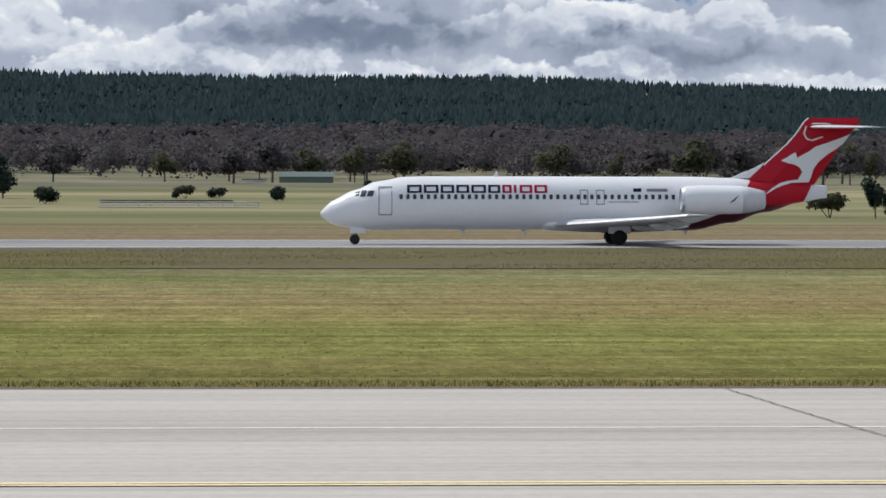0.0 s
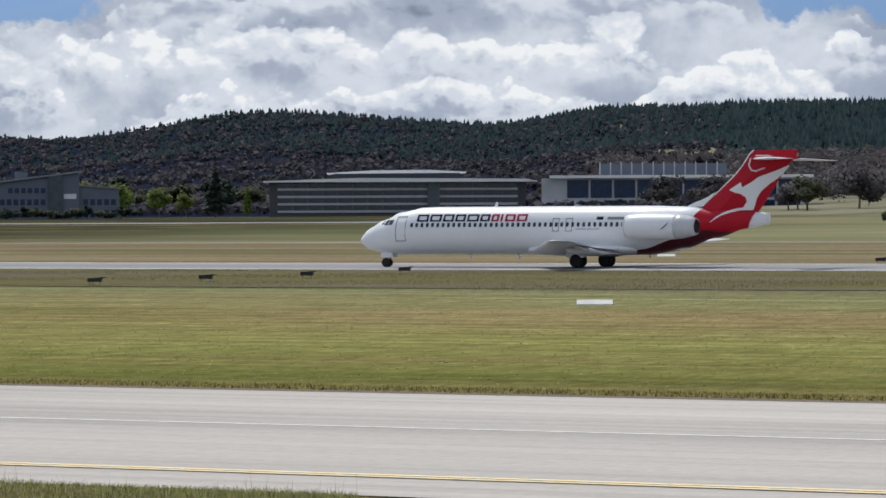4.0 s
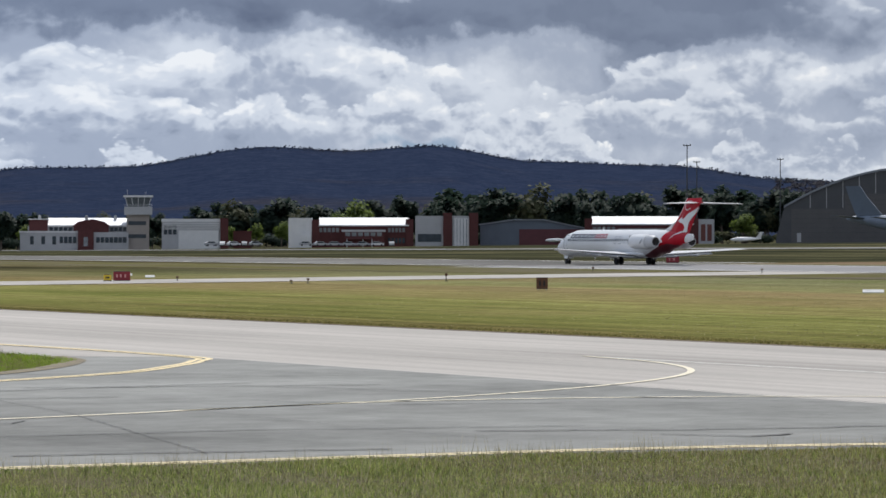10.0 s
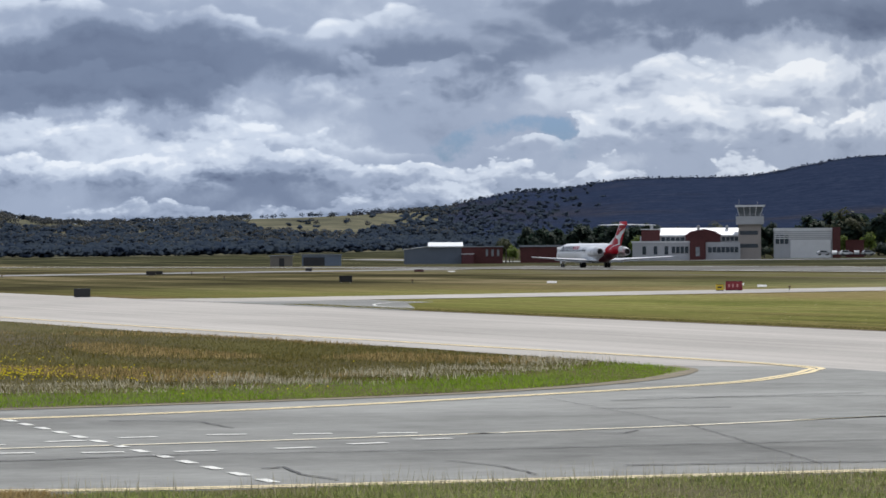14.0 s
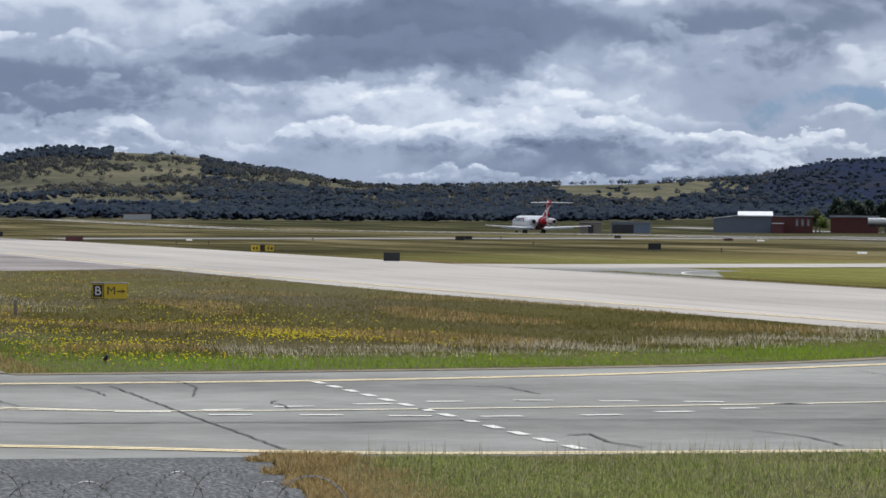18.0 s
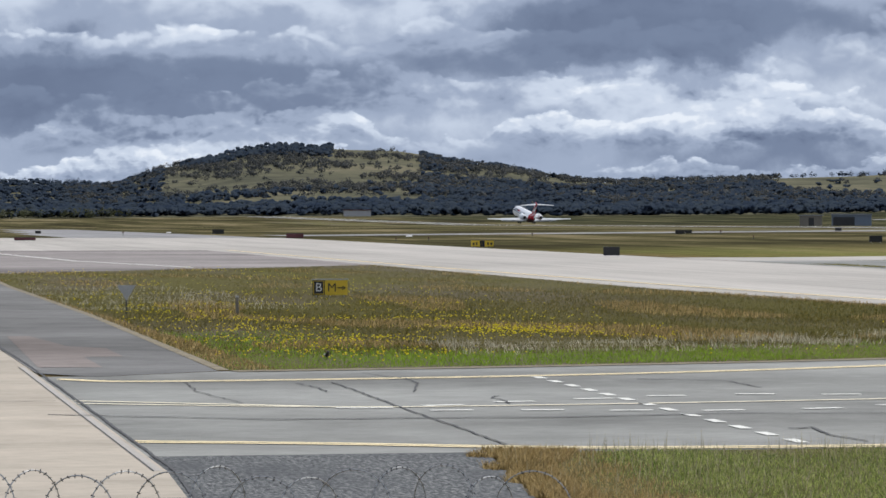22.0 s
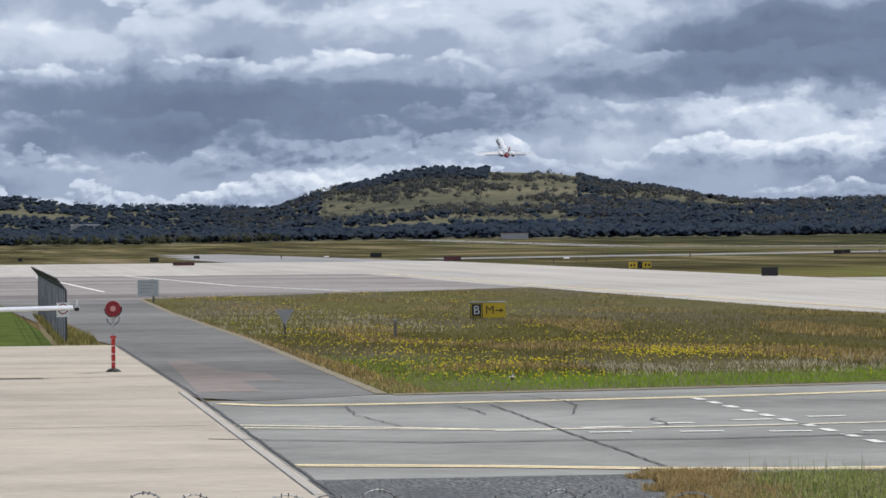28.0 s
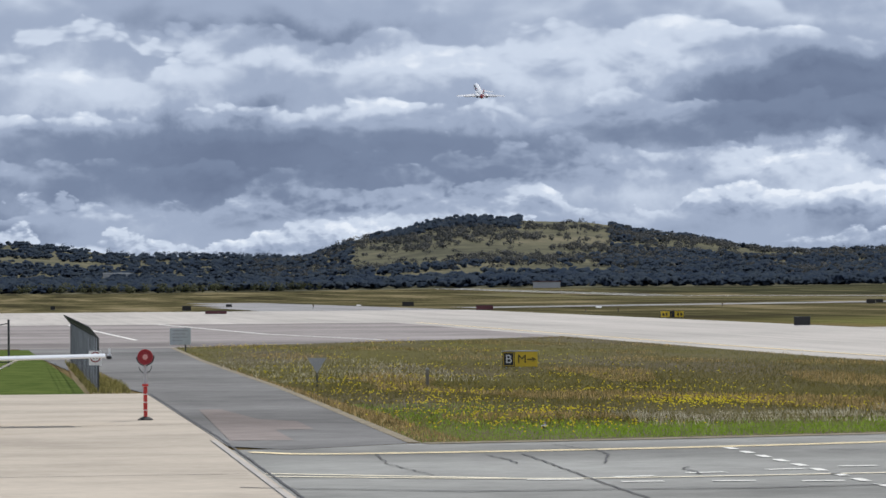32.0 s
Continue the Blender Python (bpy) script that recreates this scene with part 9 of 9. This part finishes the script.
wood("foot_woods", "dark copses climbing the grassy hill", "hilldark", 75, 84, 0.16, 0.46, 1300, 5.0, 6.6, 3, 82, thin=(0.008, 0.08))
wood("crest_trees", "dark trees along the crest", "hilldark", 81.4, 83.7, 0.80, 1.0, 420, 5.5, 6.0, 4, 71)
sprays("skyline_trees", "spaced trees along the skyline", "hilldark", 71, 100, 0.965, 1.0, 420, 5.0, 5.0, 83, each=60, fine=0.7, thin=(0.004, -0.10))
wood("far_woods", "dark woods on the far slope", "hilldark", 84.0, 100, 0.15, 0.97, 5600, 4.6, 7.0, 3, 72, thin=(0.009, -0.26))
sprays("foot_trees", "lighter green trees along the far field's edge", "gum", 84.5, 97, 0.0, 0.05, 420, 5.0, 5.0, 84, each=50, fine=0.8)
# ---- what moves ----
def motions():
    """The take-off run along the runway's middle, then the climb: seconds, x of the main gear, y, height over the runway, nose up."""
    run = [(0.0, 25.0), (1.0, -7.8), (2.0, -43.4), (2.5, -62.1), (4.5, -143.3), (6.0, -211.2), (7.5, -284.5), (9.0, -363.2), (10.5, -446.4), (13.0, -594.1), (14.0, -657.0), (16.5, -820.0),
           (18.0, -925.0), (19.0, -996.0), (20.0, -1069.0), (21.0, -1142.0)]
    rows = []
    for t, x in run:
        rows.append((t, pose(x, RUN_Y, land(x, RUN_Y) + 0.03)))
    for t, x, y, z, up in FLIGHT:
        rows.append((t, pose(x, y, z, 0, up, 0)))
    walk(JET, rows)
    # the bird hops out of the long grass and back
    walk(BIRD, [(0.0, pose(-108.0, 16.2, 0.03, 0, 0, 10)), (23.6, pose(-108.0, 16.2, 0.03, 0, 0, 10)), (24.5, pose(-102.0, 15.6, 0.03, 0, 0, 30)), (25.0, pose(-101.3, 15.2, 0.03, 0, 0, 60)),
                (25.6, pose(-101.6, 15.6, 0.03, 0, 0, 100)), (27.2, pose(-108.0, 17.0, 0.03, 0, 0, 160)), (32.0, pose(-108.0, 17.0, 0.03, 0, 0, 160))])
    # the wheels go up in the first seconds of the climb
    for ob, way in GEAR:
        down = ob.matrix_basis.copy()
        drawn = Matrix.Translation(way) @ down
        walk(ob, [(0.0, down), (25.4, down), (27.6, drawn), (32.0, drawn)])


motions()
